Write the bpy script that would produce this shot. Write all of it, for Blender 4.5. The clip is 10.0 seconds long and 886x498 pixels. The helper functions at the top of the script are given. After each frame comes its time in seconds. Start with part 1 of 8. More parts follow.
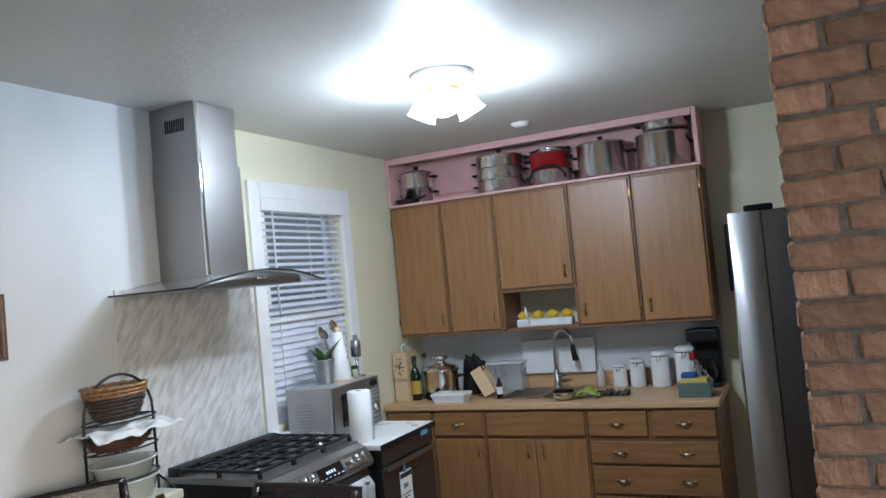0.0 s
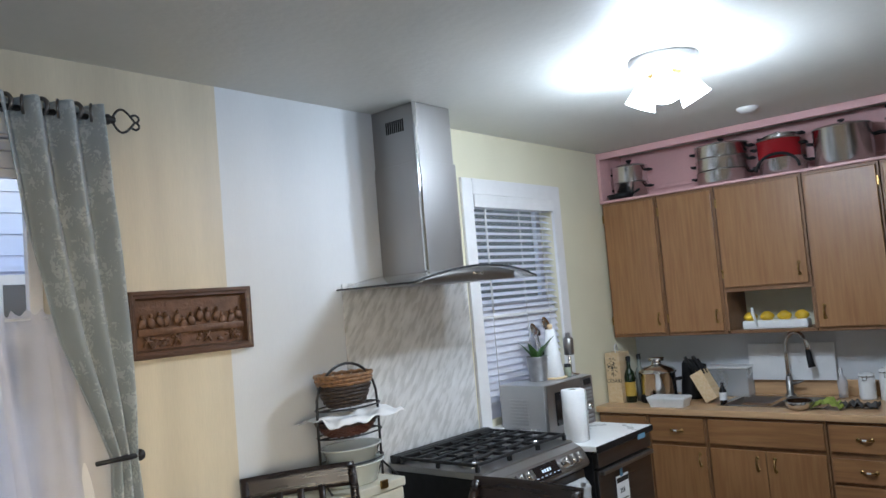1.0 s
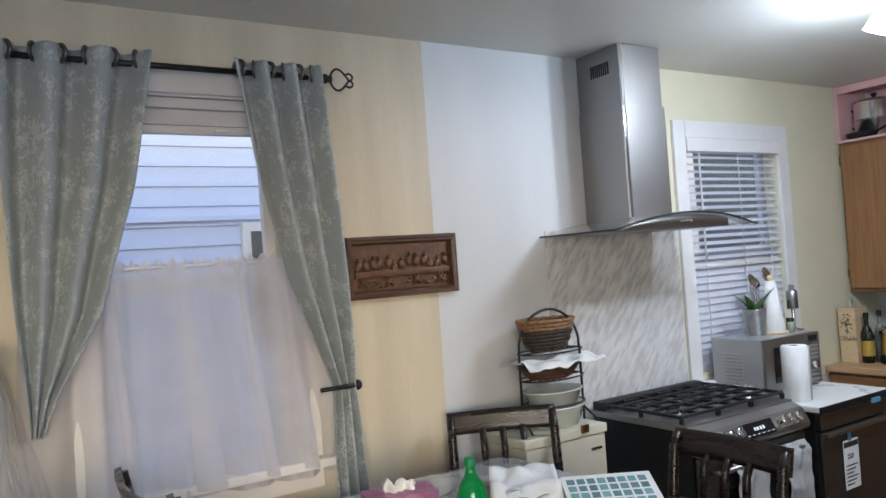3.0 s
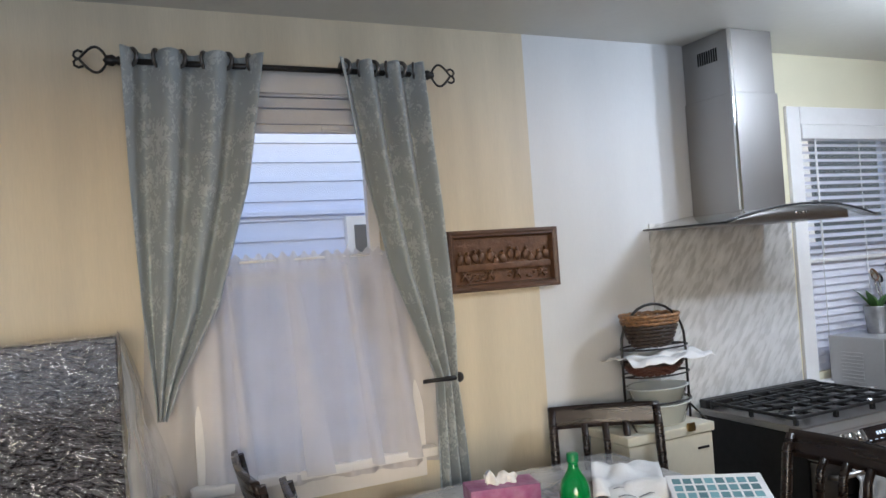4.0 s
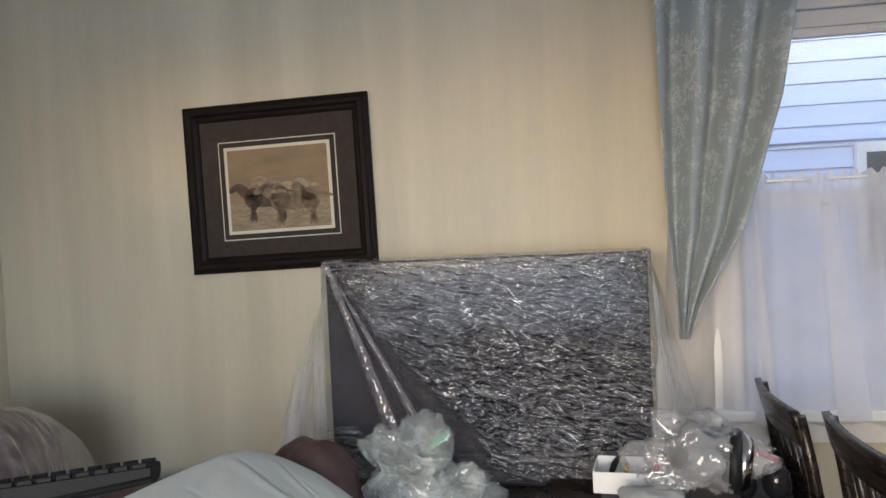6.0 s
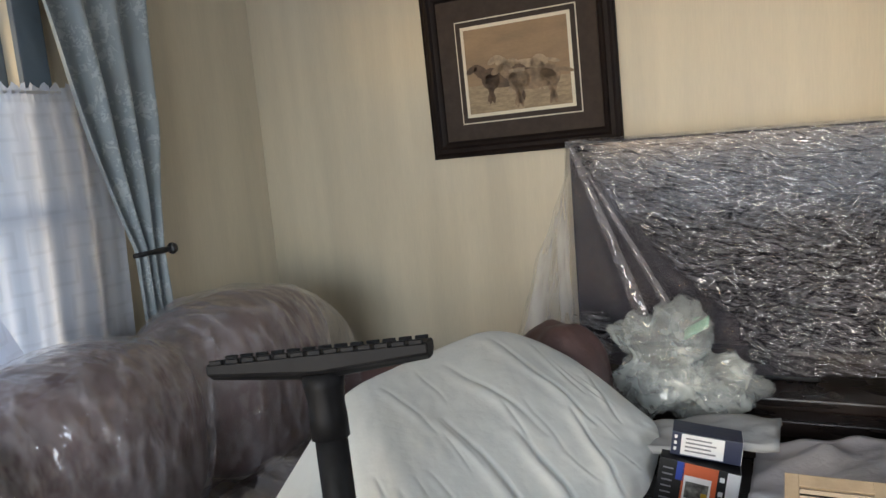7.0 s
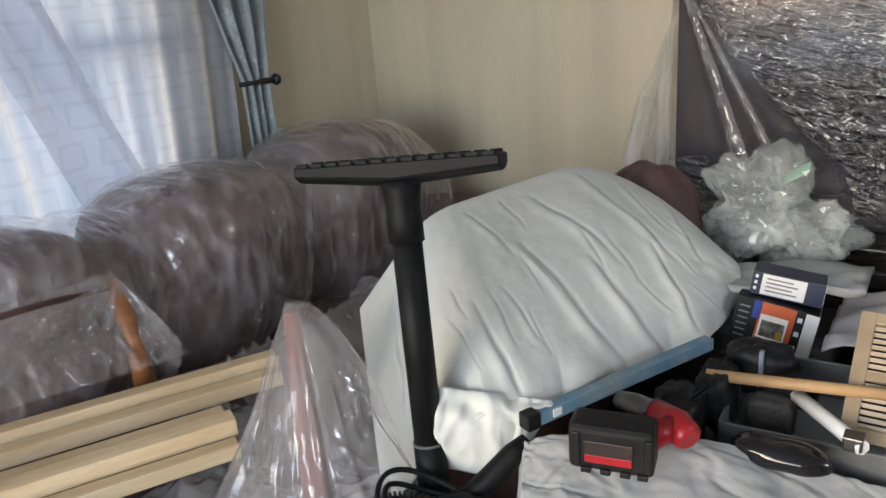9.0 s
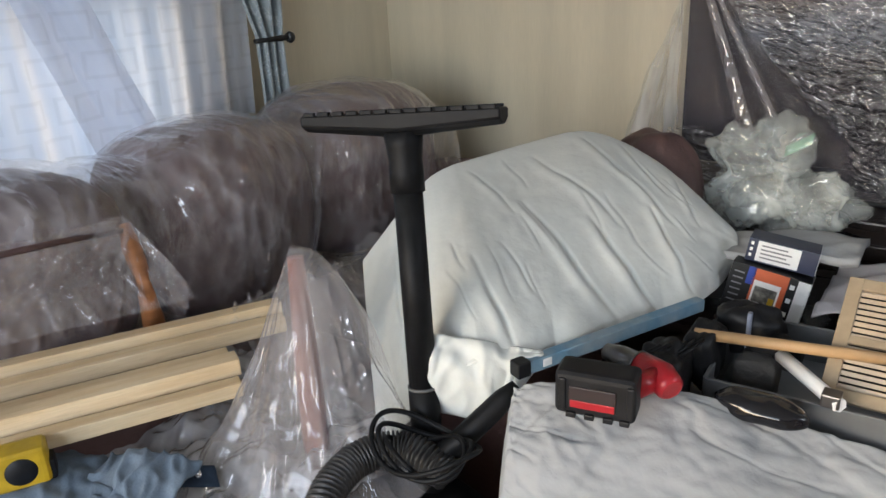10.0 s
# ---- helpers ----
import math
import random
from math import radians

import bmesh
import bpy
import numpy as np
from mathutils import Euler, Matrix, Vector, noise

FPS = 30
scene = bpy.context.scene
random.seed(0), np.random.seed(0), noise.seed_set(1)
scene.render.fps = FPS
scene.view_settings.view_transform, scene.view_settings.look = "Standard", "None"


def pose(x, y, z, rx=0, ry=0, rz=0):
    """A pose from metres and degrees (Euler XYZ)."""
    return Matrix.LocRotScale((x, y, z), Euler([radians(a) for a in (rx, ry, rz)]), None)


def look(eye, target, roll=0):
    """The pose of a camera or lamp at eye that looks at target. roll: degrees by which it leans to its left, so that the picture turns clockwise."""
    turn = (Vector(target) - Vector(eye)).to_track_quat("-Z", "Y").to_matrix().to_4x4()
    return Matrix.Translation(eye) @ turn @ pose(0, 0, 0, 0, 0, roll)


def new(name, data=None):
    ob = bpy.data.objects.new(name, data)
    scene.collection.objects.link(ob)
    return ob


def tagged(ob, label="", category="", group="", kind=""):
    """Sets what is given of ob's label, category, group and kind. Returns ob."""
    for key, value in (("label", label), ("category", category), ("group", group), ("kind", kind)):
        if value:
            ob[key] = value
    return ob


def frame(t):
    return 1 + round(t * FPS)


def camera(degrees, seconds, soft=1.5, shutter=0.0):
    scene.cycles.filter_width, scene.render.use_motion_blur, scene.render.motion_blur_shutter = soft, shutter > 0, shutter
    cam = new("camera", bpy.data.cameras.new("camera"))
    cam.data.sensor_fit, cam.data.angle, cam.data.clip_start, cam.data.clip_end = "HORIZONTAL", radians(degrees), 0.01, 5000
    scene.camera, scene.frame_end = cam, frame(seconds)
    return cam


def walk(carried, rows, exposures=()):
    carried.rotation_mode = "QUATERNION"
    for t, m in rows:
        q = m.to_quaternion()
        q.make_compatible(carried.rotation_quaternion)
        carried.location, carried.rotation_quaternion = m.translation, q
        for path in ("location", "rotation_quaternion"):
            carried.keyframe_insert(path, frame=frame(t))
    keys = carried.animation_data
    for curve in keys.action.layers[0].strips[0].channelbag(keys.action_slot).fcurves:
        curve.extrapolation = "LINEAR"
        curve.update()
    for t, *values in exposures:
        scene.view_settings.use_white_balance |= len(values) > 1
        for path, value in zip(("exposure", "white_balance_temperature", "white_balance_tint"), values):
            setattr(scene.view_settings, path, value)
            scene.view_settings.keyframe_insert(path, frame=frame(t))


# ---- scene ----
cam = camera(60.9, 10.0)

PATH = [
    (0, (0.244, -2.768, 1.746), (2.049, -1.91, 1.829), -5.4),
    (0.5, (0.249, -2.689, 1.738), (1.973, -1.68, 1.841), -5.4),
    (1, (0.261, -2.687, 1.737), (1.774, -1.386, 1.865), -4.8),
    (1.5, (0.284, -2.712, 1.726), (1.554, -1.173, 1.863), -4.4),
    (2, (0.299, -2.729, 1.722), (1.459, -1.101, 1.796), -4.1),
    (2.5, (0.297, -2.746, 1.723), (1.4, -1.078, 1.768), -4.1),
    (4, (0.278, -2.767, 1.737), (1.125, -0.956, 1.768), -4.0),
    (4.5, (0.235, -2.75, 1.714), (0.761, -0.821, 1.748), -3.7),
    (5, (0.198, -2.739, 1.707), (0.45, -0.755, 1.737), -3.1),
    (5.5, (0.158, -2.725, 1.689), (0.074, -0.727, 1.7), -2.7),
    (5.7, (0.131, -2.709, 1.679), (-0.039, -0.716, 1.668), -2.5),
    (6.8, (-0.04, -2.619, 1.659), (-0.804, -0.785, 1.425), -4.6),
    (7, (-0.032, -2.614, 1.648), (-0.899, -0.838, 1.342), -5.0),
    (7.5, (-0.002, -2.611, 1.623), (-1.036, -0.955, 1.19), -6.3),
    (8, (0.009, -2.616, 1.605), (-1.077, -1.023, 1.072), -6.4),
    (8.5, (0.023, -2.621, 1.598), (-1.077, -1.047, 1.037), -5.6),
    (9, (0.036, -2.634, 1.575), (-1.06, -1.087, 0.937), -4.6),
    (9.5, (0.058, -2.649, 1.556), (-1.046, -1.131, 0.866), -4.0),
    (10, (0.084, -2.666, 1.552), (-1.027, -1.16, 0.848), -2.9),
]
walk(cam, [(t, look(eye, target, roll)) for t, eye, target, roll in PATH],
     exposures=[(0, -0.15, 5450, 7), (1.5, -0.25, 5550, 9), (2.5, -0.25, 5600, 10), (4.5, -0.2, 5650, 11), (5.5, -0.05, 5450, 10), (7, 0.1, 5750, 10), (10, 0.2, 5800, 10)])

# ---- light ----
world = bpy.data.worlds.new("dusk_sky")
scene.world = world
world.use_nodes = True
sky = world.node_tree.nodes.new("ShaderNodeTexSky")
sky.sky_type = "NISHITA"
sky.sun_disc = False
sky.sun_elevation = radians(14)
sky.sun_rotation = radians(200)
world.node_tree.links.new(sky.outputs[0], world.node_tree.nodes["Background"].inputs[0])
world.node_tree.nodes["Background"].inputs[1].default_value = 0.42


BULB = 30


def lamp(name, kind, m, energy, colour, **more):
    data = bpy.data.lights.new(name, kind)
    data.energy, data.color = energy, colour
    if "size" in more:
        data.shape, data.size, data.size_y = "RECTANGLE", more["size"][0], more["size"][1]
    if "radius" in more:
        data.shadow_soft_size = more["radius"]
    ob = new(name, data)
    ob.matrix_world = m
    return ob


SOUTH, WEST_SKY = 52, 6
lamp("south_window_sky", "AREA", look((-0.5, -4.72, 1.6), (-0.5, 0, 1.4)), SOUTH, (0.91, 0.945, 1.0), size=(2.4, 1.6))
lamp("west_window_sky", "AREA", look((-2.32, -1.7, 1.55), (0, -1.7, 1.4)), WEST_SKY, (0.86, 0.92, 1.0), size=(1.5, 1.6))

# ---- materials ----
def mat(name, col, rough=0.5, metal=0.0, var=0.12, scale=5.0, bump=0.05, bscale=60.0, stretch=(1, 1, 1), col2=None, spec=0.5,
        alpha=1.0, trans=0.0, rot=(0, 0, 0), emit=None, sheen=0.0, rvar=0.1, dist=0.004, per=0.0, coat=0.0, detail=4.0):
    """A surface with colour variation at two scales, uneven gloss and fine relief."""
    m = bpy.data.materials.new(name)
    m.use_nodes = True
    nt = m.node_tree
    n, l = nt.nodes, nt.links
    b = n["Principled BSDF"]
    co = n.new("ShaderNodeTexCoord")
    mp = n.new("ShaderNodeMapping")
    mp.vector_type = "TEXTURE"
    mp.inputs["Scale"].default_value = [1 / s for s in stretch]
    mp.inputs["Rotation"].default_value = [radians(a) for a in rot]
    l.new(co.outputs["Object"], mp.inputs[0])
    big, fine = n.new("ShaderNodeTexNoise"), n.new("ShaderNodeTexNoise")
    big.inputs["Scale"].default_value, fine.inputs["Scale"].default_value = scale, bscale
    big.inputs["Detail"].default_value = detail
    fine.inputs["Detail"].default_value = 6
    l.new(mp.outputs[0], big.inputs[0])
    l.new(mp.outputs[0], fine.inputs[0])
    c2 = col2 or tuple(c * (1 - 1.6 * var) for c in col)
    ramp = n.new("ShaderNodeValToRGB")
    ramp.color_ramp.elements[0].position, ramp.color_ramp.elements[1].position = 0.35, 0.68
    ramp.color_ramp.elements[0].color, ramp.color_ramp.elements[1].color = (*c2, 1), (*col, 1)
    l.new(big.outputs[0], ramp.inputs[0])
    mix = n.new("ShaderNodeMix")
    mix.data_type, mix.blend_type = "RGBA", "MULTIPLY"
    mix.inputs[0].default_value = 1.0
    r2 = n.new("ShaderNodeValToRGB")
    r2.color_ramp.elements[0].color = (1 - var, 1 - var, 1 - var, 1)
    r2.color_ramp.elements[1].color = (1 + var * 0.3,) * 3 + (1,)
    l.new(fine.outputs[0], r2.inputs[0])
    l.new(ramp.outputs[0], mix.inputs[6])
    l.new(r2.outputs[0], mix.inputs[7])
    out = mix.outputs[2]
    if per:
        info = n.new("ShaderNodeObjectInfo")
        hsv = n.new("ShaderNodeHueSaturation")
        mr = n.new("ShaderNodeMapRange")
        mr.inputs[3].default_value, mr.inputs[4].default_value = 1 - per, 1 + per
        l.new(info.outputs["Random"], mr.inputs[0])
        l.new(mr.outputs[0], hsv.inputs["Value"])
        l.new(out, hsv.inputs["Color"])
        out = hsv.outputs[0]
    l.new(out, b.inputs["Base Color"])
    mrr = n.new("ShaderNodeMapRange")
    mrr.inputs[3].default_value, mrr.inputs[4].default_value = max(0.02, rough - rvar), min(1, rough + rvar)
    l.new(big.outputs[0], mrr.inputs[0])
    l.new(mrr.outputs[0], b.inputs["Roughness"])
    b.inputs["Metallic"].default_value = metal
    b.inputs["Specular IOR Level"].default_value = spec
    b.inputs["Alpha"].default_value = alpha
    b.inputs["Transmission Weight"].default_value = trans
    b.inputs["Sheen Weight"].default_value = sheen
    b.inputs["Coat Weight"].default_value = coat
    if emit:
        b.inputs["Emission Color"].default_value = (*emit[:3], 1)
        b.inputs["Emission Strength"].default_value = emit[3]
    if bump:
        bp = n.new("ShaderNodeBump")
        bp.inputs["Strength"].default_value, bp.inputs["Distance"].default_value = min(1, bump * 4), dist
        l.new(fine.outputs[0], bp.inputs["Height"])
        l.new(bp.outputs[0], b.inputs["Normal"])
    return m


def film(name, tint, haze, rough, bscale, strength, stretch=(1, 1, 1), dist=0.02, gloss=1.0, facet=False, crease=0.6, turn=0.0, ior=1.55):
    """Thin clear plastic sheeting: mostly see-through, slightly milky, with crinkled gloss."""
    m = bpy.data.materials.new(name)
    m.use_nodes = True
    nt = m.node_tree
    n, l = nt.nodes, nt.links
    outp = n["Material Output"]
    n.remove(n["Principled BSDF"])
    co, mp = n.new("ShaderNodeTexCoord"), n.new("ShaderNodeMapping")
    mp.vector_type = "TEXTURE"
    mp.inputs["Scale"].default_value = [1 / q for q in stretch]
    mp.inputs["Rotation"].default_value = (0, radians(turn), 0)
    l.new(co.outputs["Object"], mp.inputs[0])
    a, v = n.new("ShaderNodeTexNoise"), n.new("ShaderNodeTexNoise")
    a.inputs["Scale"].default_value, a.inputs["Detail"].default_value, a.inputs["Distortion"].default_value = bscale, 3, 1.2
    v.inputs["Scale"].default_value, v.inputs["Detail"].default_value = bscale * 0.22, 2
    l.new(mp.outputs[0], a.inputs[0])
    l.new(mp.outputs[0], v.inputs[0])
    add = n.new("ShaderNodeMath")
    add.operation = "MULTIPLY"
    l.new(a.outputs[0], add.inputs[0])
    l.new(v.outputs[0], add.inputs[1])
    bp = n.new("ShaderNodeBump")
    bp.inputs["Strength"].default_value, bp.inputs["Distance"].default_value = strength, dist
    if facet:
        # sharp creases between flat facets, at two sizes, bent by a slow swirl
        sw, big, small, both = n.new("ShaderNodeVectorMath"), n.new("ShaderNodeTexVoronoi"), n.new("ShaderNodeTexVoronoi"), n.new("ShaderNodeMath")
        sw.operation = "MULTIPLY_ADD"
        sw.inputs[1].default_value = (0.08, 0.08, 0.08)
        l.new(v.outputs["Color"], sw.inputs[0])
        l.new(mp.outputs[0], sw.inputs[2])
        for vt, k in ((big, 1.0), (small, 2.7)):
            vt.inputs["Scale"].default_value = bscale * k
            l.new(sw.outputs[0], vt.inputs["Vector"])
        both.operation = "MULTIPLY_ADD"
        both.inputs[1].default_value = 0.3
        l.new(small.outputs["Distance"], both.inputs[0])
        l.new(big.outputs["Distance"], both.inputs[2])
        l.new(both.outputs[0], bp.inputs["Height"])
    else:
        l.new(add.outputs[0], bp.inputs["Height"])
    clear, milk, shine = n.new("ShaderNodeBsdfTransparent"), n.new("ShaderNodeBsdfDiffuse"), n.new("ShaderNodeBsdfGlossy")
    milk.inputs[0].default_value = (*tint, 1)
    shine.inputs["Roughness"].default_value = rough
    shine.inputs[0].default_value = (gloss, gloss, gloss, 1)
    l.new(bp.outputs[0], shine.inputs["Normal"])
    l.new(bp.outputs[0], milk.inputs["Normal"])
    m1, m2, fr = n.new("ShaderNodeMixShader"), n.new("ShaderNodeMixShader"), n.new("ShaderNodeLayerWeight")
    mh = n.new("ShaderNodeMapRange")
    mh.inputs[1].default_value, mh.inputs[2].default_value = 0.3, 0.7
    mh.inputs[3].default_value, mh.inputs[4].default_value = haze * 0.5, min(1, haze * 1.5)
    l.new(v.outputs[0], mh.inputs[0])
    hz = mh.outputs[0]
    if facet:
        # the sheet is milkier along the ridges between the facets
        cr_, mu = n.new("ShaderNodeMapRange"), n.new("ShaderNodeMath")
        cr_.inputs[1].default_value, cr_.inputs[2].default_value = 0.55, 1.0
        cr_.inputs[3].default_value, cr_.inputs[4].default_value = 0.0, crease
        l.new(both.outputs[0], cr_.inputs[0])
        mu.operation, mu.use_clamp = "ADD", True
        l.new(cr_.outputs[0], mu.inputs[0])
        l.new(hz, mu.inputs[1])
        hz = mu.outputs[0]
    l.new(hz, m1.inputs[0])
    l.new(clear.outputs[0], m1.inputs[1])
    l.new(milk.outputs[0], m1.inputs[2])
    pw, sc = n.new("ShaderNodeMath"), n.new("ShaderNodeMath")
    pw.operation, pw.inputs[1].default_value = "POWER", 4.0
    sc.operation, sc.inputs[1].default_value, sc.inputs[2].default_value = "MULTIPLY_ADD", 0.75, 2 * ((ior - 1) / (ior + 1)) ** 2
    fr.inputs[0].default_value = 0.5
    l.new(bp.outputs[0], fr.inputs["Normal"])
    l.new(fr.outputs["Facing"], pw.inputs[0])
    l.new(pw.outputs[0], sc.inputs[0])
    l.new(sc.outputs[0], m2.inputs[0])
    l.new(m1.outputs[0], m2.inputs[1])
    l.new(shine.outputs[0], m2.inputs[2])
    l.new(m2.outputs[0], outp.inputs[0])
    return m


def fabric(name, col, clear, motif=None, see=0.0, squares=0.0):
    """Curtain cloth that lets some light through; motif: colour and scale of a woven pattern."""
    m = mat(name, col, rough=0.85, var=0.08, scale=9, bump=0.12, bscale=350, sheen=0.3, dist=0.001)
    nt = m.node_tree
    n, l = nt.nodes, nt.links
    b, o = n["Principled BSDF"], n["Material Output"]
    if motif:
        mc, ms, thr = motif
        co = n.new("ShaderNodeTexCoord")
        vo, nz_ = n.new("ShaderNodeTexNoise"), n.new("ShaderNodeTexNoise")
        vo.inputs["Scale"].default_value, vo.inputs["Detail"].default_value, vo.inputs["Distortion"].default_value = ms, 2, 1.5
        nz_.inputs["Scale"].default_value = ms * 0.28
        l.new(co.outputs["Object"], vo.inputs[0])
        l.new(co.outputs["Object"], nz_.inputs[0])
        mu = n.new("ShaderNodeMath")
        mu.operation = "MULTIPLY"
        l.new(vo.outputs[0], mu.inputs[0])
        l.new(nz_.outputs[0], mu.inputs[1])
        st = n.new("ShaderNodeValToRGB")
        st.color_ramp.elements[0].position, st.color_ramp.elements[1].position = thr, thr + 0.03
        st.color_ramp.elements[0].color, st.color_ramp.elements[1].color = (0, 0, 0, 1), (1, 1, 1, 1)
        l.new(mu.outputs[0], st.inputs[0])
        mx = n.new("ShaderNodeMix")
        mx.data_type = "RGBA"
        l.new(st.outputs[0], mx.inputs[0])
        l.new(b.inputs["Base Color"].links[0].from_socket, mx.inputs[6])
        mx.inputs[7].default_value = (*mc, 1)
        l.new(mx.outputs[2], b.inputs["Base Color"])
    tr, ms2 = n.new("ShaderNodeBsdfTranslucent"), n.new("ShaderNodeMixShader")
    tr.inputs[0].default_value = (*col, 1)
    if squares:
        # denser woven squares in rows across the thin cloth
        co, sp, cm, br = [n.new("ShaderNode" + q) for q in ("TexCoord", "SeparateXYZ", "CombineXYZ", "TexBrick")]
        l.new(co.outputs["Object"], sp.inputs[0])
        l.new(sp.outputs[1], cm.inputs[0])
        l.new(sp.outputs[2], cm.inputs[1])
        l.new(cm.outputs[0], br.inputs[0])
        b2, d_, mx_ = n.new("ShaderNodeTexBrick"), n.new("ShaderNodeMath"), n.new("ShaderNodeMix")
        l.new(cm.outputs[0], b2.inputs[0])
        for q, gap in ((br, 0.018), (b2, 0.030)):
            q.offset, q.squash = 0.5, 1.0
            q.inputs["Scale"].default_value = 1.0
            q.inputs["Brick Width"].default_value, q.inputs["Row Height"].default_value = 0.125, 0.11
            q.inputs["Mortar Size"].default_value, q.inputs["Mortar Smooth"].default_value = gap, 0.25
        d_.operation = "SUBTRACT"
        l.new(b2.outputs["Fac"], d_.inputs[0])
        l.new(br.outputs["Fac"], d_.inputs[1])
        mx_.data_type = "RGBA"
        l.new(d_.outputs[0], mx_.inputs[0])
        mx_.inputs[6].default_value = (*[c * (1 - 0.35 * squares) for c in col], 1)
        mx_.inputs[7].default_value = (*[c * (1 - 2.4 * squares) for c in col], 1)
        l.new(mx_.outputs[2], tr.inputs[0])
    ms2.inputs[0].default_value = clear
    l.new(b.outputs[0], ms2.inputs[1])
    l.new(tr.outputs[0], ms2.inputs[2])
    last = ms2.outputs[0]
    if see:
        ms3, tp = n.new("ShaderNodeMixShader"), n.new("ShaderNodeBsdfTransparent")
        ms3.inputs[0].default_value = see
        l.new(last, ms3.inputs[1])
        l.new(tp.outputs[0], ms3.inputs[2])
        last = ms3.outputs[0]
    l.new(last, o.inputs[0])
    return m


M = {}
# the upright streaks in the beige are sheen of rolled paint, put into the colour
M["beige"] = mat("beige_wall_paint", (0.67, 0.595, 0.445), 0.45, var=0.11, scale=2.8, stretch=(2.2, 2.2, 0.18), bump=0.03, bscale=90, rvar=0.15)
M["white_wall"] = mat("white_wall_paint", (0.66, 0.675, 0.69), 0.5, var=0.06, scale=1.6, stretch=(2, 2, 0.3), bump=0.03, bscale=90)
M["cream"] = mat("cream_kitchen_paint", (0.74, 0.70, 0.52), 0.5, var=0.04, scale=2, bump=0.03, bscale=90)
M["ceiling"] = mat("ceiling_paint", (0.70, 0.69, 0.64), 0.5, var=0.05, scale=1.1, bump=0.04, bscale=30, dist=0.01)
# unseen floor; its brown is lightened to bounce more light into the corners
M["floor"] = mat("worn_floor_boards", (0.42, 0.30, 0.18), 0.45, var=0.3, scale=4, stretch=(1, 9, 1), bscale=40)
M["trim"] = mat("white_trim_paint", (0.78, 0.77, 0.76), 0.35, var=0.04, scale=8, bump=0.03)
M["sash"] = mat("window_sash_vinyl", (0.72, 0.72, 0.74), 0.35, var=0.05, scale=8)
M["bluesash"] = mat("blue_grey_sash", (0.10, 0.13, 0.16), 0.45, var=0.1)
M["darkframe"] = mat("dark_window_frame", (0.05, 0.06, 0.07), 0.4)
M["glass"] = mat("window_glass", (1, 1, 1), 0.02, var=0, bump=0, alpha=0.06, rvar=0.01, spec=0.6)
# white siding; the blue cast of the daylight is put into its colour
M["siding"] = mat("sky_tinted_siding", (0.60, 0.68, 0.90), 0.6, var=0.05, scale=3, stretch=(0.5, 1, 4))
M["brick"] = mat("orange_brick", (0.55, 0.325, 0.21), 0.9, var=0.3, scale=16, bump=0.6, bscale=60, dist=0.008, per=0.34, col2=(0.38, 0.20, 0.12))
M["mortar"] = mat("grey_mortar", (0.27, 0.215, 0.165), 0.95, var=0.25, scale=25, bump=0.5, bscale=90, dist=0.005)
M["oak"] = mat("oak_veneer", (0.33, 0.17, 0.066), 0.38, var=0.14, scale=5, stretch=(9, 9, 0.55), bump=0.06, bscale=26, col2=(0.25, 0.12, 0.045), dist=0.002)
M["oakh"] = mat("oak_drawer_veneer", (0.31, 0.16, 0.06), 0.38, var=0.18, scale=5, stretch=(9, 0.6, 9), bump=0.06, bscale=26, col2=(0.22, 0.105, 0.04), dist=0.002)
# darkened copy of the oak: shade behind and between the doors as colour
M["oak_shade"] = mat("oak_shadow_frame", (0.24, 0.12, 0.05), 0.45, var=0.15, scale=5, stretch=(9, 9, 0.6), bscale=30)
M["pink"] = mat("pink_shelf_paint", (0.72, 0.43, 0.42), 0.5, var=0.06, scale=4)
M["counter"] = mat("butcher_block_laminate", (0.62, 0.40, 0.21), 0.35, var=0.12, scale=6, stretch=(7, 0.6, 7), bscale=50)
M["brass"] = mat("aged_brass", (0.42, 0.27, 0.10), 0.3, metal=1, var=0.2, scale=40)
M["steel"] = mat("brushed_steel", (0.37, 0.36, 0.35), 0.38, metal=1, var=0.02, scale=3, stretch=(5, 5, 0.3), bump=0.015, bscale=90, dist=0.0005, rvar=0.04)
M["darksteel"] = mat("dark_stainless", (0.16, 0.15, 0.145), 0.32, metal=0.9, var=0.08, scale=6, stretch=(0.5, 8, 8), bump=0.02)
M["chrome"] = mat("polished_steel", (0.72, 0.71, 0.70), 0.1, metal=1, var=0.03, scale=10, bump=0, rvar=0.04)
PAN = mat("pan_steel", (0.80, 0.79, 0.77), 0.24, metal=1, var=0.05, scale=8, stretch=(1, 1, 6), bump=0.02, rvar=0.06)
M["black"] = mat("black_plastic", (0.014, 0.014, 0.016), 0.5, spec=0.28, var=0.3, scale=30, bump=0.08, bscale=200, dist=0.001)
M["rubber"] = mat("black_wand_plastic", (0.011, 0.011, 0.012), 0.55, spec=0.2, var=0.35, scale=25, bump=0.06, bscale=160, dist=0.001)
M["iron"] = mat("cast_iron", (0.014, 0.014, 0.015), 0.5, var=0.3, scale=40, bump=0.2, bscale=250, dist=0.001)
M["wire"] = mat("black_wire", (0.012, 0.011, 0.011), 0.4, var=0.2, scale=40)
M["marble"] = mat("marble_panel", (0.74, 0.74, 0.73), 0.28, var=0.10, scale=11, bump=0, bscale=30, col2=(0.50, 0.50, 0.49), stretch=(3.2, 1, 0.9), rot=(0, 38, 0), detail=8)
M["white"] = mat("white_enamel", (0.8, 0.8, 0.79), 0.3, var=0.04, scale=8)
M["paper"] = mat("white_paper", (0.82, 0.82, 0.82), 0.9, var=0.05, scale=12, bump=0.1, bscale=120)
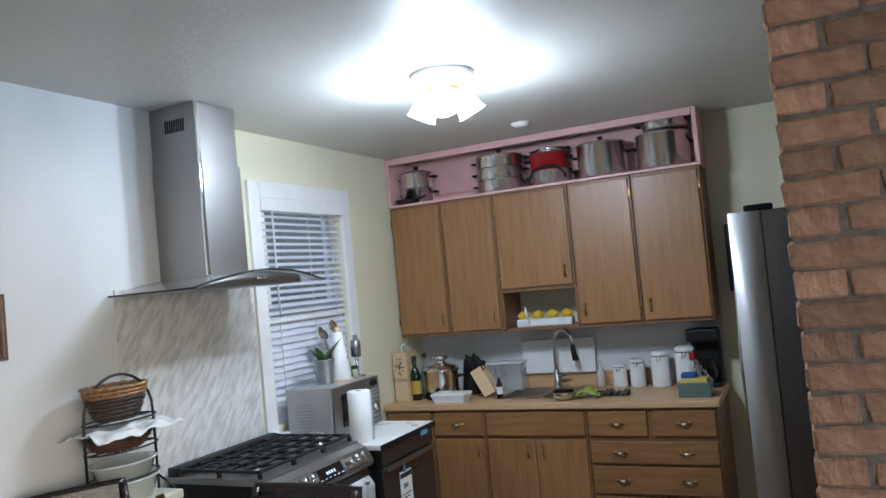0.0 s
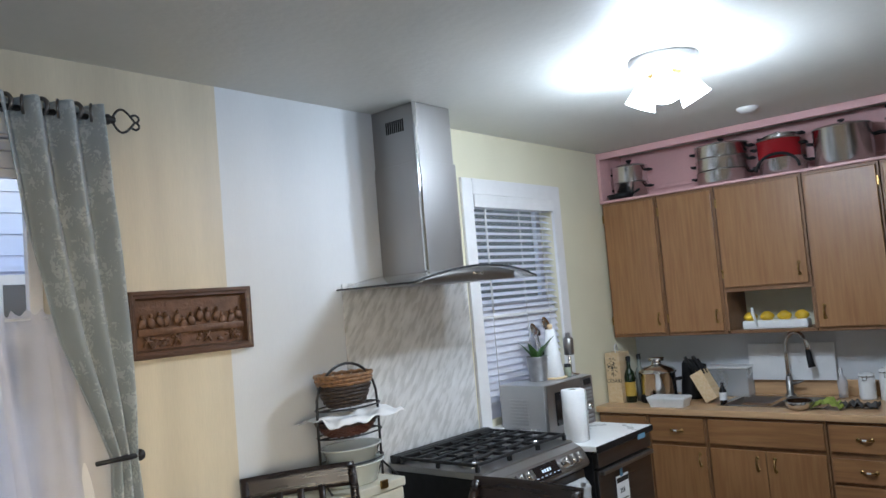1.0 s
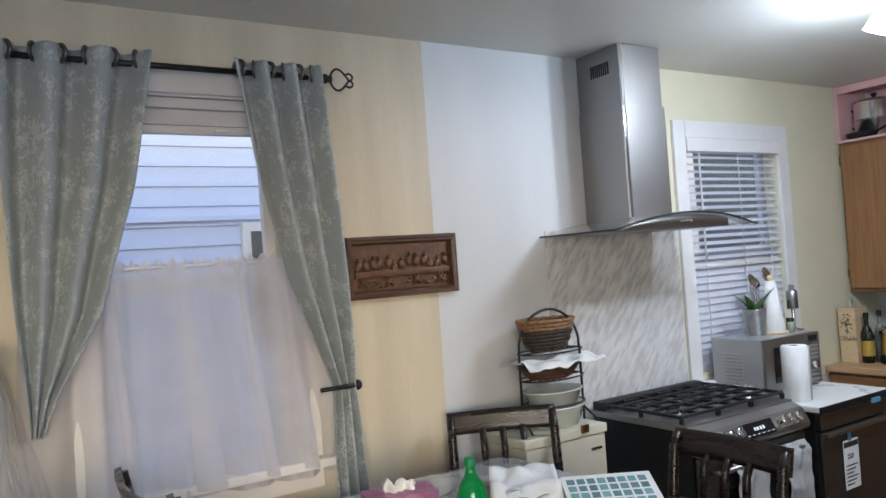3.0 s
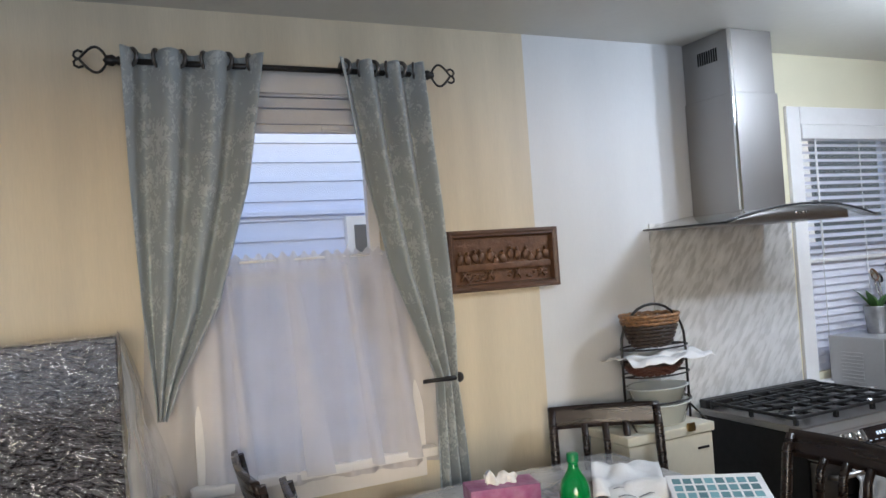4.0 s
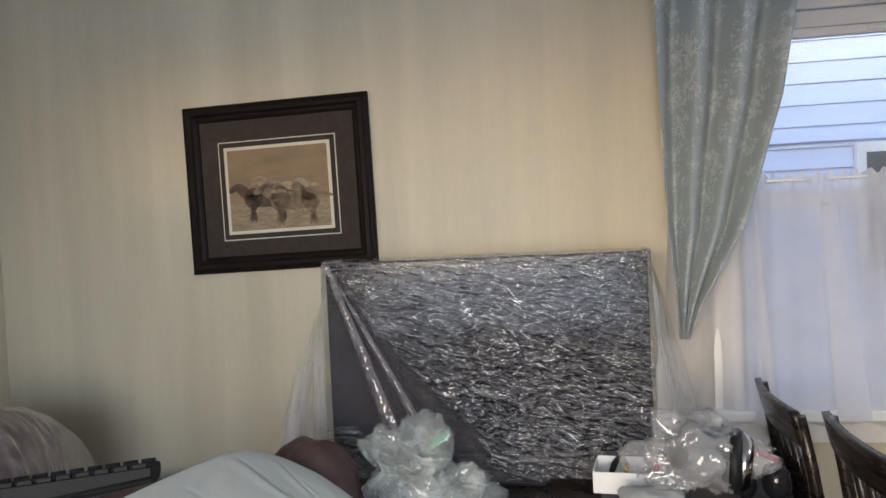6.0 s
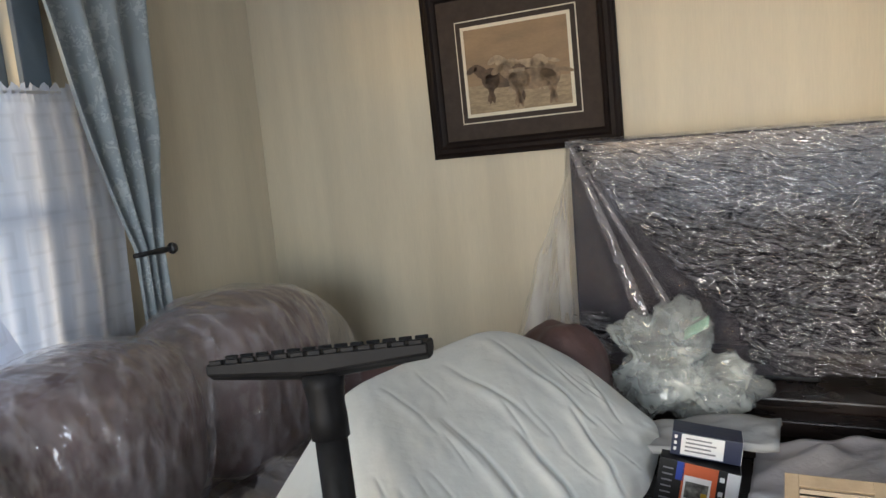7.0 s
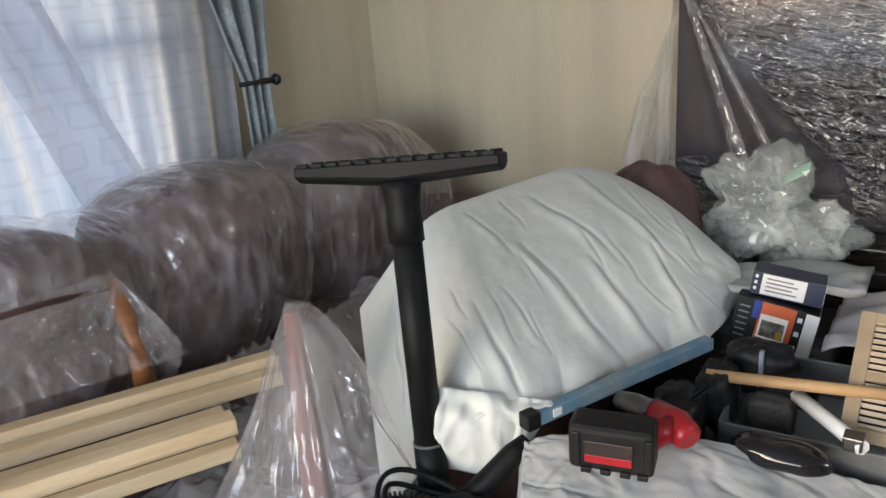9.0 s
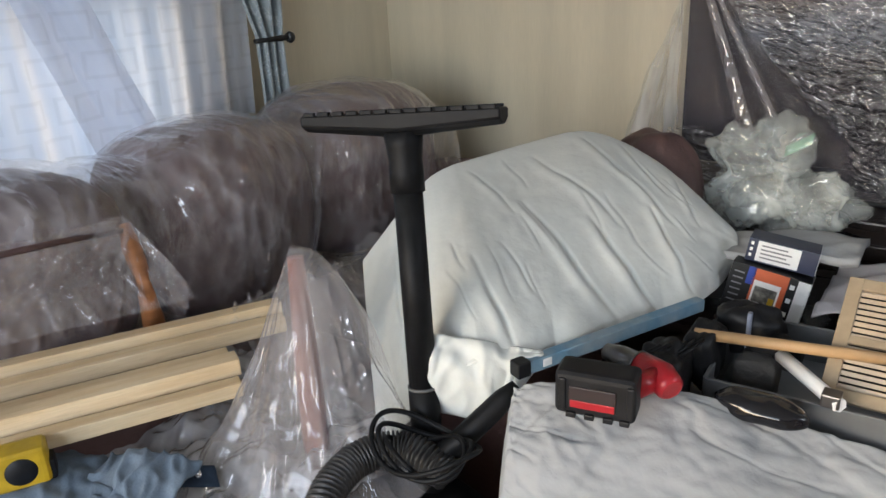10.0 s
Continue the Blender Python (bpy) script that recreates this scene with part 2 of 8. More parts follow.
M["chair"] = mat("espresso_wood", (0.022, 0.013, 0.010), 0.28, var=0.3, scale=5, stretch=(1, 1, 9), bscale=50)
M["drape"] = fabric("sage_brocade", (0.355, 0.40, 0.42), 0.10, motif=((0.47, 0.515, 0.52), 48, 0.285))
M["sheer"] = fabric("white_voile", (0.80, 0.83, 0.92), 0.62, see=0.04, squares=0.055)
M["dining_sheer"] = fabric("cream_white_voile", (0.84, 0.83, 0.86), 0.55, see=0.28)
# white slats, with the blue of the sky light mixed into the vinyl colour
M["blind"] = fabric("sky_tinted_blind_vinyl", (0.84, 0.84, 0.90), 0.25)
M["mint"] = mat("white_dust_sheet", (0.68, 0.69, 0.645), 0.9, var=0.06, scale=3.5, bump=0.08, bscale=60, dist=0.003, sheen=0.2, col2=(0.61, 0.62, 0.585))
M["whitesheet"] = mat("white_moving_blanket", (0.39, 0.395, 0.395), 0.85, var=0.06, scale=4, bump=0.12, bscale=45, dist=0.004)
M["sofa"] = mat("brown_leather", (0.135, 0.074, 0.066), 0.5, var=0.2, scale=5, bump=0.15, bscale=60)
M["film"] = film("sofa_plastic_film", (0.76, 0.70, 0.71), 0.105, 0.05, 17, 1.0, stretch=(0.7, 1.3, 0.7), dist=0.012, facet=True, crease=0.20, ior=1.5)
M["filmtv"] = film("tv_plastic_film", (0.62, 0.57, 0.68), 0.05, 0.04, 40, 1.0, stretch=(0.45, 1, 1.5), dist=0.024, gloss=1.0, facet=True, crease=0.04, turn=14, ior=1.95)
M["filmslack"] = film("slack_plastic_film", (0.5, 0.45, 0.52), 0.13, 0.2, 6, 0.2, stretch=(1.6, 1, 0.4), dist=0.01, gloss=0.05, turn=-28)
M["filmflap"] = film("loose_plastic_film", (0.8, 0.78, 0.76), 0.30, 0.10, 8, 0.8, stretch=(1.8, 1.8, 0.35), dist=0.014, facet=True, crease=0.2)
M["filmheap"] = film("heaped_plastic_film", (0.74, 0.72, 0.73), 0.36, 0.08, 13, 1.0, dist=0.02, facet=True, crease=0.2)
M["filmcone"] = film("milky_plastic_film", (0.66, 0.61, 0.60), 0.17, 0.09, 12, 0.7, stretch=(1.4, 1.4, 0.5), dist=0.014, facet=True, crease=0.10, ior=1.36)
M["screen"] = mat("dark_screen", (0.012, 0.012, 0.015), 0.12, var=0.1, bump=0, rvar=0.03)
M["pine"] = mat("pine_lumber", (0.76, 0.60, 0.38), 0.6, per=0.12, var=0.2, scale=5, stretch=(0.6, 10, 10), bscale=40, col2=(0.68, 0.49, 0.27))
M["bronze"] = mat("bronze_relief", (0.17, 0.085, 0.042), 0.42, metal=0.35, var=0.25, scale=25, bump=0.2, bscale=60)
M["frame"] = mat("black_brown_frame", (0.016, 0.010, 0.008), 0.5, spec=0.12, var=0.25, scale=10)
M["mat_board"] = mat("brown_mat_board", (0.06, 0.046, 0.038), 0.8, spec=0.2, var=0.12, scale=30)
M["cream_board"] = mat("cream_mat_board", (0.72, 0.66, 0.52), 0.8, var=0.05)
M["sepia"] = mat("sepia_print", (0.33, 0.22, 0.12), 0.6, var=0.2, scale=5, stretch=(1, 1, 3))
M["shade"] = mat("frosted_glass_shade", (0.95, 0.95, 0.95), 0.4, var=0, bump=0, emit=(0.96, 0.98, 1.0, 14))


# ---- building blocks ----
def bm_new():
    return bmesh.new()


def box(bm, x0, y0, z0, x1, y1, z1, bevel=0.0, seg=2):
    """A box, its edges rounded by bevel."""
    r = bmesh.ops.create_cube(bm, size=1)
    vs = r["verts"]
    bmesh.ops.transform(bm, matrix=Matrix.Translation(((x0 + x1) / 2, (y0 + y1) / 2, (z0 + z1) / 2)) @ Matrix.Diagonal((abs(x1 - x0), abs(y1 - y0), abs(z1 - z0), 1)), verts=vs)
    if bevel:
        es = list({e for v in vs for e in v.link_edges})
        bmesh.ops.bevel(bm, geom=es, offset=bevel, segments=seg, affect="EDGES", profile=0.6)
    return bm


def bx(*a, **k):
    return box(bm_new(), *a, **k)


def tube(bm, points, radius, sides=8, closed=False):
    """A round bar through points; radius: one value or one for each point."""
    pts = [Vector(p) for p in points]
    rs = radius if isinstance(radius, (list, tuple)) else [radius] * len(pts)
    rings, up = [], Vector((0.123, 0.37, 0.91)).normalized()
    for i, p in enumerate(pts):
        a = pts[i - 1] if (i or closed) else p
        b = pts[(i + 1) % len(pts)] if (i + 1 < len(pts) or closed) else p
        d = (b - a).normalized()
        u = d.cross(up)
        if u.length < 0.15:
            u = d.cross(Vector((1, 0.2, 0)))
        u.normalize()
        w = d.cross(u)
        rings.append([bm.verts.new(p + rs[i] * (math.cos(k * math.tau / sides) * u + math.sin(k * math.tau / sides) * w)) for k in range(sides)])
    n = len(rings)
    for i in range(n if closed else n - 1):
        r0, r1 = rings[i], rings[(i + 1) % n]
        for k in range(sides):
            f = bm.faces.new((r0[k], r0[(k + 1) % sides], r1[(k + 1) % sides], r1[k]))
            f.smooth = True
    if not closed:
        bm.faces.new(rings[0][::-1])
        bm.faces.new(rings[-1])
    return bm


def lathe(bm, profile, sides=28, m=None, smooth=True):
    """A turned shape: profile rows of radius and height."""
    rings = []
    m = m or Matrix.Identity(4)
    for r, z in profile:
        if r < 1e-5:
            rings.append([bm.verts.new(m @ Vector((0, 0, z)))])
        else:
            rings.append([bm.verts.new(m @ Vector((r * math.cos(k * math.tau / sides), r * math.sin(k * math.tau / sides), z))) for k in range(sides)])
    for a, b in zip(rings, rings[1:]):
        for k in range(sides):
            k2 = (k + 1) % sides
            if len(a) == 1 and len(b) == 1:
                continue
            if len(a) == 1:
                f = bm.faces.new((a[0], b[k], b[k2]))
            elif len(b) == 1:
                f = bm.faces.new((a[k], a[k2], b[0]))
            else:
                f = bm.faces.new((a[k], a[k2], b[k2], b[k]))
            f.smooth = smooth
    return bm


def sheet(fn, nu, nv, thick=0.0):
    """A cloth or film: fn(u, v) gives a place for u and v from 0 to 1."""
    bm = bm_new()
    g = [[bm.verts.new(fn(i / nu, j / nv)) for j in range(nv + 1)] for i in range(nu + 1)]
    for i in range(nu):
        for j in range(nv):
            f = bm.faces.new((g[i][j], g[i + 1][j], g[i + 1][j + 1], g[i][j + 1]))
            f.smooth = True
    if thick:
        bmesh.ops.recalc_face_normals(bm, faces=bm.faces[:])
        bmesh.ops.solidify(bm, geom=bm.faces[:], thickness=thick)
    return bm


def nz(x, y, z=0.0):
    return noise.noise(Vector((x, y, z)))


def ridged(x, y, sd, w=0.5):
    """Sharp crests between smooth hollows, 0 to 1."""
    return max(0.0, 1 - abs(nz(x, y, sd)) / w)


PLACE = {}


def thing(name, label="", category="", at=(0, 0, 0), rz=0, group="", kind="", m=None):
    ob = new(name)
    ob.empty_display_size = 0.05
    mm = m if m is not None else pose(*at, 0, 0, rz)
    ob.matrix_world = mm
    PLACE[ob] = mm
    return tagged(ob, label, category, group, kind)


def part(name, bm, material, parent=None, label="", world=False, smooth=False, at=None):
    """Links a bmesh as one mesh object under a thing or a part. world: its coordinates are the room's, not the thing's."""
    if world and parent is not None:
        bmesh.ops.transform(bm, matrix=PLACE[parent].inverted(), verts=bm.verts[:])
    me = bpy.data.meshes.new(name)
    bmesh.ops.recalc_face_normals(bm, faces=bm.faces[:])
    if smooth:
        for f in bm.faces:
            f.smooth = True
    bm.to_mesh(me)
    bm.free()
    for mm in (material if isinstance(material, (list, tuple)) else (material,)):
        me.materials.append(mm)
    ob = new(name, me)
    if at is not None:
        ob.matrix_basis = at
    if parent is not None:
        ob.parent = parent
        PLACE[ob] = PLACE.get(parent, Matrix.Identity(4)) @ (at if at is not None else Matrix.Identity(4))
    else:
        PLACE[ob] = at if at is not None else Matrix.Identity(4)
    return tagged(ob, label)


def solid(name, bm, material, label, category, kind="", group="", smooth=False):
    """A thing of one mesh."""
    return tagged(part(name, bm, material, smooth=smooth), label, category, group, kind)


# ---- the room ----
CEIL, XE, XW, YS = 2.69, 5.53, -2.12, -4.6


def wall_grid(axis, at, thick, us, zs, holes, pick):
    """A wall along x (axis 'y') or y (axis 'x') of blocks between the lines us and zs, but for the holes (u0, u1, z0, z1)."""
    bm = bm_new()
    for i in range(len(us) - 1):
        for j in range(len(zs) - 1):
            u, z = (us[i] + us[i + 1]) / 2, (zs[j] + zs[j + 1]) / 2
            if any(a < u < b and c < z < d for a, b, c, d in holes):
                continue
            n0 = len(bm.faces)
            if axis == "y":
                box(bm, us[i], at, zs[j], us[i + 1], at + thick, zs[j + 1])
            else:
                box(bm, at, us[i], zs[j], at + thick, us[i + 1], zs[j + 1])
            bm.faces.ensure_lookup_table()
            for f in bm.faces[n0:]:
                f.material_index = pick(u, z)
    bmesh.ops.remove_doubles(bm, verts=bm.verts[:], dist=1e-5)
    return bm


KW = (3.66, 4.51, 0.98, 2.32)
DW = (0.66, 1.34, 1.02, 2.40)
wn = wall_grid("y", 0, 0.16, [XW - 0.16, DW[0], DW[1], 2.015, 3.2, KW[0], KW[1], XE + 0.16], [0, DW[2], KW[2] + 0.1, KW[3], DW[3], CEIL],
               [DW, (KW[0], KW[1], KW[2], KW[3])], lambda u, z: 0 if u < 2.01 else (1 if u < 3.2 else 2))
solid("wall_north", wn, [M["beige"], M["white_wall"], M["cream"]], "painted plaster wall in beige, white and cream sections", "wall", "structure")
WW = (-2.75, -1.08, 0.75, 2.35)
ww = wall_grid("x", XW - 0.16, 0.16, [YS, WW[0], WW[1], 0], [0, WW[2], WW[3], CEIL], [WW], lambda u, z: 0)
solid("wall_west", ww, M["beige"], "beige painted plaster wall with a curtained window", "wall", "structure")
solid("wall_east", bx(XE, YS, 0, XE + 0.16, 0, CEIL), M["cream"], "cream painted kitchen end wall", "wall", "structure")
SW = (-1.7, 0.7, 0.8, 2.4)
sw = wall_grid("y", YS - 0.16, 0.16, [XW - 0.16, SW[0], SW[1], XE + 0.16], [0, SW[2], SW[3], CEIL], [SW], lambda u, z: 0)
solid("wall_south", sw, M["beige"], "plain beige wall closing the room", "wall", "structure")
solid("floor", bx(XW - 0.16, YS - 0.16, -0.1, XE + 0.16, 0.16, 0), M["floor"], "worn brown wooden floor", "floor", "structure")
solid("ceiling", bx(XW - 0.16, YS - 0.16, CEIL, XE + 0.16, 0.16, CEIL + 0.1), M["ceiling"], "off-white painted plaster ceiling", "ceiling", "structure")

# ---- windows ----
def window(name, x0, x1, z0, z1, label, side=0.09, head=0.09, rail=None):
    """A sash window in the north wall with its casing, sashes and panes."""
    w = thing(name, label, "window", ((x0 + x1) / 2, 0, z0), kind="structure")
    bm = bm_new()
    box(bm, x0 - side, -0.022, z0 - 0.02, x0 + 0.004, -0.001, z1 + head, 0.004)
    box(bm, x1 - 0.004, -0.022, z0 - 0.02, x1 + side, -0.001, z1 + head, 0.004)
    box(bm, x0 + 0.003, -0.025, z1 - 0.004, x1 - 0.003, -0.001, z1 + head, 0.004)
    part("casing", bm, M["trim"], w, world=True)
    part("window_sill", bx(x0 - side - 0.03, -0.075, z0 - 0.035, x1 + side + 0.03, 0.1, z0, 0.006), M["trim"], w, world=True)
    part("apron", bx(x0 - side, -0.018, z0 - 0.12, x1 + side, -0.001, z0 - 0.034, 0.004), M["trim"], w, world=True)
    mid = rail or (z0 + z1) / 2
    for nm, a, b, y in (("lower_sash", z0, mid + 0.02, 0.055), ("upper_sash", mid - 0.02, z1, 0.095)):
        bm = bm_new()
        box(bm, x0, y, a, x0 + 0.045, y + 0.035, b, 0.003)
        box(bm, x1 - 0.045, y, a, x1, y + 0.035, b, 0.003)
        box(bm, x0 + 0.04, y + 0.001, a, x1 - 0.04, y + 0.034, a + 0.045, 0.003)
        box(bm, x0 + 0.04, y + 0.001, b - 0.045, x1 - 0.04, y + 0.034, b, 0.003)
        s = part(nm, bm, M["sash"], w, world=True)
        g = part("pane", bx(x0 + 0.04, y + 0.015, a + 0.04, x1 - 0.04, y + 0.019, b - 0.04), M["glass"], s, world=True)
        g.visible_shadow = False
    return w


window("window_1", DW[0], DW[1], DW[2], DW[3], "white painted sash window behind sage drapes", rail=1.72)
window("window_2", KW[0], KW[1], KW[2], KW[3], "white painted kitchen window with slatted blinds")
wt = thing("roller_header", "grey stacked header panels above the dining window glass", "window header", (1.0, 0, 2.25))
for i, (za, zb, yy) in enumerate(((2.255, 2.285, -0.012), (2.288, 2.345, -0.004), (2.348, 2.385, -0.014), (2.388, 2.40, -0.02))):
    part("rail", bx(DW[0] + 0.004, yy + 0.02, za, DW[1] - 0.004, yy + 0.05, zb, 0.004), M["sash"], wt, world=True)
part("latch", bx(1.10, -0.002, 2.262, 1.17, 0.01, 2.274, 0.003), M["trim"], wt, "small white sash latch", world=True)
part("side_strip", bx(DW[0] + 0.003, 0.04, 1.02, DW[0] + 0.03, 0.054, 2.25), M["darkframe"], wt, world=True)

# west window behind the sofa
w3 = thing("window_3", "dark framed living room window behind white sheers", "window", (XW, -1.7, WW[2]), kind="structure")
bm = bm_new()
for ya, yb in ((WW[0], WW[0] + 0.06), (WW[1] - 0.06, WW[1]), (-1.73, -1.67)):
    box(bm, XW - 0.1, ya, WW[2], XW - 0.05, yb, WW[3], 0.004)
for za, zb in ((WW[2], WW[2] + 0.06), (WW[3] - 0.06, WW[3]), (1.50, 1.55), (2.09, 2.11)):
    box(bm, XW - 0.098, WW[0] + 0.05, za, XW - 0.052, WW[1] - 0.05, zb, 0.004)
part("window_frame", bm, M["bluesash"], w3, world=True)
g = part("pane", bx(XW - 0.078, WW[0] + 0.05, WW[2] + 0.05, XW - 0.074, WW[1] - 0.05, WW[3] - 0.05), M["glass"], w3, world=True)
g.visible_shadow = False
bm = bm_new()
box(bm, XW + 0.001, WW[1] - 0.004, WW[2] - 0.02, XW + 0.022, WW[1] + 0.09, WW[3] + 0.09, 0.004)
box(bm, XW + 0.001, WW[0] - 0.09, WW[2] - 0.02, XW + 0.022, WW[0] + 0.004, WW[3] + 0.09, 0.004)
box(bm, XW + 0.001, WW[0] + 0.003, WW[3] - 0.004, XW + 0.025, WW[1] - 0.003, WW[3] + 0.09, 0.004)
part("casing", bm, M["bluesash"], w3, world=True)

# ---- outside ----
# added slab on posts: keeps bright sky out of the west window's top
pr0 = thing("sky_blocker", "added dark slab that hides the sky outside the living room window", "roof", (-4.3, -1.8, 2.5))
part("deck", bx(-6.5, -4.5, 2.5, -2.30, 0.8, 2.62), M["darkframe"], pr0, world=True)
for yy in (-4.3, 0.6):
    part("porch_post", bx(-6.4, yy, -0.5, -6.28, yy + 0.12, 2.499, 0.01), M["trim"], pr0, world=True)
h = thing("neighbour_house", "white clapboard neighbouring house with one visible window", "house", (3, 3.0, 0))
part("wall", bx(-6, 3.03, -1, 10, 3.2, 5.0), M["siding"], h, world=True)
board = bm_new()
v = [board.verts.new(p) for p in ((-6, 0, 0), (10, 0, 0), (10, 0.02, 0.15), (-6, 0.02, 0.15), (-6, 0.03, 0), (10, 0.03, 0))]
board.faces.new((v[0], v[1], v[2], v[3]))
board.faces.new((v[0], v[4], v[5], v[1]))
me = None
for i in range(36):
    if me is None:
        o = part("clapboard", board, M["siding"], h, world=False, at=pose(-3, 0.0, -0.74 + 0.151 * i))
        me = o.data
    else:
        o = new("clapboard", me)
        o.parent, o.matrix_basis = h, pose(-3, 0.0, -0.74 + 0.151 * i)
hw = part("window", bx(2.12, 2.93, 1.2, 2.95, 2.995, 2.14, 0.006), M["trim"], h, world=True)
part("pane", bx(2.18, 2.924, 1.25, 2.89, 2.929, 2.07), M["darkframe"], hw, world=True)
part("muntin", bx(2.52, 2.912, 1.25, 2.55, 2.922, 2.07), M["trim"], hw, world=True)
hw = part("window", bx(7.3, 2.93, 0.9, 9.4, 2.995, 2.9, 0.006), M["trim"], h, world=True)
part("pane", bx(7.4, 2.924, 1.0, 9.3, 2.929, 2.8), M["darkframe"], hw, world=True)
part("trim_board", bx(-6, 2.96, 2.165, 10, 2.995, 2.20), M["siding"], h, world=True)
solid("ground", bx(-60, -60, -0.6, 60, 60, -0.5), mat("dull_grass", (0.06, 0.075, 0.03), 0.9, var=0.4, scale=3), "dull grass yard outside the house", "ground", "structure")

# ---- curtains ----
def curtain_rod(pts0, pts1, label, axis="x"):
    r = thing("curtain_rod", label, "curtain rod", pts0)
    a, b = Vector(pts0), Vector(pts1)
    d = (b - a).normalized()
    part("rod", tube(bm_new(), [a, b], 0.011, 10), M["wire"], r, world=True)
    for end, s in ((a, -1), (b, 1)):
        f = part("finial", lathe(bm_new(), [(0.0, -0.03), (0.016, -0.02), (0.02, 0), (0.012, 0.012), (0.017, 0.02), (0.0, 0.03)], 12,
                 Matrix.Translation(end) @ d.to_track_quat("Z", "Y").to_matrix().to_4x4()), M["wire"], r, "black scrolled wire finial", world=True)
        bm = bm_new()
        for sz in (1, -1):
            pts = []
            for k in range(15):
                t = k / 14
                w = 0.042 * math.sin(math.pi * t ** 0.8) * sz
                pts.append(end + d * s * (0.015 + 0.085 * t) + Vector((0, 0, w)))
            curl = [pts[-1] + d * s * 0.016 * math.sin(q) + Vector((0, 0, sz * 0.014 * (1 - math.cos(q)))) for q in (0.6, 1.3, 2.1, 3.0, 4.0)]
            tube(bm, pts + curl, 0.0045, 6)
        part("scroll", bm, M["wire"], f, world=True)
        part("bracket", tube(bm_new(), [end - d * s * 0.05, end - d * s * 0.05 + Vector((0, 0.075, -0.02)) if axis == "x" else end - d * s * 0.05 + Vector((-0.06, 0, -0.02))], 0.007, 8), M["wire"], r, world=True)
    return r


curtain_rod((0.38, -0.09, 2.47), (1.515, -0.09, 2.468), "black metal curtain rod with scrolled wire finials")


def drape(label, rod, out, edges, folds, amp, rows=70, cols=90, tail=None, mat_="drape", grom=True):
    """A panel that hangs from a rod and is drawn together towards a tieback. edges(v): the panel's two edges and its height at v."""
    d = thing("drape", label, "curtain", rod(0.5, 0), group="tied back drapes")

    def fn(u, v):
        a, b, z = edges(v)
        w = a + (b - a) * u
        k = amp * (1 - 0.45 * v) * math.cos(math.tau * folds * u + 0.5 * math.sin(3 * v))
        k += 0.008 * nz(u * 7, v * 5, a * 3) + 0.006 * math.sin(17 * u + 6 * v)
        return out(w, k, z)

    part("cloth", sheet(fn, cols, rows, 0.002), M[mat_], d, "sage green brocade cloth with pale leaf motif", world=True)
    if grom:
        for i in range(2 * folds):
            u = (i + 0.5) / (2 * folds)
            a, b, z = edges(0.028)
            c = out(a + (b - a) * u, 0, z)
            bm = bm_new()
            m = Matrix.Translation(c) @ pose(0, 0, 0, 90, 0, 62 if i % 2 else 118)
            lathe(bm, [(0.02, -0.004), (0.033, -0.004), (0.034, 0), (0.033, 0.004), (0.02, 0.004), (0.02, -0.004)], 20, m)
            part("grommet", bm, M["darksteel"], d, world=True)
    return d


def lerp(rows, v):
    for (v0, *a), (v1, *b) in zip(rows, rows[1:]):
        if v <= v1:
            t = (v - v0) / (v1 - v0)
            t = t * t * (3 - 2 * t) * 0.4 + t * 0.6
            return [p + (q - p) * t for p, q in zip(a, b)]
    return list(rows[-1][1:])


north = lambda w, k, z: Vector((w, -0.108 - 0.85 * k, z))
west = lambda w, k, z: Vector((XW + 0.10 + k, w, z))
LEFT = [(0, 0.40, 0.865, 2.505), (0.35, 0.405, 0.785, 2.05), (0.7, 0.42, 0.66, 1.64), (0.92, 0.44, 0.52, 1.39), (1, 0.445, 0.475, 1.275)]
RIGHT = [(0, 1.14, 1.475, 2.505), (0.3, 1.20, 1.505, 2.1), (0.55, 1.29, 1.53, 1.70), (0.68, 1.38, 1.535, 1.47), (0.76, 1.45, 1.53, 1.285), (0.86, 1.44, 1.55, 1.08), (1, 1.43, 1.565, 0.85)]
WEST = [(0, -1.2, -0.60, 2.52), (0.25, -1.07, -0.675, 2.15), (0.55, -0.96, -0.70, 1.7), (0.75, -0.87, -0.735, 1.42), (0.80, -0.845, -0.745, 1.35), (1, -0.85, -0.725, 1.0)]
drape("sage green brocade drape tied back beside the dining window", lambda u, v: (0.6, -0.09, 2.47), north, lambda v: lerp(LEFT, v), 3, 0.060)
drape("sage green brocade drape held by a black holdback", lambda u, v: (1.3, -0.09, 2.47), north, lambda v: lerp(RIGHT, v), 3, 0.052)
drape("sage green brocade drape beside the living room window", lambda u, v: (-2.0, -0.6, 2.47), west, lambda v: lerp(WEST, v), 3, 0.036, grom=False)


def holdback(at, d, label):
    hb = thing("curtain_holdback", label, "curtain holdback", at, group="curtain holdbacks")
    a, d = Vector(at), Vector(d)
    side = d.cross(Vector((0, 0, 1)))
    part("arm", tube(bm_new(), [a - d * 0.11, a - d * 0.05, a, a + d * 0.035], [0.008, 0.008, 0.011, 0.009], 10), M["wire"], hb, world=True)
    part("knob", lathe(bm_new(), [(0, -0.012), (0.016, -0.01), (0.021, 0), (0.016, 0.012), (0, 0.016)], 16, Matrix.Translation(a + d * 0.04) @ d.to_track_quat("Z", "Y").to_matrix().to_4x4()), M["wire"], hb, world=True)
    return hb


holdback((1.50, -0.135, 1.285), (1, 0, 0), "black metal curtain holdback with round knob")
holdback((-1.965, -0.78, 1.34), (0.1, 0.99, 0), "black metal curtain holdback on the living room wall")


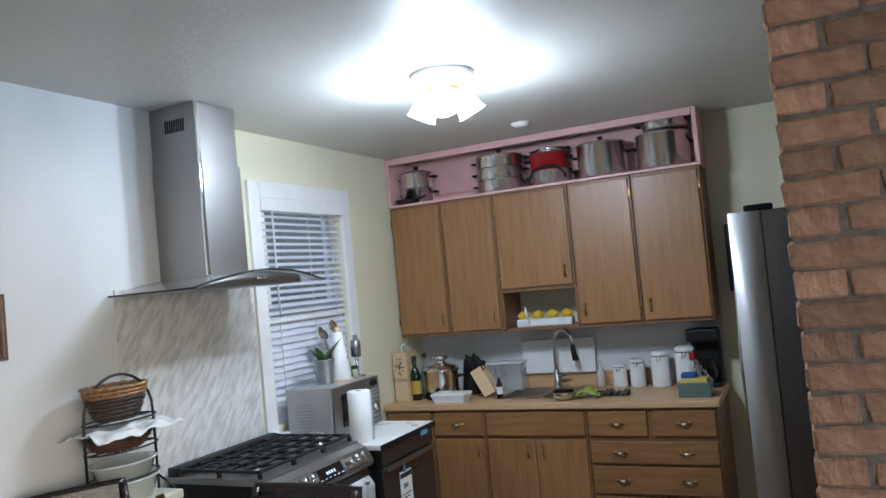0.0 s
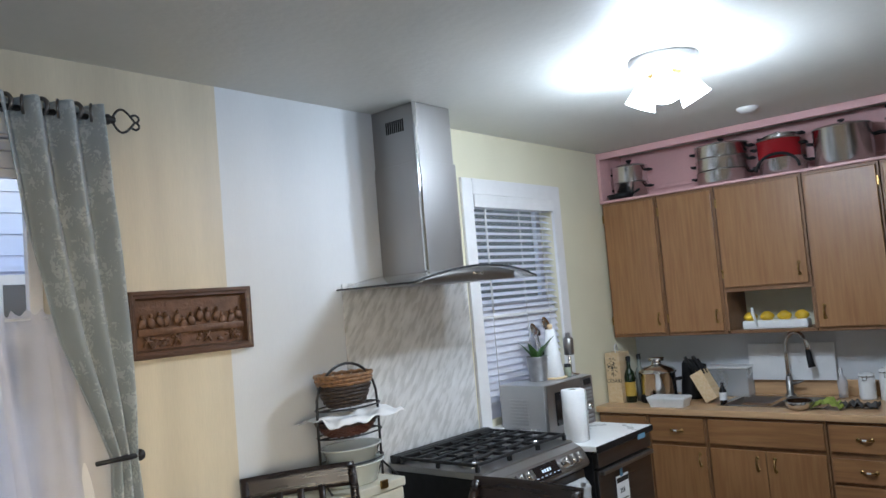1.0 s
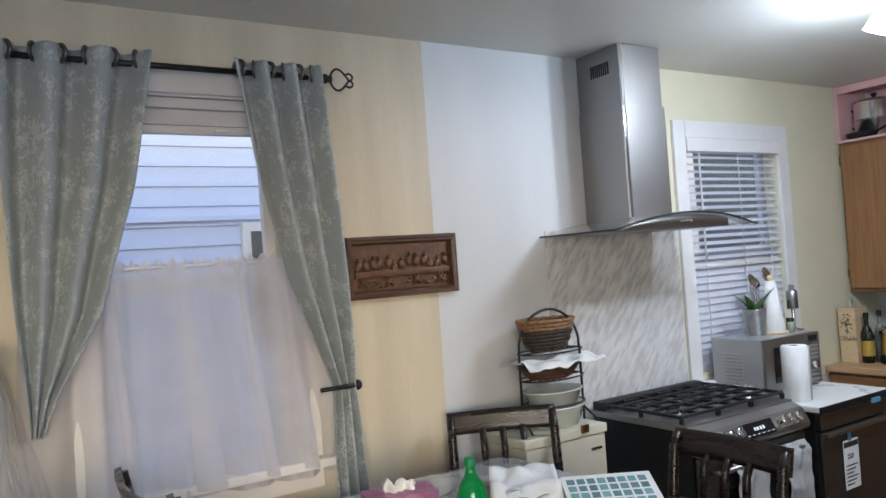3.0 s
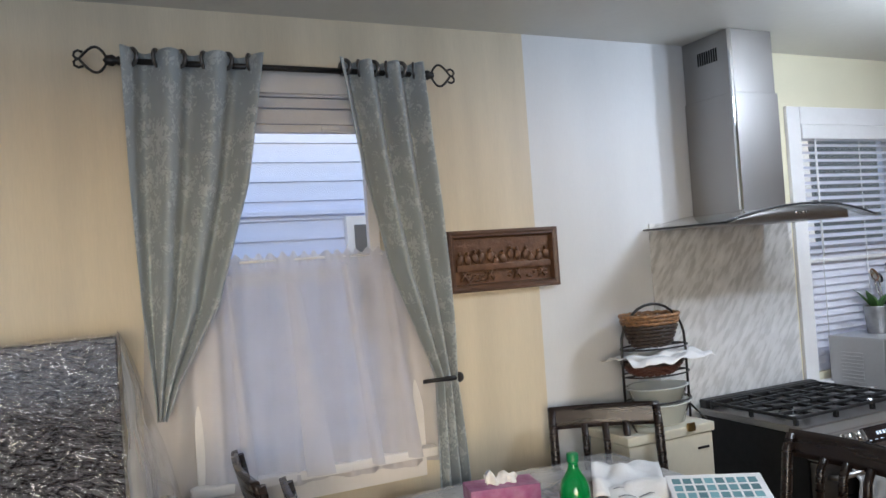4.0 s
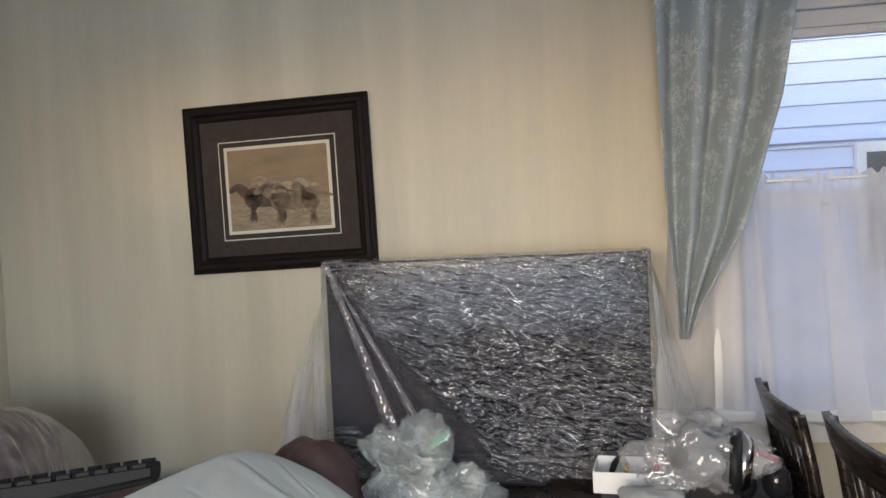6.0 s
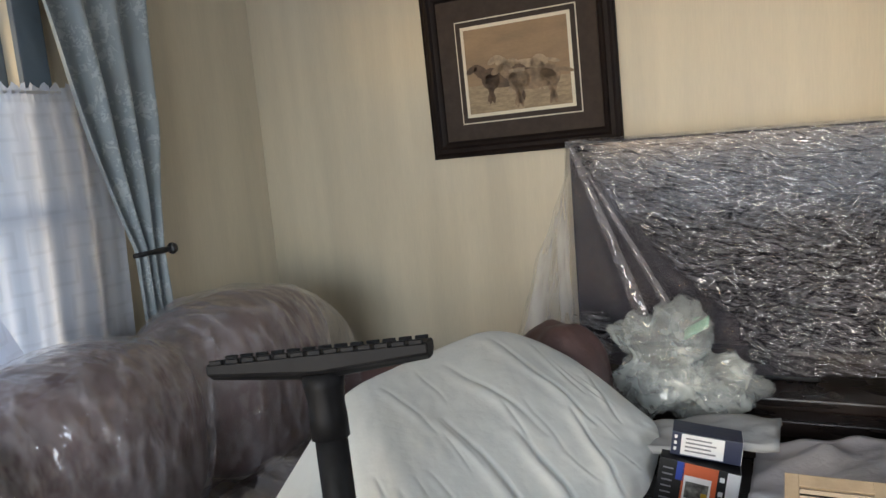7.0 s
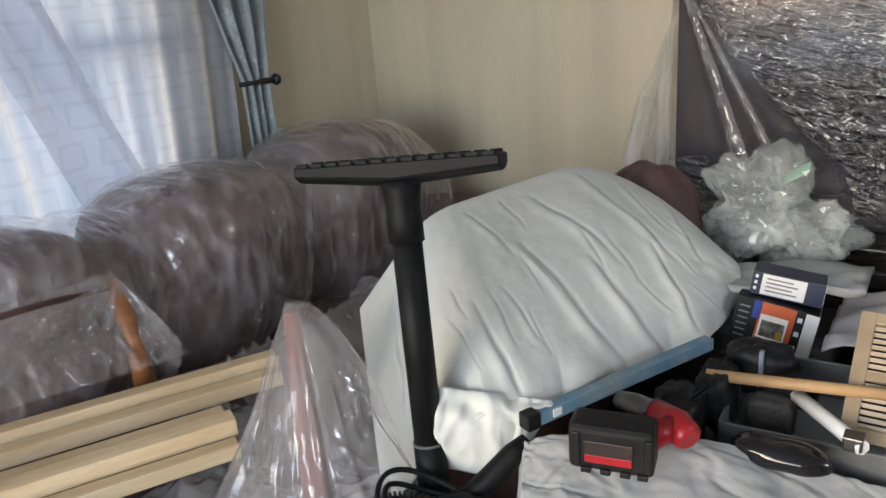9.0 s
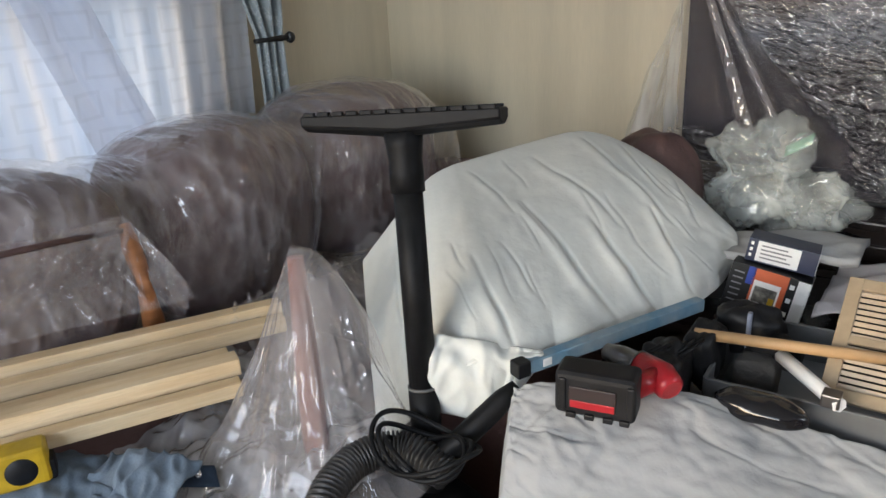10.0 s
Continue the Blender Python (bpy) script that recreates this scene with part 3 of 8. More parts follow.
def cafe(label, out, u0, u1, z0, z1, folds, amp, slant=0.0, flare=0.0, material="sheer"):
    c = thing("cafe_curtain", label, "curtain", out((u0 + u1) / 2, 0, z0))

    def fn(u, v):
        w = u0 + (u1 - u0) * u + flare * v * (u - 0.5)
        z = z1 + (z0 - z1) * v + slant * u * v
        ph = folds * math.tau * (u + 0.012 * nz(u * 5, v * 1.4, 2)) + 1.1 * nz(u * 3, 0.5, 8)
        k = amp * (0.55 + 0.45 * v) * (math.sin(ph) + 0.5 * math.sin(2.3 * ph + 1)) + 0.05 * v * nz(u * 6, v * 2) + 0.012 * nz(u * 26, v * 1.2, 5) * (1 - 0.5 * v)
        k -= 0.008 * math.exp(-((v - 0.09) / 0.012) ** 2)
        if v < 0.05:
            z += 0.010 * math.sin(folds * 5 * math.tau * u) + 0.006 * nz(u * 70, v * 9)
            k += 0.006 * math.sin(folds * 7 * math.tau * u)
        return out(w, k, z)

    part("cloth", sheet(fn, 220, 60), M[material], c, world=True)
    bm = bm_new()

    def hem(u, v):
        p = fn(u, 0.955 + 0.045 * v)
        return p + (out(0, 0.003, 0) - out(0, 0, 0))

    part("hem", sheet(hem, 160, 3), M[material], c, world=True)
    part("rod", tube(bm_new(), [out(u0, 0.0, z1 - 0.02), out(u1, 0.0, z1 - 0.02)], 0.005, 6), M["trim"], c, world=True)
    return c


cafe_c = cafe("white sheer cafe curtain hanging across the lower dining window", lambda w, k, z: Vector((w, -0.05 - 0.5 * k, z)), 0.44, 1.47, 0.985, 1.80, 5, 0.045, -0.03, 0.10, "dining_sheer")
for x0, x1, w0, w1, ztop in ((0.70, 0.74, 0.03, 0.05, 1.74), (0.93, 0.99, 0.05, 0.11, 1.70), (1.13, 1.21, 0.03, 0.05, 1.76), (1.29, 1.36, 0.04, 0.06, 1.72)):
    # folds that lie over the panel
    part("pleat", sheet(lambda u, v: Vector((x0 + (x1 - x0) * v + (w0 + (w1 - w0) * v) * (u - 0.5), -0.082 - 0.012 * math.sin(math.pi * u) - 0.006 * nz(u * 2, v * 4, x0 * 9), ztop + (1.0 - ztop) * v - 0.008 * u)), 12, 40), M["dining_sheer"], cafe_c, world=True)
cafe("long white sheer curtain with woven squares behind the sofa", lambda w, k, z: Vector((XW + 0.065 + k, w, z)), -2.95, -0.85, 0.72, 1.885, 12, 0.016, 0.0, 0.0)

bnd = thing("sheer_panel", "white sheer panel drawn across the living room window", "curtain", (XW + 0.14, -1.45, 1.5))


def sash_band(u, v):
    v_ = 0.177 + 0.823 * v
    y = -1.92 + 0.47 * v_ ** 1.15 + (0.20 + 0.07 * v) * (u - 0.5) + 0.17
    k = 0.018 * math.sin(9 * u + 3 * v) + 0.03 * nz(u * 2.5, v * 2.2, 4) + 0.008 * nz(u * 9, v * 5, 1)
    return Vector((XW + 0.135 + k, y, 1.87 - 1.07 * v))


part("cloth", sheet(sash_band, 40, 70), M["sheer"], bnd, world=True)

# blinds
bl = thing("window_blind", "white wooden slatted blind half closed over the kitchen window", "blind", (4.09, 0.03, 1.0))
part("head_rail", bx(KW[0] + 0.006, -0.03, 2.24, KW[1] - 0.006, 0.045, 2.315, 0.005), M["trim"], bl, world=True)
slat = None
n = 30
for i in range(n):
    z = 2.215 - 0.0405 * i
    tilt = 24 if z > 1.62 else 62
    mm = Matrix.Translation((0, 0.0, z - 1.0)) @ pose(0, 0, 0, tilt, 0, 0)
    if slat is None:
        bm = bm_new()
        box(bm, -0.412, -0.024, -0.0014, 0.412, 0.024, 0.0014, 0.001, 1)
        slat = part("slat", bm, M["blind"], bl, at=mm).data
    else:
        o = new("slat", slat)
        o.parent, o.matrix_basis = bl, mm
for xx in (-0.30, 0.05, 0.30):
    part("ladder_cord", tube(bm_new(), [(4.09 + xx, 0.003, 2.24), (4.09 + xx, 0.003, 1.03)], 0.0022, 5), M["trim"], bl, world=True)
part("wand", tube(bm_new(), [(3.78, -0.012, 2.24), (3.78, -0.012, 1.62)], 0.004, 6), M["trim"], bl, world=True)
part("bottom_rail", bx(KW[0] + 0.012, 0.005, 1.59, KW[1] - 0.012, 0.05, 1.607, 0.004), M["trim"], bl, world=True)

# ---- kitchen: cooker hood and backsplash ----
solid("backsplash_panel", bx(2.63, -0.009, 0.93, 3.555, -0.001, 1.84, 0.002), M["marble"], "white and grey marbled backsplash panel behind the stove", "backsplash")
hd = thing("cooker_hood", "stainless steel chimney cooker hood with curved glass canopy", "range hood", (3.05, 0, 1.8))
bm = bm_new()
box(bm, 2.905, -0.302, 1.86, 3.185, -0.003, 2.40, 0.004)
part("lower_chimney", bm, M["steel"], hd, world=True)
part("upper_chimney", bx(2.912, -0.295, 2.39, 3.178, -0.003, CEIL - 0.002, 0.004), M["steel"], hd, world=True)
part("corner_strip", bx(2.8985, -0.309, 1.87, 2.915, -0.294, CEIL - 0.004, 0.003), M["chrome"], hd, "bright polished corner strip", world=True)
for i in range(9):
    part("vent_slot", bx(2.9095, -0.22 + i * 0.014, 2.56, 2.9125, -0.213 + i * 0.014, 2.62), M["black"], hd, world=True)
R = 2.2
arch = lambda x: 1.812 + 0.062 * (1 - ((x - 3.06) / 0.46) ** 2)
glass_c = film("hood_glass", (0.35, 0.38, 0.37), 0.25, 0.03, 2, 0.02)


def canopy(u, v):
    x = 2.60 + 0.92 * u
    return Vector((x, -0.003 - v * (0.50 + 0.03 * math.sin(math.pi * u)), arch(x)))


part("canopy", sheet(canopy, 40, 8, 0.007), glass_c, hd, "curved tinted glass canopy", world=True)
bm = bm_new()
tube(bm, [Vector((2.60 + 0.92 * i / 40, -0.503 - 0.03 * math.sin(math.pi * i / 40), arch(2.60 + 0.92 * i / 40))) for i in range(41)], 0.0045, 6)
tube(bm, [Vector((2.60, -0.003 - 0.5 * i / 4, arch(2.60))) for i in range(5)], 0.004, 6)
part("canopy_edge", bm, M["black"], hd, world=True)


def under(u, v):
    x = 2.66 + 0.70 * u
    y = -0.02 - 0.46 * v
    return Vector((x, y, arch(x) - 0.006))


bm = sheet(under, 24, 2)
r = bmesh.ops.extrude_face_region(bm, geom=bm.faces[:])
for vv in [g for g in r["geom"] if isinstance(g, bmesh.types.BMVert)]:
    vv.co.z = min(vv.co.z - 0.004, 1.806)
part("body", bm, M["steel"], hd, world=True)
for i in range(4):
    part("button", lathe(bm_new(), [(0, 0.004), (0.006, 0.003), (0.007, 0), (0.007, -0.004)], 12, Matrix.Translation((3.03 + i * 0.022, -0.482, 1.838)) @ pose(0, 0, 0, 90)), M["chrome"], hd, world=True)

# ---- stove ----
st = thing("gas_stove", "black and stainless gas stove with cast iron grates", "stove", (3.19, -0.35, 0))
SX0, SX1, SY, SZ = 2.825, 3.565, -0.645, 0.965
part("body", bx(SX0, SY + 0.03, 0.05, SX1, -0.04, SZ - 0.03, 0.004), M["black"], st, world=True)
part("cooktop", bx(SX0 - 0.004, SY + 0.045, SZ - 0.03, SX1 + 0.004, -0.035, SZ, 0.006), M["steel"], st, world=True)
part("back_vent", bx(SX0, -0.085, SZ, SX1, -0.037, SZ + 0.04, 0.006), M["iron"], st, world=True)
# sloped control panel
bm = bm_new()
pr = [(SY + 0.06, SZ - 0.002), (SY - 0.005, SZ - 0.03), (SY - 0.045, SZ - 0.10), (SY - 0.03, SZ - 0.125), (SY + 0.06, SZ - 0.125)]
va = [bm.verts.new((SX0 - 0.004, y, z)) for y, z in pr]
vb = [bm.verts.new((SX1 + 0.004, y, z)) for y, z in pr]
bm.faces.new(va)
bm.faces.new(vb[::-1])
for i in range(5):
    bm.faces.new((va[i], vb[i], vb[(i + 1) % 5], va[(i + 1) % 5]))
bmesh.ops.bevel(bm, geom=bm.edges[:], offset=0.006, segments=2, affect="EDGES")
cp = part("control_panel", bm, M["steel"], st, world=True)
slope = Vector((0, -0.866, 0.5))
for x in (2.935, 2.99, 3.045, 3.36, 3.415, 3.47):
    m = Matrix.Translation((x, SY - 0.028, SZ - 0.063)) @ slope.to_track_quat("Z", "Y").to_matrix().to_4x4()
    k = part("knob", lathe(bm_new(), [(0, 0.036), (0.02, 0.035), (0.0235, 0.03), (0.025, 0.006), (0.028, 0.0), (0.028, -0.004)], 20, m), M["chrome"], cp, "polished steel burner knob", world=True)
    b2 = bx(-0.004, -0.022, 0.033, 0.004, 0.022, 0.045, 0.002)
    bmesh.ops.transform(b2, matrix=m, verts=b2.verts[:])
    part("grip", b2, M["steel"], k, world=True)
m = Matrix.Translation((3.195, SY - 0.0255, SZ - 0.066)) @ slope.to_track_quat("Z", "Y").to_matrix().to_4x4()
b2 = bx(-0.11, -0.034, 0, 0.11, 0.034, 0.006, 0.003)
bmesh.ops.transform(b2, matrix=m, verts=b2.verts[:])
dsp = part("display", b2, M["screen"], cp, "black glass display", world=True)
b2 = bm_new()
for i, (a, w) in enumerate(((-0.03, 0.012), (-0.012, 0.012), (0.008, 0.014), (0.03, 0.01))):
    box(b2, a, -0.004, 0.0065, a + w, 0.010, 0.0075)
for i in range(6):
    box(b2, -0.09 + i * 0.034, -0.022, 0.0065, -0.075 + i * 0.034, -0.019, 0.0075)
bmesh.ops.transform(b2, matrix=m, verts=b2.verts[:])
part("readout", b2, mat("pale_readout", (0.6, 0.65, 0.7), 0.4, emit=(0.7, 0.8, 0.9, 0.6)), dsp, world=True)
door = part("oven_door", bx(SX0 + 0.01, SY - 0.015, 0.25, SX1 - 0.01, SY + 0.03, SZ - 0.135, 0.006), M["darksteel"], st, world=True)
part("oven_window", bx(SX0 + 0.1, SY - 0.018, 0.38, SX1 - 0.1, SY - 0.014, 0.68), M["screen"], door, world=True)
part("handle", tube(bm_new(), [(SX0 + 0.06, SY - 0.015, 0.77), (SX0 + 0.06, SY - 0.055, 0.775), (SX1 - 0.06, SY - 0.055, 0.775), (SX1 - 0.06, SY - 0.015, 0.77)], 0.012, 10), M["steel"], door, world=True)
part("drawer", bx(SX0 + 0.01, SY - 0.01, 0.06, SX1 - 0.01, SY + 0.03, 0.24, 0.006), M["darksteel"], st, world=True)
# grates and burners
GX = [(SX0 + 0.015, SX0 + 0.252), (SX0 + 0.256, SX1 - 0.256), (SX1 - 0.252, SX1 - 0.015)]
for x0, x1 in GX:
    bm = bm_new()
    y0, y1, zt = SY + 0.085, -0.10, SZ + 0.036
    for x in (x0, x1, (x0 + x1) / 2):
        box(bm, x - 0.006, y0, zt - 0.014, x + 0.006, y1, zt, 0.002, 1)
    for i in range(6):
        y = y0 + (y1 - y0) * i / 5
        box(bm, x0 - 0.005, y - 0.006, zt - 0.012, x1 + 0.005, y + 0.006, zt + 0.002, 0.002, 1)
    for x in (x0, x1):
        for y in (y0, (y0 + y1) / 2, y1):
            box(bm, x - 0.008, y - 0.009, SZ, x + 0.008, y + 0.009, zt - 0.01, 0.002, 1)
    for i in range(4):
        y = y0 + 0.06 + (y1 - y0 - 0.12) * i / 3
        box(bm, (x0 + x1) / 2 - 0.05, y - 0.005, zt - 0.004, (x0 + x1) / 2 + 0.05, y + 0.005, zt + 0.008, 0.002, 1)
    part("grate", bm, M["iron"], st, world=True)
for x, y, r in ((2.945, -0.20, 0.04), (2.945, -0.44, 0.05), (3.195, -0.32, 0.055), (3.445, -0.20, 0.035), (3.445, -0.44, 0.05)):
    b_ = part("burner", lathe(bm_new(), [(r + 0.012, 0), (r + 0.012, 0.01), (r, 0.014), (r, 0.02), (0, 0.022)], 24, Matrix.Translation((x, y, SZ))), M["steel"], st, world=True)
    part("burner_cap", lathe(bm_new(), [(r * 0.85, 0.02), (r * 0.85, 0.027), (r * 0.7, 0.03), (0, 0.031)], 24, Matrix.Translation((x, y, SZ))), M["iron"], b_, world=True)


def towel(label, x0, x1, y, z1, z0, material, seed):
    t = thing("dish_towel", label, "towel", ((x0 + x1) / 2, y, z0))

    def fn(u, v):
        x = x0 + (x1 - x0) * (u + 0.05 * nz(u * 3, v * 2, seed) * v)
        k = 0.012 * math.sin(u * 15 + seed) * (0.3 + v) + 0.02 * nz(u * 4, v * 4, seed)
        z = z1 + (z0 - z1) * v + 0.02 * nz(u * 2, 3, seed) * v
        yy = y - 0.02 - k
        if v < 0.1:
            yy = y + 0.035 * (1 - v / 0.1) - k * v * 10
            z = z1 + 0.012 * math.sin(v * 10 * math.pi / 2)
        return Vector((x, yy, z))

    part("cloth", sheet(fn, 30, 30, 0.004), material, t, world=True)
    return t


towel("white dish towel hanging over the oven handle", 2.98, 3.2, SY - 0.05, 0.79, 0.42, M["whitesheet"], 3)
towel("crumpled white dish towel on the oven handle", 3.32, 3.50, SY - 0.055, 0.795, 0.5, M["whitesheet"], 7)

# ---- dishwasher, microwave and what stands on them ----
dwm = thing("portable_dishwasher", "dark stainless portable dishwasher with white top", "dishwasher", (3.93, -0.36, 0))
part("body", bx(3.64, -0.66, 0.06, 4.235, -0.06, 0.895, 0.004), M["black"], dwm, world=True)
part("top", bx(3.625, -0.70, 0.897, 4.245, -0.05, 0.927, 0.006), M["white"], dwm, "white laminate worktop", world=True)
part("front_strip", bx(3.625, -0.705, 0.893, 4.245, -0.695, 0.925, 0.002), M["black"], dwm, world=True)
dd = part("door", bx(3.643, -0.685, 0.1, 4.232, -0.655, 0.80, 0.006), M["darksteel"], dwm, world=True)
part("control_strip", bx(3.643, -0.69, 0.81, 4.232, -0.655, 0.888, 0.005), M["darksteel"], dwm, world=True)
part("handle", bx(3.66, -0.712, 0.775, 4.215, -0.683, 0.797, 0.006), M["steel"], dd, world=True)
tag = part("energy_tag", bx(3.80, -0.694, 0.50, 3.93, -0.692, 0.735), M["paper"], dd, "white paper energy tag taped on", world=True)
ink = mat("black_ink", (0.02, 0.02, 0.02), 0.7)
part("header_bar", bx(3.805, -0.6955, 0.70, 3.925, -0.6942, 0.725), ink, tag, world=True)
for i in range(6):
    part("text_bar", bx(3.815, -0.6955, 0.61 - i * 0.018, 3.915 - 0.02 * (i % 3), -0.6942, 0.615 - i * 0.018), ink, tag, world=True)
tape_blue = mat("blue_masking_tape", (0.16, 0.33, 0.5), 0.7)
part("tape", bx(3.84, -0.697, 0.73, 3.87, -0.6955, 0.78), tape_blue, tag, world=True)
part("tape", bx(4.05, -0.712, 0.88, 4.13, -0.7085, 0.905), tape_blue, dwm, "strip of pale blue masking tape", world=True)


def words(parent, text, size, m, material, name="lettering"):
    c = bpy.data.curves.new(name, "FONT")
    c.body, c.size, c.align_x, c.align_y, c.extrude = text, size, "CENTER", "CENTER", 0.0006
    tmp = new(name + "_src", c)
    dg = bpy.context.evaluated_depsgraph_get()
    me = bpy.data.meshes.new_from_object(tmp.evaluated_get(dg))
    bpy.data.objects.remove(tmp)
    me.materials.clear()
    me.materials.append(material)
    o = new(name, me)
    o.parent, o.matrix_basis = parent, PLACE[parent].inverted() @ m
    return o


words(tag, "258", 0.035, Matrix.Translation((3.855, -0.6955, 0.655)) @ pose(0, 0, 0, 90), ink)

mw = thing("microwave_oven", "silver microwave oven on the dishwasher top", "microwave", (4.0, -0.25, 0.927))
grey = mat("silver_plastic", (0.42, 0.42, 0.43), 0.35, metal=0.4, var=0.05)
part("case", bx(3.70, -0.36, 0.935, 4.19, -0.06, 1.215, 0.006), grey, mw, world=True)
for i in range(9):
    part("vent_rib", bx(3.6965, -0.25, 0.985 + i * 0.018, 3.70, -0.13, 0.993 + i * 0.018, 0.0012, 1), grey, mw, world=True)
md = part("door", bx(3.702, -0.378, 0.938, 4.06, -0.358, 1.213, 0.006), M["steel"], mw, world=True)
part("door_window", bx(3.78, -0.382, 0.985, 4.03, -0.376, 1.165, 0.004), M["screen"], md, world=True)
mp_ = part("control_panel", bx(4.065, -0.378, 0.938, 4.19, -0.358, 1.213, 0.005), M["steel"], mw, world=True)
part("display", bx(4.09, -0.381, 1.165, 4.165, -0.376, 1.198, 0.002), M["screen"], mp_, world=True)
for i in range(4):
    part("button", bx(4.085, -0.381, 1.135 - i * 0.022, 4.17, -0.376, 1.146 - i * 0.022, 0.002), grey, mp_, world=True)
for i in range(3):
    part("button", bx(4.085, -0.381, 0.955 + i * 0.024, 4.17, -0.376, 0.967 + i * 0.024, 0.002), grey, mp_, world=True)
part("dial", lathe(bm_new(), [(0, 0.02), (0.018, 0.018), (0.02, 0)], 18, Matrix.Translation((4.128, -0.378, 1.04)) @ pose(0, 0, 0, 90)), M["chrome"], mp_, world=True)
for x in (3.73, 4.16):
    for y in (-0.33, -0.09):
        part("foot", bx(x - 0.012, y - 0.012, 0.927, x + 0.012, y + 0.012, 0.937), M["black"], mw, world=True)


def paper_roll(at, label, r=0.062, hgt=0.27, cone=False):
    p = thing("paper_towel_roll", label, "paper towels", at)
    prof = [(0.02, hgt), (r - 0.004, hgt), (r, hgt - 0.004), (r, 0.004), (r - 0.004, 0), (0, 0)] if not cone else [(0.012, hgt - 0.005), (0.026, hgt - 0.006), (r, 0.012), (r - 0.004, 0.008), (0, 0.008)]
    part("roll", lathe(bm_new(), prof + [], 30), M["paper"], p)
    if not cone:
        part("core", lathe(bm_new(), [(0.02, hgt - 0.002), (0.02, 0.02), (0, 0.02)], 20), mat("cardboard_core", (0.35, 0.25, 0.15), 0.9), p)
        part("loose_sheet", sheet(lambda u, v: Vector((0.055 - 0.035 * u, -0.030 - 0.034 * u - 0.004 * u * u, 0.004 + (hgt - 0.008) * v)), 8, 4), M["paper"], p)
    else:
        part("base", lathe(bm_new(), [(0, 0), (0.075, 0), (0.077, 0.006), (0.073, 0.011), (0, 0.011)], 28), M["pine"], p, "round light wooden base")
        part("finial", lathe(bm_new(), [(0.008, hgt - 0.02), (0.012, hgt), (0.018, hgt + 0.012), (0.012, hgt + 0.024), (0, hgt + 0.027)], 14), M["pine"], p)
    return p


paper_roll((3.72, -0.53, 0.927), "white paper towel roll standing on the dishwasher")
paper_roll((4.0, -0.24, 1.215), "tapered white paper towel roll on wooden stand", r=0.062, hgt=0.29, cone=True)
pl = thing("potted_plant", "small green leafy plant in a galvanised pot", "plant", (3.90, -0.20, 1.215))
part("pot", lathe(bm_new(), [(0, 0), (0.048, 0), (0.05, 0.004), (0.062, 0.135), (0.064, 0.14), (0.06, 0.14), (0.057, 0.125), (0, 0.12)], 24), mat("galvanised_metal", (0.5, 0.5, 0.5), 0.42, metal=0.9, var=0.15, scale=20), pl)
leafm = mat("green_leaf", (0.07, 0.17, 0.035), 0.4, var=0.25, scale=12)
for i in range(7):
    a = i * 2.4
    ln = 0.09 + 0.03 * (i % 3)

    def leaf(u, v, a=a, ln=ln):
        w = 0.02 * math.sin(math.pi * min(1, 0.12 + 0.88 * v)) * (u - 0.5) * 2
        r = 0.015 + ln * 0.75 * v ** 1.4
        z = 0.12 + ln * 1.05 * v - 0.02 * v ** 3
        return Vector((r * math.cos(a) - w * math.sin(a), r * math.sin(a) + w * math.cos(a), z - 0.25 * abs(w)))

    part("leaf", sheet(leaf, 4, 8, 0.0012), leafm, pl)
ut = thing("utensil_crock", "dark crock holding steel ladles and a slotted spoon", "utensils", (4.09, -0.13, 1.215))
part("crock", lathe(bm_new(), [(0, 0), (0.05, 0), (0.05, 0.15), (0.046, 0.15), (0.044, 0.01), (0, 0.01)], 20), M["black"], ut)
for dx, dy, hh, rr in ((-0.10, 0.0, 0.27, 0.036), (0.05, 0.01, 0.29, 0.045), (-0.02, 0.03, 0.25, 0.03)):
    s_ = part("ladle", tube(bm_new(), [(dx * 0.1, dy * 0.1, 0.03), (dx, dy, hh)], 0.005, 6), M["chrome"], ut)
    part("bowl", lathe(bm_new(), [(0, -0.02), (rr * 0.7, -0.012), (rr, 0.006), (rr * 0.96, 0.007), (rr * 0.65, -0.008), (0, -0.016)], 18, Matrix.Translation((dx, dy, hh + 0.02)) @ pose(0, 0, 0, 70, 20, 0)), M["chrome"], s_)
gr = thing("pepper_mill", "tall brushed steel mill on round foot", "mill", (4.155, -0.26, 1.215))
part("foot", lathe(bm_new(), [(0, 0), (0.05, 0), (0.05, 0.005), (0.012, 0.012), (0.009, 0.02), (0.009, 0.12)], 22), M["chrome"], gr)
part("barrel", lathe(bm_new(), [(0.009, 0.118), (0.03, 0.12), (0.03, 0.215), (0.02, 0.225), (0.014, 0.226), (0.014, 0.25), (0, 0.252)], 22), M["steel"], gr)
jr = thing("spice_jar", "small glass jar with dark lid", "jar", (4.075, -0.29, 1.215))
part("jar", lathe(bm_new(), [(0, 0), (0.02, 0), (0.021, 0.05), (0.018, 0.058)], 16), mat("pale_jar_glass", (0.55, 0.6, 0.45), 0.15, trans=0.3), jr)
part("lid", lathe(bm_new(), [(0.02, 0.056), (0.02, 0.075), (0, 0.077)], 16), M["black"], jr)
gb = thing("glass_bowl", "clear glass bowl with a spoon beside the stove", "bowl", (3.68, -0.27, 0.927))
part("bowl", lathe(bm_new(), [(0, 0), (0.035, 0), (0.06, 0.06), (0.058, 0.061), (0.033, 0.004), (0, 0.004)], 22), film("clear_bowl_glass", (0.7, 0.65, 0.6), 0.2, 0.03, 4, 0.05), gb)
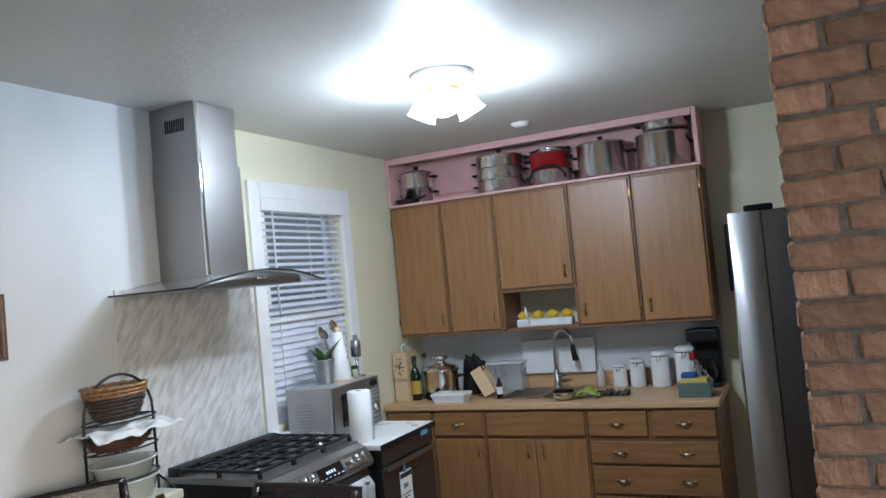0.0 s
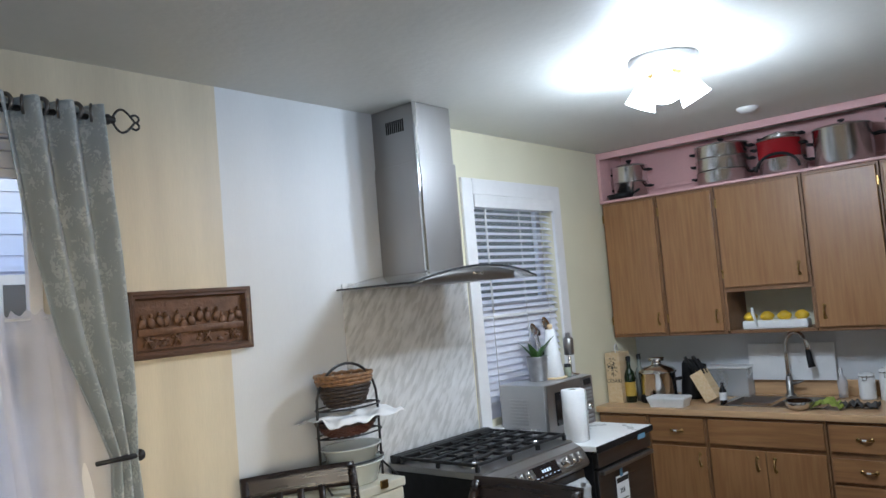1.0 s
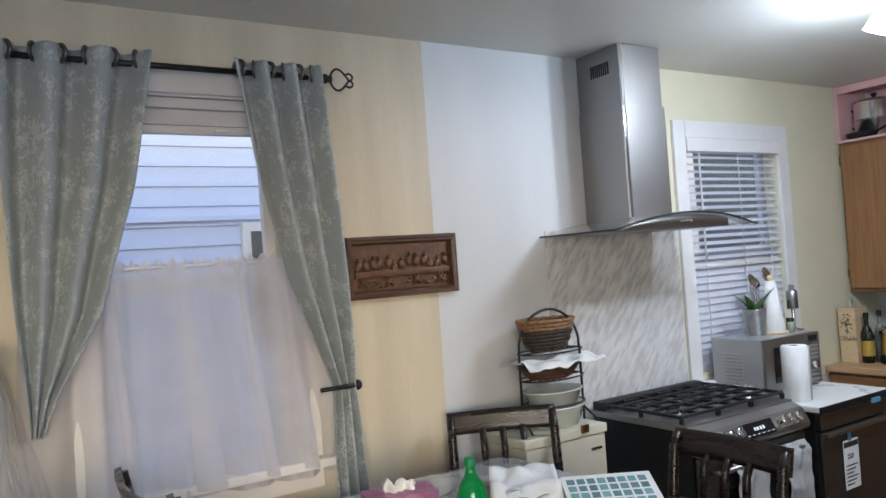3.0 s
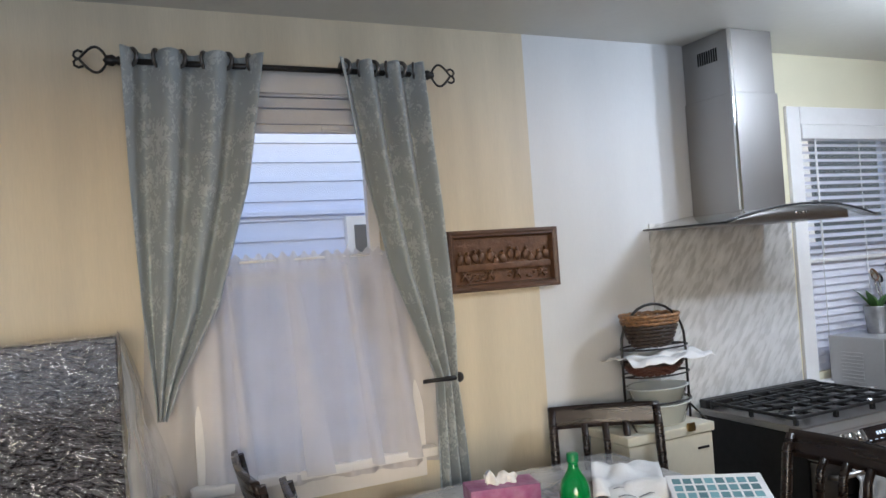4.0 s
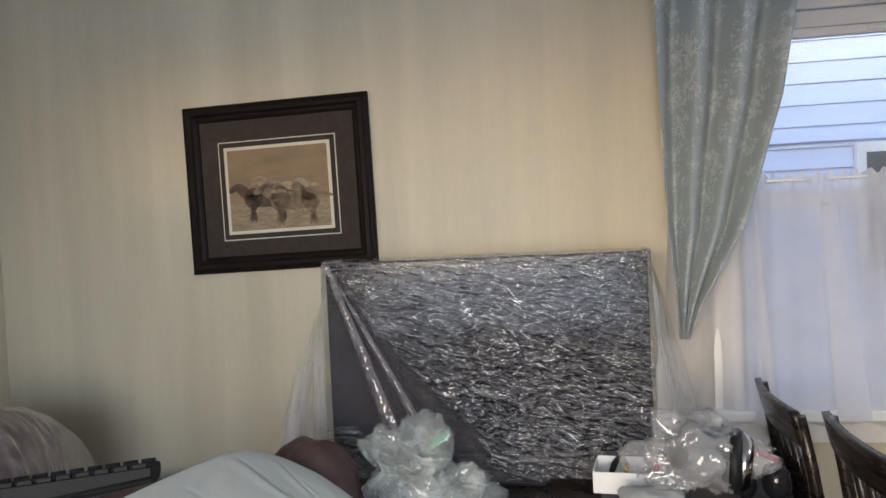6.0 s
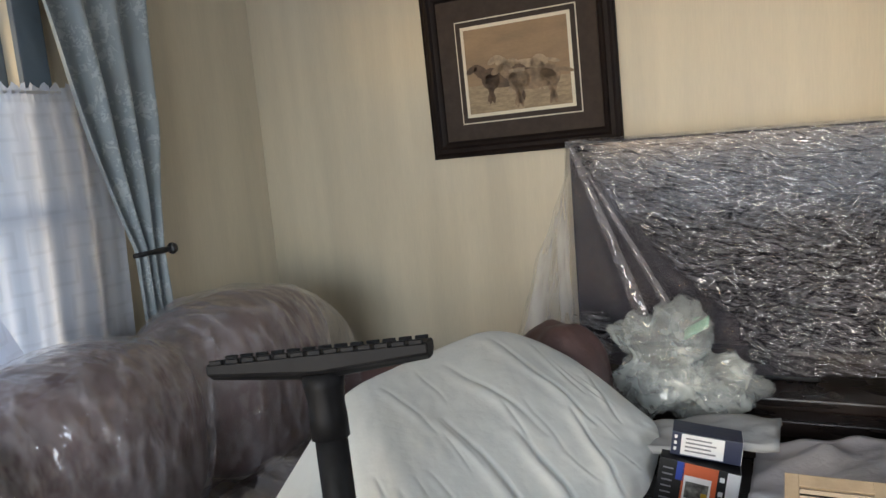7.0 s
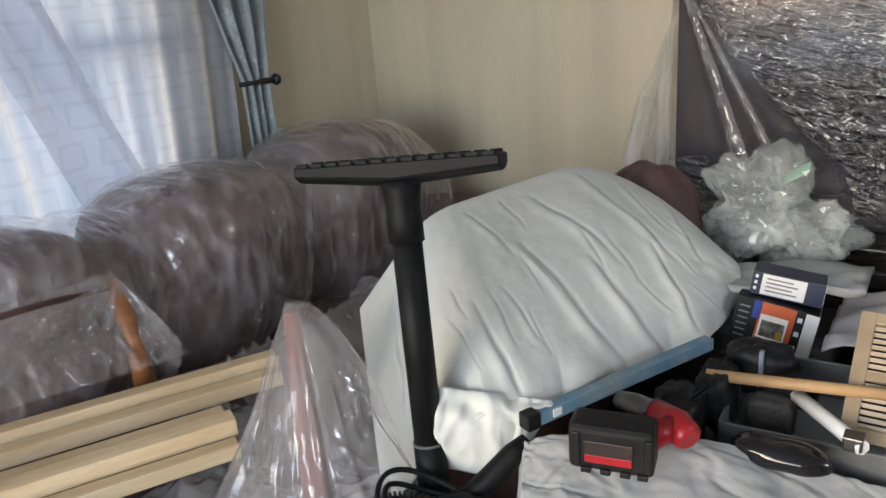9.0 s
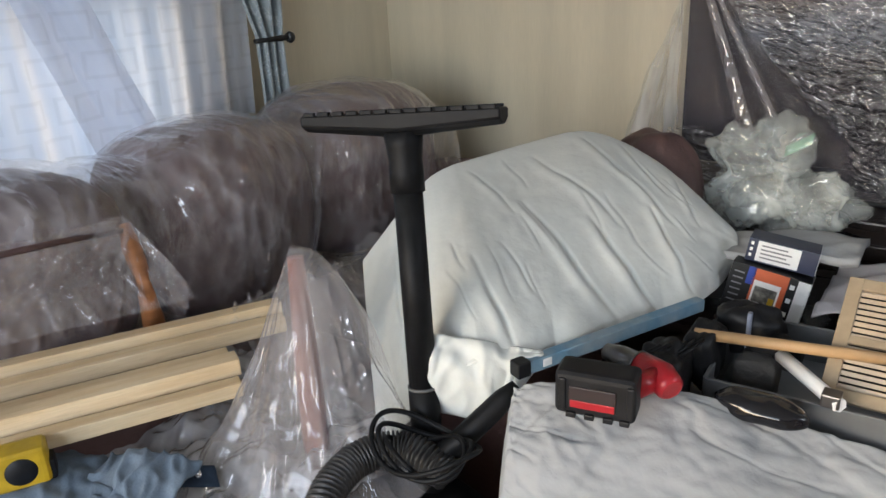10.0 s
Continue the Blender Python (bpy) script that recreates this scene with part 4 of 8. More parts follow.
part("spoon", tube(bm_new(), [(0, 0, 0.01), (0.04, 0.03, 0.085), (0.05, 0.035, 0.11)], [0.003, 0.003, 0.006], 6), M["chrome"], gb)

# ---- kitchen cabinets ----
XF, XB = 5.19, 4.87
CABS = [(-0.012, -0.425), (-0.43, -0.83), (-0.835, -1.375), (-1.38, -1.80), (-1.805, -2.235)]


def pull(parent, at, vertical):
    """A small brass pull with a pale centre, on a face that looks towards -x."""
    x, y, z = at
    m = Matrix.Translation(at) @ (pose(0, 0, 0, 90, 0, 0) if not vertical else Matrix.Identity(4))
    hgt = 0.035
    bm = bm_new()
    pts = [(0, 0, -hgt), (-0.012, 0, -hgt * 0.8), (-0.02, 0, -hgt * 0.3), (-0.02, 0, hgt * 0.3), (-0.012, 0, hgt * 0.8), (0, 0, hgt)]
    tube(bm, [m @ Vector(p) for p in pts], [0.004, 0.006, 0.004, 0.004, 0.006, 0.004], 8)
    for s in (-1, 1):
        lathe(bm, [(0, 0.006), (0.008, 0.004), (0.012, 0)], 10, m @ Matrix.Translation((0, 0, s * hgt)) @ pose(0, 0, 0, 0, -90, 0))
    hnd = part("handle", bm, M["brass"], parent, "small brass pull handle", world=True)
    part("grip", tube(bm_new(), [m @ Vector((-0.021, 0, -hgt * 0.3)), m @ Vector((-0.021, 0, hgt * 0.3))], 0.0062, 8), M["white"] if not vertical else M["brass"], hnd, world=True)


for i, (ya, yb) in enumerate(CABS):
    z0 = 1.345 if i != 2 else 1.615
    wc = thing("wall_cabinet", "oak veneer wall cabinet unit with brass pull" if i != 2 else "short oak wall cabinet over an open niche", "cabinet", (5.35, (ya + yb) / 2, z0), group="oak wall cabinets")
    part("body", bx(XF, yb, z0, XE - 0.001, ya, 2.315, 0.002), M["oak_shade"], wc, world=True)
    d = part("door", bx(XF - 0.02, yb + 0.014, z0 + (0.025 if i != 2 else 0.03), XF - 0.001, ya - 0.014, 2.295, 0.005), M["oak"], wc, world=True)
    hy = {0: yb + 0.05, 1: yb + 0.05, 2: yb + 0.06, 3: ya - 0.05, 4: ya - 0.05}[i]
    pull(d, (XF - 0.021, hy, z0 + 0.12), True)
    hy2 = {0: ya - 0.01, 1: ya - 0.01, 2: ya - 0.01, 3: yb + 0.008, 4: yb + 0.008}[i]
    for zz in (z0 + 0.12, 2.2):
        part("hinge", bx(XF - 0.024, hy2 - 0.006, zz - 0.03, XF - 0.018, hy2 + 0.006, zz + 0.03, 0.002), M["brass"], d, world=True)
ni = thing("open_shelf_niche", "open oak niche shelf between the wall cabinets", "shelf", (5.35, -1.1, 1.35))
part("shelf_board", bx(XF + 0.02, -1.37, 1.345, XE - 0.001, -0.84, 1.365, 0.002), M["oak_shade"], ni, world=True)
part("side_panel", bx(XF + 0.001, -1.379, 1.366, XE - 0.002, -1.362, 1.612, 0.002), M["oak_shade"], ni, world=True)
part("side_panel", bx(XF + 0.001, -0.848, 1.366, XE - 0.002, -0.832, 1.612, 0.002), M["oak_shade"], ni, world=True)
ps = thing("pink_open_shelf", "pink painted open shelf above the wall cabinets", "shelf", (5.35, -1.1, 2.32))
part("base_board", bx(XF - 0.02, -2.25, 2.317, XE - 0.001, -0.004, 2.335, 0.003), M["pink"], ps, world=True)
part("back_board", bx(XE - 0.012, -2.25, 2.336, XE - 0.002, -0.004, CEIL - 0.004), M["pink"], ps, world=True)
part("back_cleat", bx(XE - 0.03, -2.2, 2.40, XE - 0.013, -0.03, 2.43, 0.003), M["pink"], ps, world=True)
part("end_board", bx(XF - 0.015, -2.25, 2.336, XE - 0.013, -2.222, CEIL - 0.004, 0.003), M["pink"], ps, world=True)
part("end_board", bx(XF - 0.015, -0.03, 2.336, XE - 0.013, -0.004, CEIL - 0.004, 0.003), M["pink"], ps, world=True)
part("top_rail", bx(XF - 0.015, -2.221, CEIL - 0.05, XF + 0.02, -0.031, CEIL - 0.004, 0.003), M["pink"], ps, world=True)

solid("kitchen_backsplash", bx(XE - 0.007, -2.24, 0.911, XE - 0.0005, -0.002, 1.344), M["white_wall"], "plain white wall panel above the counter", "backsplash", "structure")
# base cabinets: unit, its drawer fronts and doors
UN = [(-0.012, -0.37, "end"), (-0.375, -0.755, "drawer_door"), (-0.76, -1.445, "sink"), (-1.45, -2.225, "drawers")]
for i, (ya, yb, k) in enumerate(UN):
    bc = thing("base_cabinet", {"end": "plain oak corner base cabinet unit", "drawer_door": "oak base cabinet with drawer over door", "sink": "oak sink base cabinet with two doors", "drawers": "oak base cabinet with two drawers over wide ones"}[k], "cabinet", (5.2, (ya + yb) / 2, 0), group="oak base cabinets")
    part("body", bx(XB, yb, 0.09, XE - 0.001, ya, 0.868, 0.002), M["oak_shade"], bc, world=True)
    part("plinth", bx(XB + 0.06, yb, 0.001, XE - 0.002, ya, 0.089), M["oak_shade"], bc, world=True)
    if k in ("end", "drawer_door"):
        fr = part("drawer_front", bx(XB - 0.019, yb + 0.012, 0.70, XB - 0.001, ya - 0.012, 0.85, 0.005), M["oakh"], bc, world=True)
        if k != "end":
            pull(fr, (XB - 0.02, (ya + yb) / 2, 0.775), False)
        dr = part("door", bx(XB - 0.019, yb + 0.012, 0.12, XB - 0.001, ya - 0.012, 0.675, 0.005), M["oak"], bc, world=True)
        pull(dr, (XB - 0.02, yb + 0.05, 0.60), True)
    elif k == "sink":
        part("false_front", bx(XB - 0.019, yb + 0.012, 0.70, XB - 0.001, ya - 0.012, 0.85, 0.005), M["oakh"], bc, world=True)
        mid = (ya + yb) / 2
        for a, b, hy in ((ya - 0.012, mid + 0.003, mid + 0.05), (mid - 0.003, yb + 0.012, mid - 0.05)):
            dr = part("door", bx(XB - 0.019, b, 0.12, XB - 0.001, a, 0.675, 0.005), M["oak"], bc, world=True)
            pull(dr, (XB - 0.02, hy, 0.60), True)
    else:
        mid = (ya + yb) / 2
        for a, b in ((ya, mid + 0.008), (mid - 0.008, yb)):
            fr = part("drawer_front", bx(XB - 0.019, b + 0.012, 0.70, XB - 0.001, a - 0.012, 0.85, 0.005), M["oakh"], bc, world=True)
            pull(fr, (XB - 0.02, (a + b) / 2, 0.775), False)
        for za, zb in ((0.535, 0.665), (0.35, 0.515), (0.12, 0.33)):
            fr = part("drawer_front", bx(XB - 0.019, yb + 0.012, za, XB - 0.001, ya - 0.012, zb, 0.005), M["oakh"], bc, world=True)
            for k in (0.25, 0.75):
                pull(fr, (XB - 0.02, ya + (yb - ya) * k, (za + zb) / 2), False)
ct = thing("countertop", "light butcher block laminate countertop with sink cutout", "countertop", (5.2, -1.1, 0.87))
bm = bm_new()
SK = (5.02, 5.42, -0.80, -1.38)
box(bm, XB - 0.03, -2.245, 0.869, SK[0], -0.003, 0.909, 0.008)
box(bm, SK[1], -2.245, 0.869, XE - 0.002, -0.003, 0.909, 0.004)
box(bm, SK[0] - 0.004, SK[2], 0.87, SK[1] + 0.004, -0.004, 0.908)
box(bm, SK[0] - 0.004, -2.244, 0.87, SK[1] + 0.004, SK[3], 0.908)
part("worktop", bm, M["counter"], ct, world=True)
part("upstand", bx(XE - 0.022, -1.75, 0.91, XE - 0.001, -0.75, 1.01, 0.004), M["counter"], ct, world=True)
sn = thing("kitchen_sink", "stainless steel double bowl kitchen sink", "sink", (5.2, -1.09, 0.80))
bm = bm_new()
for ya, yb in ((SK[2] - 0.005, -1.085), (-1.095, SK[3] + 0.005)):
    box(bm, SK[0] + 0.005, yb, 0.76, SK[1] - 0.005, ya, 0.764)
    box(bm, SK[0] + 0.004, yb, 0.764, SK[0] + 0.01, ya, 0.91)
    box(bm, SK[1] - 0.01, yb, 0.764, SK[1] - 0.004, ya, 0.91)
    box(bm, SK[0] + 0.01, ya - 0.006, 0.764, SK[1] - 0.01, ya, 0.91)
    box(bm, SK[0] + 0.01, yb, 0.764, SK[1] - 0.01, yb + 0.006, 0.91)
part("bowl", bm, M["steel"], sn, world=True)
bm = bm_new()
box(bm, SK[0] - 0.02, SK[3] - 0.02, 0.9095, SK[0] + 0.012, SK[2] + 0.02, 0.914, 0.002)
box(bm, SK[1] - 0.012, SK[3] - 0.02, 0.9095, SK[1] + 0.03, SK[2] + 0.02, 0.914, 0.002)
for y in (SK[2] + 0.004, -1.09, SK[3] - 0.004):
    box(bm, SK[0] + 0.011, y - 0.016, 0.9095, SK[1] - 0.011, y + 0.016, 0.9135, 0.002)
part("rim", bm, M["chrome"], sn, world=True)
fa = thing("kitchen_faucet", "tall brushed steel gooseneck kitchen faucet", "faucet", (5.44, -1.10, 0.914))
part("base", lathe(bm_new(), [(0.035, 0), (0.033, 0.01), (0.022, 0.014), (0.02, 0.12), (0.016, 0.13)], 18), M["steel"], fa)
pts = [(0, 0, 0.1), (0, 0, 0.30)] + [(-0.025 * (1 - math.cos(q)), -0.075 * (1 - math.cos(q)), 0.30 + 0.11 * math.sin(q)) for q in [math.pi * k / 12 for k in range(1, 12)]]
part("neck", tube(bm_new(), pts + [(-0.05, -0.15, 0.29)], 0.0145, 12), PAN, fa)
part("spray_head", tube(bm_new(), [(-0.05, -0.15, 0.30), (-0.052, -0.155, 0.24), (-0.055, -0.165, 0.19)], [0.016, 0.019, 0.022], 12), M["black"], fa)
part("lever", tube(bm_new(), [(0, -0.015, 0.08), (0, -0.05, 0.085), (-0.02, -0.09, 0.10)], [0.012, 0.009, 0.006], 10), M["steel"], fa)


# ---- pots on the pink shelf ----
def pot(at, r, hgt, label, material=None, lid=True, tiers=1, rz=0, upside=False):
    p = thing("cooking_pot", label, "pot", at, rz, group="pots on the pink shelf")
    mt = material or PAN
    z = 0
    for i in range(tiers):
        hh = hgt / tiers
        part("body", lathe(bm_new(), [(0, z), (r * 0.94, z), (r, z + 0.012), (r, z + hh - 0.006), (r + 0.006, z + hh - 0.003), (r + 0.006, z + hh), (r - 0.004, z + hh), (r - 0.004, z + 0.014), (0, z + 0.012)], 36), mt, p)
        for s in (-1, 1):
            part("handle", tube(bm_new(), [(-0.02, s * r, z + hh * 0.7), (-0.028, s * (r + 0.035), z + hh * 0.72), (0.028, s * (r + 0.035), z + hh * 0.72), (0.02, s * r, z + hh * 0.7)], 0.008, 8), M["black"], p)
        z += hh
    if lid:
        l_ = part("lid", lathe(bm_new(), [(r + 0.006, z + 0.001), (r + 0.004, z + 0.008), (r * 0.6, z + 0.022), (r * 0.2, z + 0.03), (0, z + 0.03)], 36), PAN, p)
        part("knob", lathe(bm_new(), [(0.01, z + 0.028), (0.01, z + 0.042), (0.022, z + 0.048), (0.02, z + 0.058), (0, z + 0.06)], 16), M["black"], l_)
    return p


red = mat("red_enamel", (0.35, 0.012, 0.018), 0.22, var=0.1)
pot((5.36, -0.17, 2.335), 0.125, 0.235, "tall stainless stacked saucepans on the pink shelf", tiers=2)
pan = thing("frying_pan", "black frying pan leaning on the pink shelf", "pan", (5.25, -0.14, 2.335))
part("pan_body", lathe(bm_new(), [(0, 0), (0.085, 0), (0.1, 0.035), (0.097, 0.036), (0.083, 0.004), (0, 0.004)], 28), M["black"], pan)
part("handle", tube(bm_new(), [(-0.02, -0.095, 0.03), (-0.03, -0.16, 0.05)], 0.009, 8), M["black"], pan)
pot((5.345, -0.86, 2.336), 0.172, 0.255, "wide three tier stainless steamer pot with lid", tiers=3)
pot((5.345, -1.245, 2.336), 0.145, 0.10, "low stainless pan with black handles", lid=False)
pot((5.345, -1.225, 2.437), 0.13, 0.12, "red enamel pot with steel lid stacked on a pan", red)
part("bail", tube(bm_new(), [(5.19, -1.25 + 0.13 * math.cos(a), 2.36 + 0.10 * math.sin(a)) for a in [math.pi * k / 12 for k in range(13)]], 0.009, 8), M["black"], pot((5.345, -1.245, 2.560), 0.10, 0.035, "shallow steel pan upturned on the red pot", lid=False), "thick black bail handle", world=True)
pot((5.345, -1.60, 2.336), 0.165, 0.225, "stainless stock pot with steel lid")
pot((5.345, -2.01, 2.336), 0.172, 0.225, "large stainless stock pot near the shelf end")
pot((5.345, -2.03, 2.595), 0.145, 0.06, "small shallow steel pot stacked on top", lid=False)

# ---- on the counter ----
def bottle(at, r, hgt, material, label, band=None, cap=None):
    b = thing("bottle", label, "bottle", at)
    part("glass", lathe(bm_new(), [(0, 0), (r, 0), (r, hgt * 0.58), (r * 0.75, hgt * 0.68), (r * 0.36, hgt * 0.76), (r * 0.34, hgt * 0.97), (r * 0.42, hgt), (0, hgt)], 22), material, b)
    if band:
        part("paper_label", lathe(bm_new(), [(r + 0.0008, hgt * 0.14), (r + 0.0008, hgt * 0.45)], 22), band, b)
    part("cap", lathe(bm_new(), [(r * 0.45, hgt * 0.9), (r * 0.45, hgt * 1.01), (0, hgt * 1.012)], 14), cap or M["black"], b)
    return b


wbx = thing("wooden_wine_box", "light wooden wine box with printed tree and cord", "wine box", (5.05, -0.075, 0.909))
part("body", bx(-0.05, -0.055, 0, 0.10, 0.055, 0.345, 0.003), M["pine"], wbx)
part("cord_handle", tube(bm_new(), [(-0.03, -0.02, 0.344), (-0.02, -0.01, 0.39), (0.03, 0.0, 0.40), (0.06, 0.01, 0.344)], 0.004, 6), M["trim"], wbx)
words(wbx, "CESARI", 0.036, Matrix.Translation((4.9985, -0.078, 1.06)) @ pose(0, 0, 0, 90, 0, -90), ink)
bm = bm_new()
random.seed(5)
for i in range(46):
    y, z = random.gauss(0, 0.017), random.gauss(0.25, 0.024)
    box(bm, -0.0508, y - 0.004, z - 0.003, -0.0502, y + 0.004, z + 0.003)
box(bm, -0.0508, -0.002, 0.18, -0.0502, 0.002, 0.25)
part("printed_tree", bm, ink, wbx)
winegl = mat("dark_green_glass", (0.01, 0.022, 0.008), 0.12, var=0.1, bump=0)
bottle((5.06, -0.165, 0.909), 0.036, 0.31, winegl, "dark green wine bottle with yellow label", mat("yellow_label", (0.55, 0.36, 0.05), 0.6))
bottle((5.13, -0.21, 0.909), 0.033, 0.32, mat("pale_bottle_glass", (0.2, 0.22, 0.2), 0.1, bump=0), "pale glass bottle with dark cap")
mc = thing("multicooker", "steel slow cooker pot with black base", "slow cooker", (5.14, -0.335, 0.909))
part("base", lathe(bm_new(), [(0, 0), (0.125, 0), (0.13, 0.02), (0.12, 0.05)], 30), M["black"], mc)
part("pot", lathe(bm_new(), [(0.118, 0.045), (0.12, 0.19), (0.128, 0.195), (0.128, 0.205), (0.1, 0.21)], 30), M["chrome"], mc)
part("lid", lathe(bm_new(), [(0.128, 0.205), (0.11, 0.225), (0.04, 0.245), (0.03, 0.27), (0.055, 0.275), (0.055, 0.295), (0, 0.3)], 30), M["chrome"], mc)
for s in (-1, 1):
    part("handle", tube(bm_new(), [(0, s * 0.12, 0.15), (-0.03, s * 0.165, 0.155), (0.03, s * 0.165, 0.155), (0.01, s * 0.12, 0.15)], 0.01, 8), M["black"], mc)
ket = thing("electric_kettle", "black and steel electric kettle", "kettle", (5.3, -0.51, 0.909))
part("body", lathe(bm_new(), [(0, 0), (0.075, 0), (0.08, 0.02), (0.06, 0.24), (0.045, 0.26), (0, 0.265)], 26), M["black"], ket)
part("handle", tube(bm_new(), [(-0.02, -0.055, 0.24), (-0.03, -0.11, 0.23), (-0.03, -0.115, 0.1), (-0.01, -0.075, 0.05)], 0.011, 8), M["black"], ket)
kb = thing("knife_block", "light wooden knife block with black handled knives", "knife block", (5.13, -0.67, 0.909))
bm = bx(-0.05, -0.045, 0, 0.06, 0.045, 0.20, 0.005)
bmesh.ops.transform(bm, matrix=pose(0, 0, 0.0, -28, 0, 0) @ Matrix.Translation((0, 0, 0.0)), verts=bm.verts[:])
bmesh.ops.translate(bm, vec=(0, -0.05, 0.022), verts=bm.verts[:])
part("block", bm, M["pine"], kb)
for i in range(6):
    y0, x = -0.02 + 0.03 * (i % 3) - 0.03, -0.03 + 0.05 * (i // 3)
    part("knife_handle", tube(bm_new(), [(x, y0 + 0.09 - 0.05, 0.19), (x, y0 + 0.14 - 0.04, 0.30 - 0.02 * (i % 2))], [0.009, 0.011], 8), M["black"], kb)
pc = thing("plastic_container", "clear plastic storage container against the wall", "container", (5.44, -0.72, 0.909))
part("tub", bx(-0.07, -0.14, 0, 0.06, 0.14, 0.19, 0.01), film("tub_plastic", (0.7, 0.72, 0.75), 0.4, 0.1, 5, 0.05), pc)
part("lid", bx(-0.08, -0.15, 0.19, 0.07, 0.15, 0.205, 0.005), M["trim"], pc)
tr = thing("plastic_tray", "shallow white plastic food tray", "tray", (4.93, -0.50, 0.909))
bm = bx(-0.07, -0.13, 0.0, 0.07, 0.13, 0.07, 0.012)
for vv in bm.verts:
    if vv.co.z < 0.02:
        vv.co.x *= 0.8
        vv.co.y *= 0.88
part("tray_body", bm, M["white"], tr)
cb = thing("cutting_board", "white plastic cutting board leaning behind the sink", "cutting board", (5.48, -1.11, 1.01))
bm = bx(-0.006, -0.27, 0, 0.006, 0.27, 0.24, 0.005)
bmesh.ops.transform(bm, matrix=pose(0, 0, 0, 0, 4, 0), verts=bm.verts[:])
part("board", bm, M["white"], cb)
for i, (y, r, hh) in enumerate(((-1.56, 0.046, 0.16), (-1.68, 0.05, 0.19), (-1.835, 0.06, 0.235), (-2.0, 0.068, 0.26))):
    c = thing("canister", "white ceramic storage canister with wire clamp lid", "canister", (5.40, y, 0.909), group="white canisters in rising sizes")
    part("body", lathe(bm_new(), [(0, 0), (r, 0), (r * 1.02, 0.01), (r, hh * 0.8), (r * 0.92, hh * 0.86)], 26), M["white"], c)
    part("lid", lathe(bm_new(), [(r * 0.97, hh * 0.88), (r * 0.97, hh * 0.95), (r * 0.7, hh), (0, hh)], 26), M["white"], c)
    part("clamp_ring", lathe(bm_new(), [(r * 0.98, hh * 0.85), (r * 1.01, hh * 0.865), (r * 0.98, hh * 0.88)], 26), M["chrome"], c)
    part("clasp", tube(bm_new(), [(-r * 1.02, -0.012, hh * 0.9), (-r * 1.1, -0.01, hh * 0.76), (-r * 1.08, 0.01, hh * 0.72), (-r * 1.02, 0.012, hh * 0.9)], 0.003, 6), M["chrome"], c)
cm = thing("coffee_maker", "black coffee maker at the counter end", "coffee maker", (5.40, -2.13, 0.909))
part("tower", bx(0.0, -0.09, 0, 0.10, 0.09, 0.36, 0.012), M["black"], cm)
part("top", bx(-0.11, -0.1, 0.29, 0.001, 0.1, 0.375, 0.014), M["black"], cm)
part("plate", bx(-0.11, -0.09, 0, 0.001, 0.09, 0.03, 0.008), M["black"], cm)
part("carafe", lathe(bm_new(), [(0, 0.032), (0.06, 0.032), (0.07, 0.09), (0.05, 0.16), (0.052, 0.175)], 22, Matrix.Translation((-0.055, 0, 0))), M["screen"], cm)
sp = thing("spray_bottle", "clear spray bottle with red trigger head", "spray bottle", (5.18, -2.08, 0.909))
part("bottle", lathe(bm_new(), [(0, 0), (0.04, 0), (0.042, 0.1), (0.03, 0.16), (0.014, 0.2)], 18), film("spray_plastic", (0.6, 0.65, 0.65), 0.35, 0.08, 5, 0.05), sp)
part("trigger_head", bx(-0.06, -0.018, 0.2, 0.025, 0.018, 0.245, 0.008), red, sp)
part("trigger", tube(bm_new(), [(-0.03, 0, 0.2), (-0.045, 0, 0.16)], 0.007, 6), M["trim"], sp)
sc = thing("sponge_box", "grey box of sponges with blue and yellow scourers", "sponges", (5.0, -2.10, 0.909))
part("box", bx(-0.06, -0.095, 0, 0.06, 0.095, 0.09, 0.008), mat("grey_green_plastic", (0.12, 0.16, 0.15), 0.4), sc)
part("sponge", bx(-0.055, -0.08, 0.075, 0.05, 0.08, 0.115, 0.01), mat("yellow_sponge", (0.62, 0.5, 0.12), 0.9, bump=0.5, bscale=120), sc)
part("scourer", bx(-0.05, -0.02, 0.113, 0.03, 0.075, 0.145, 0.016), mat("blue_scourer", (0.03, 0.08, 0.38), 0.8, bump=0.5, bscale=150), sc)
part("bag_flap", sheet(lambda u, v: Vector((-0.03 + 0.05 * u, -0.1 + 0.06 * v + 0.02 * nz(u * 3, v * 3), 0.09 + 0.09 * v + 0.02 * nz(u * 4, v * 4, 3))), 8, 8), M["film"], sc)
gc = thing("green_cloth", "crumpled green cleaning cloth by the sink", "cloth", (5.0, -1.43, 0.912))
part("cloth", sheet(lambda u, v: Vector((-0.06 + 0.12 * v, -0.08 + 0.16 * u, 0.006 + 0.05 * abs(nz(u * 4, v * 4, 1)) + 0.03 * math.sin(math.pi * u))), 20, 16, 0.003), mat("lime_cloth", (0.30, 0.36, 0.06), 0.9), gc)
gc = thing("grey_cloth", "crumpled grey dish cloth on the counter", "cloth", (5.08, -1.58, 0.912))
part("cloth", sheet(lambda u, v: Vector((-0.05 + 0.1 * v, -0.1 + 0.2 * u, 0.006 + 0.06 * abs(nz(u * 5, v * 4, 6)))), 20, 16, 0.003), mat("grey_cloth", (0.08, 0.075, 0.07), 0.95), gc)
sb = thing("steel_bowl", "small steel bowl beside the sink", "bowl", (4.95, -1.29, 0.914))
part("bowl", lathe(bm_new(), [(0, 0), (0.05, 0), (0.085, 0.05), (0.083, 0.051), (0.048, 0.003), (0, 0.003)], 26), M["chrome"], sb)
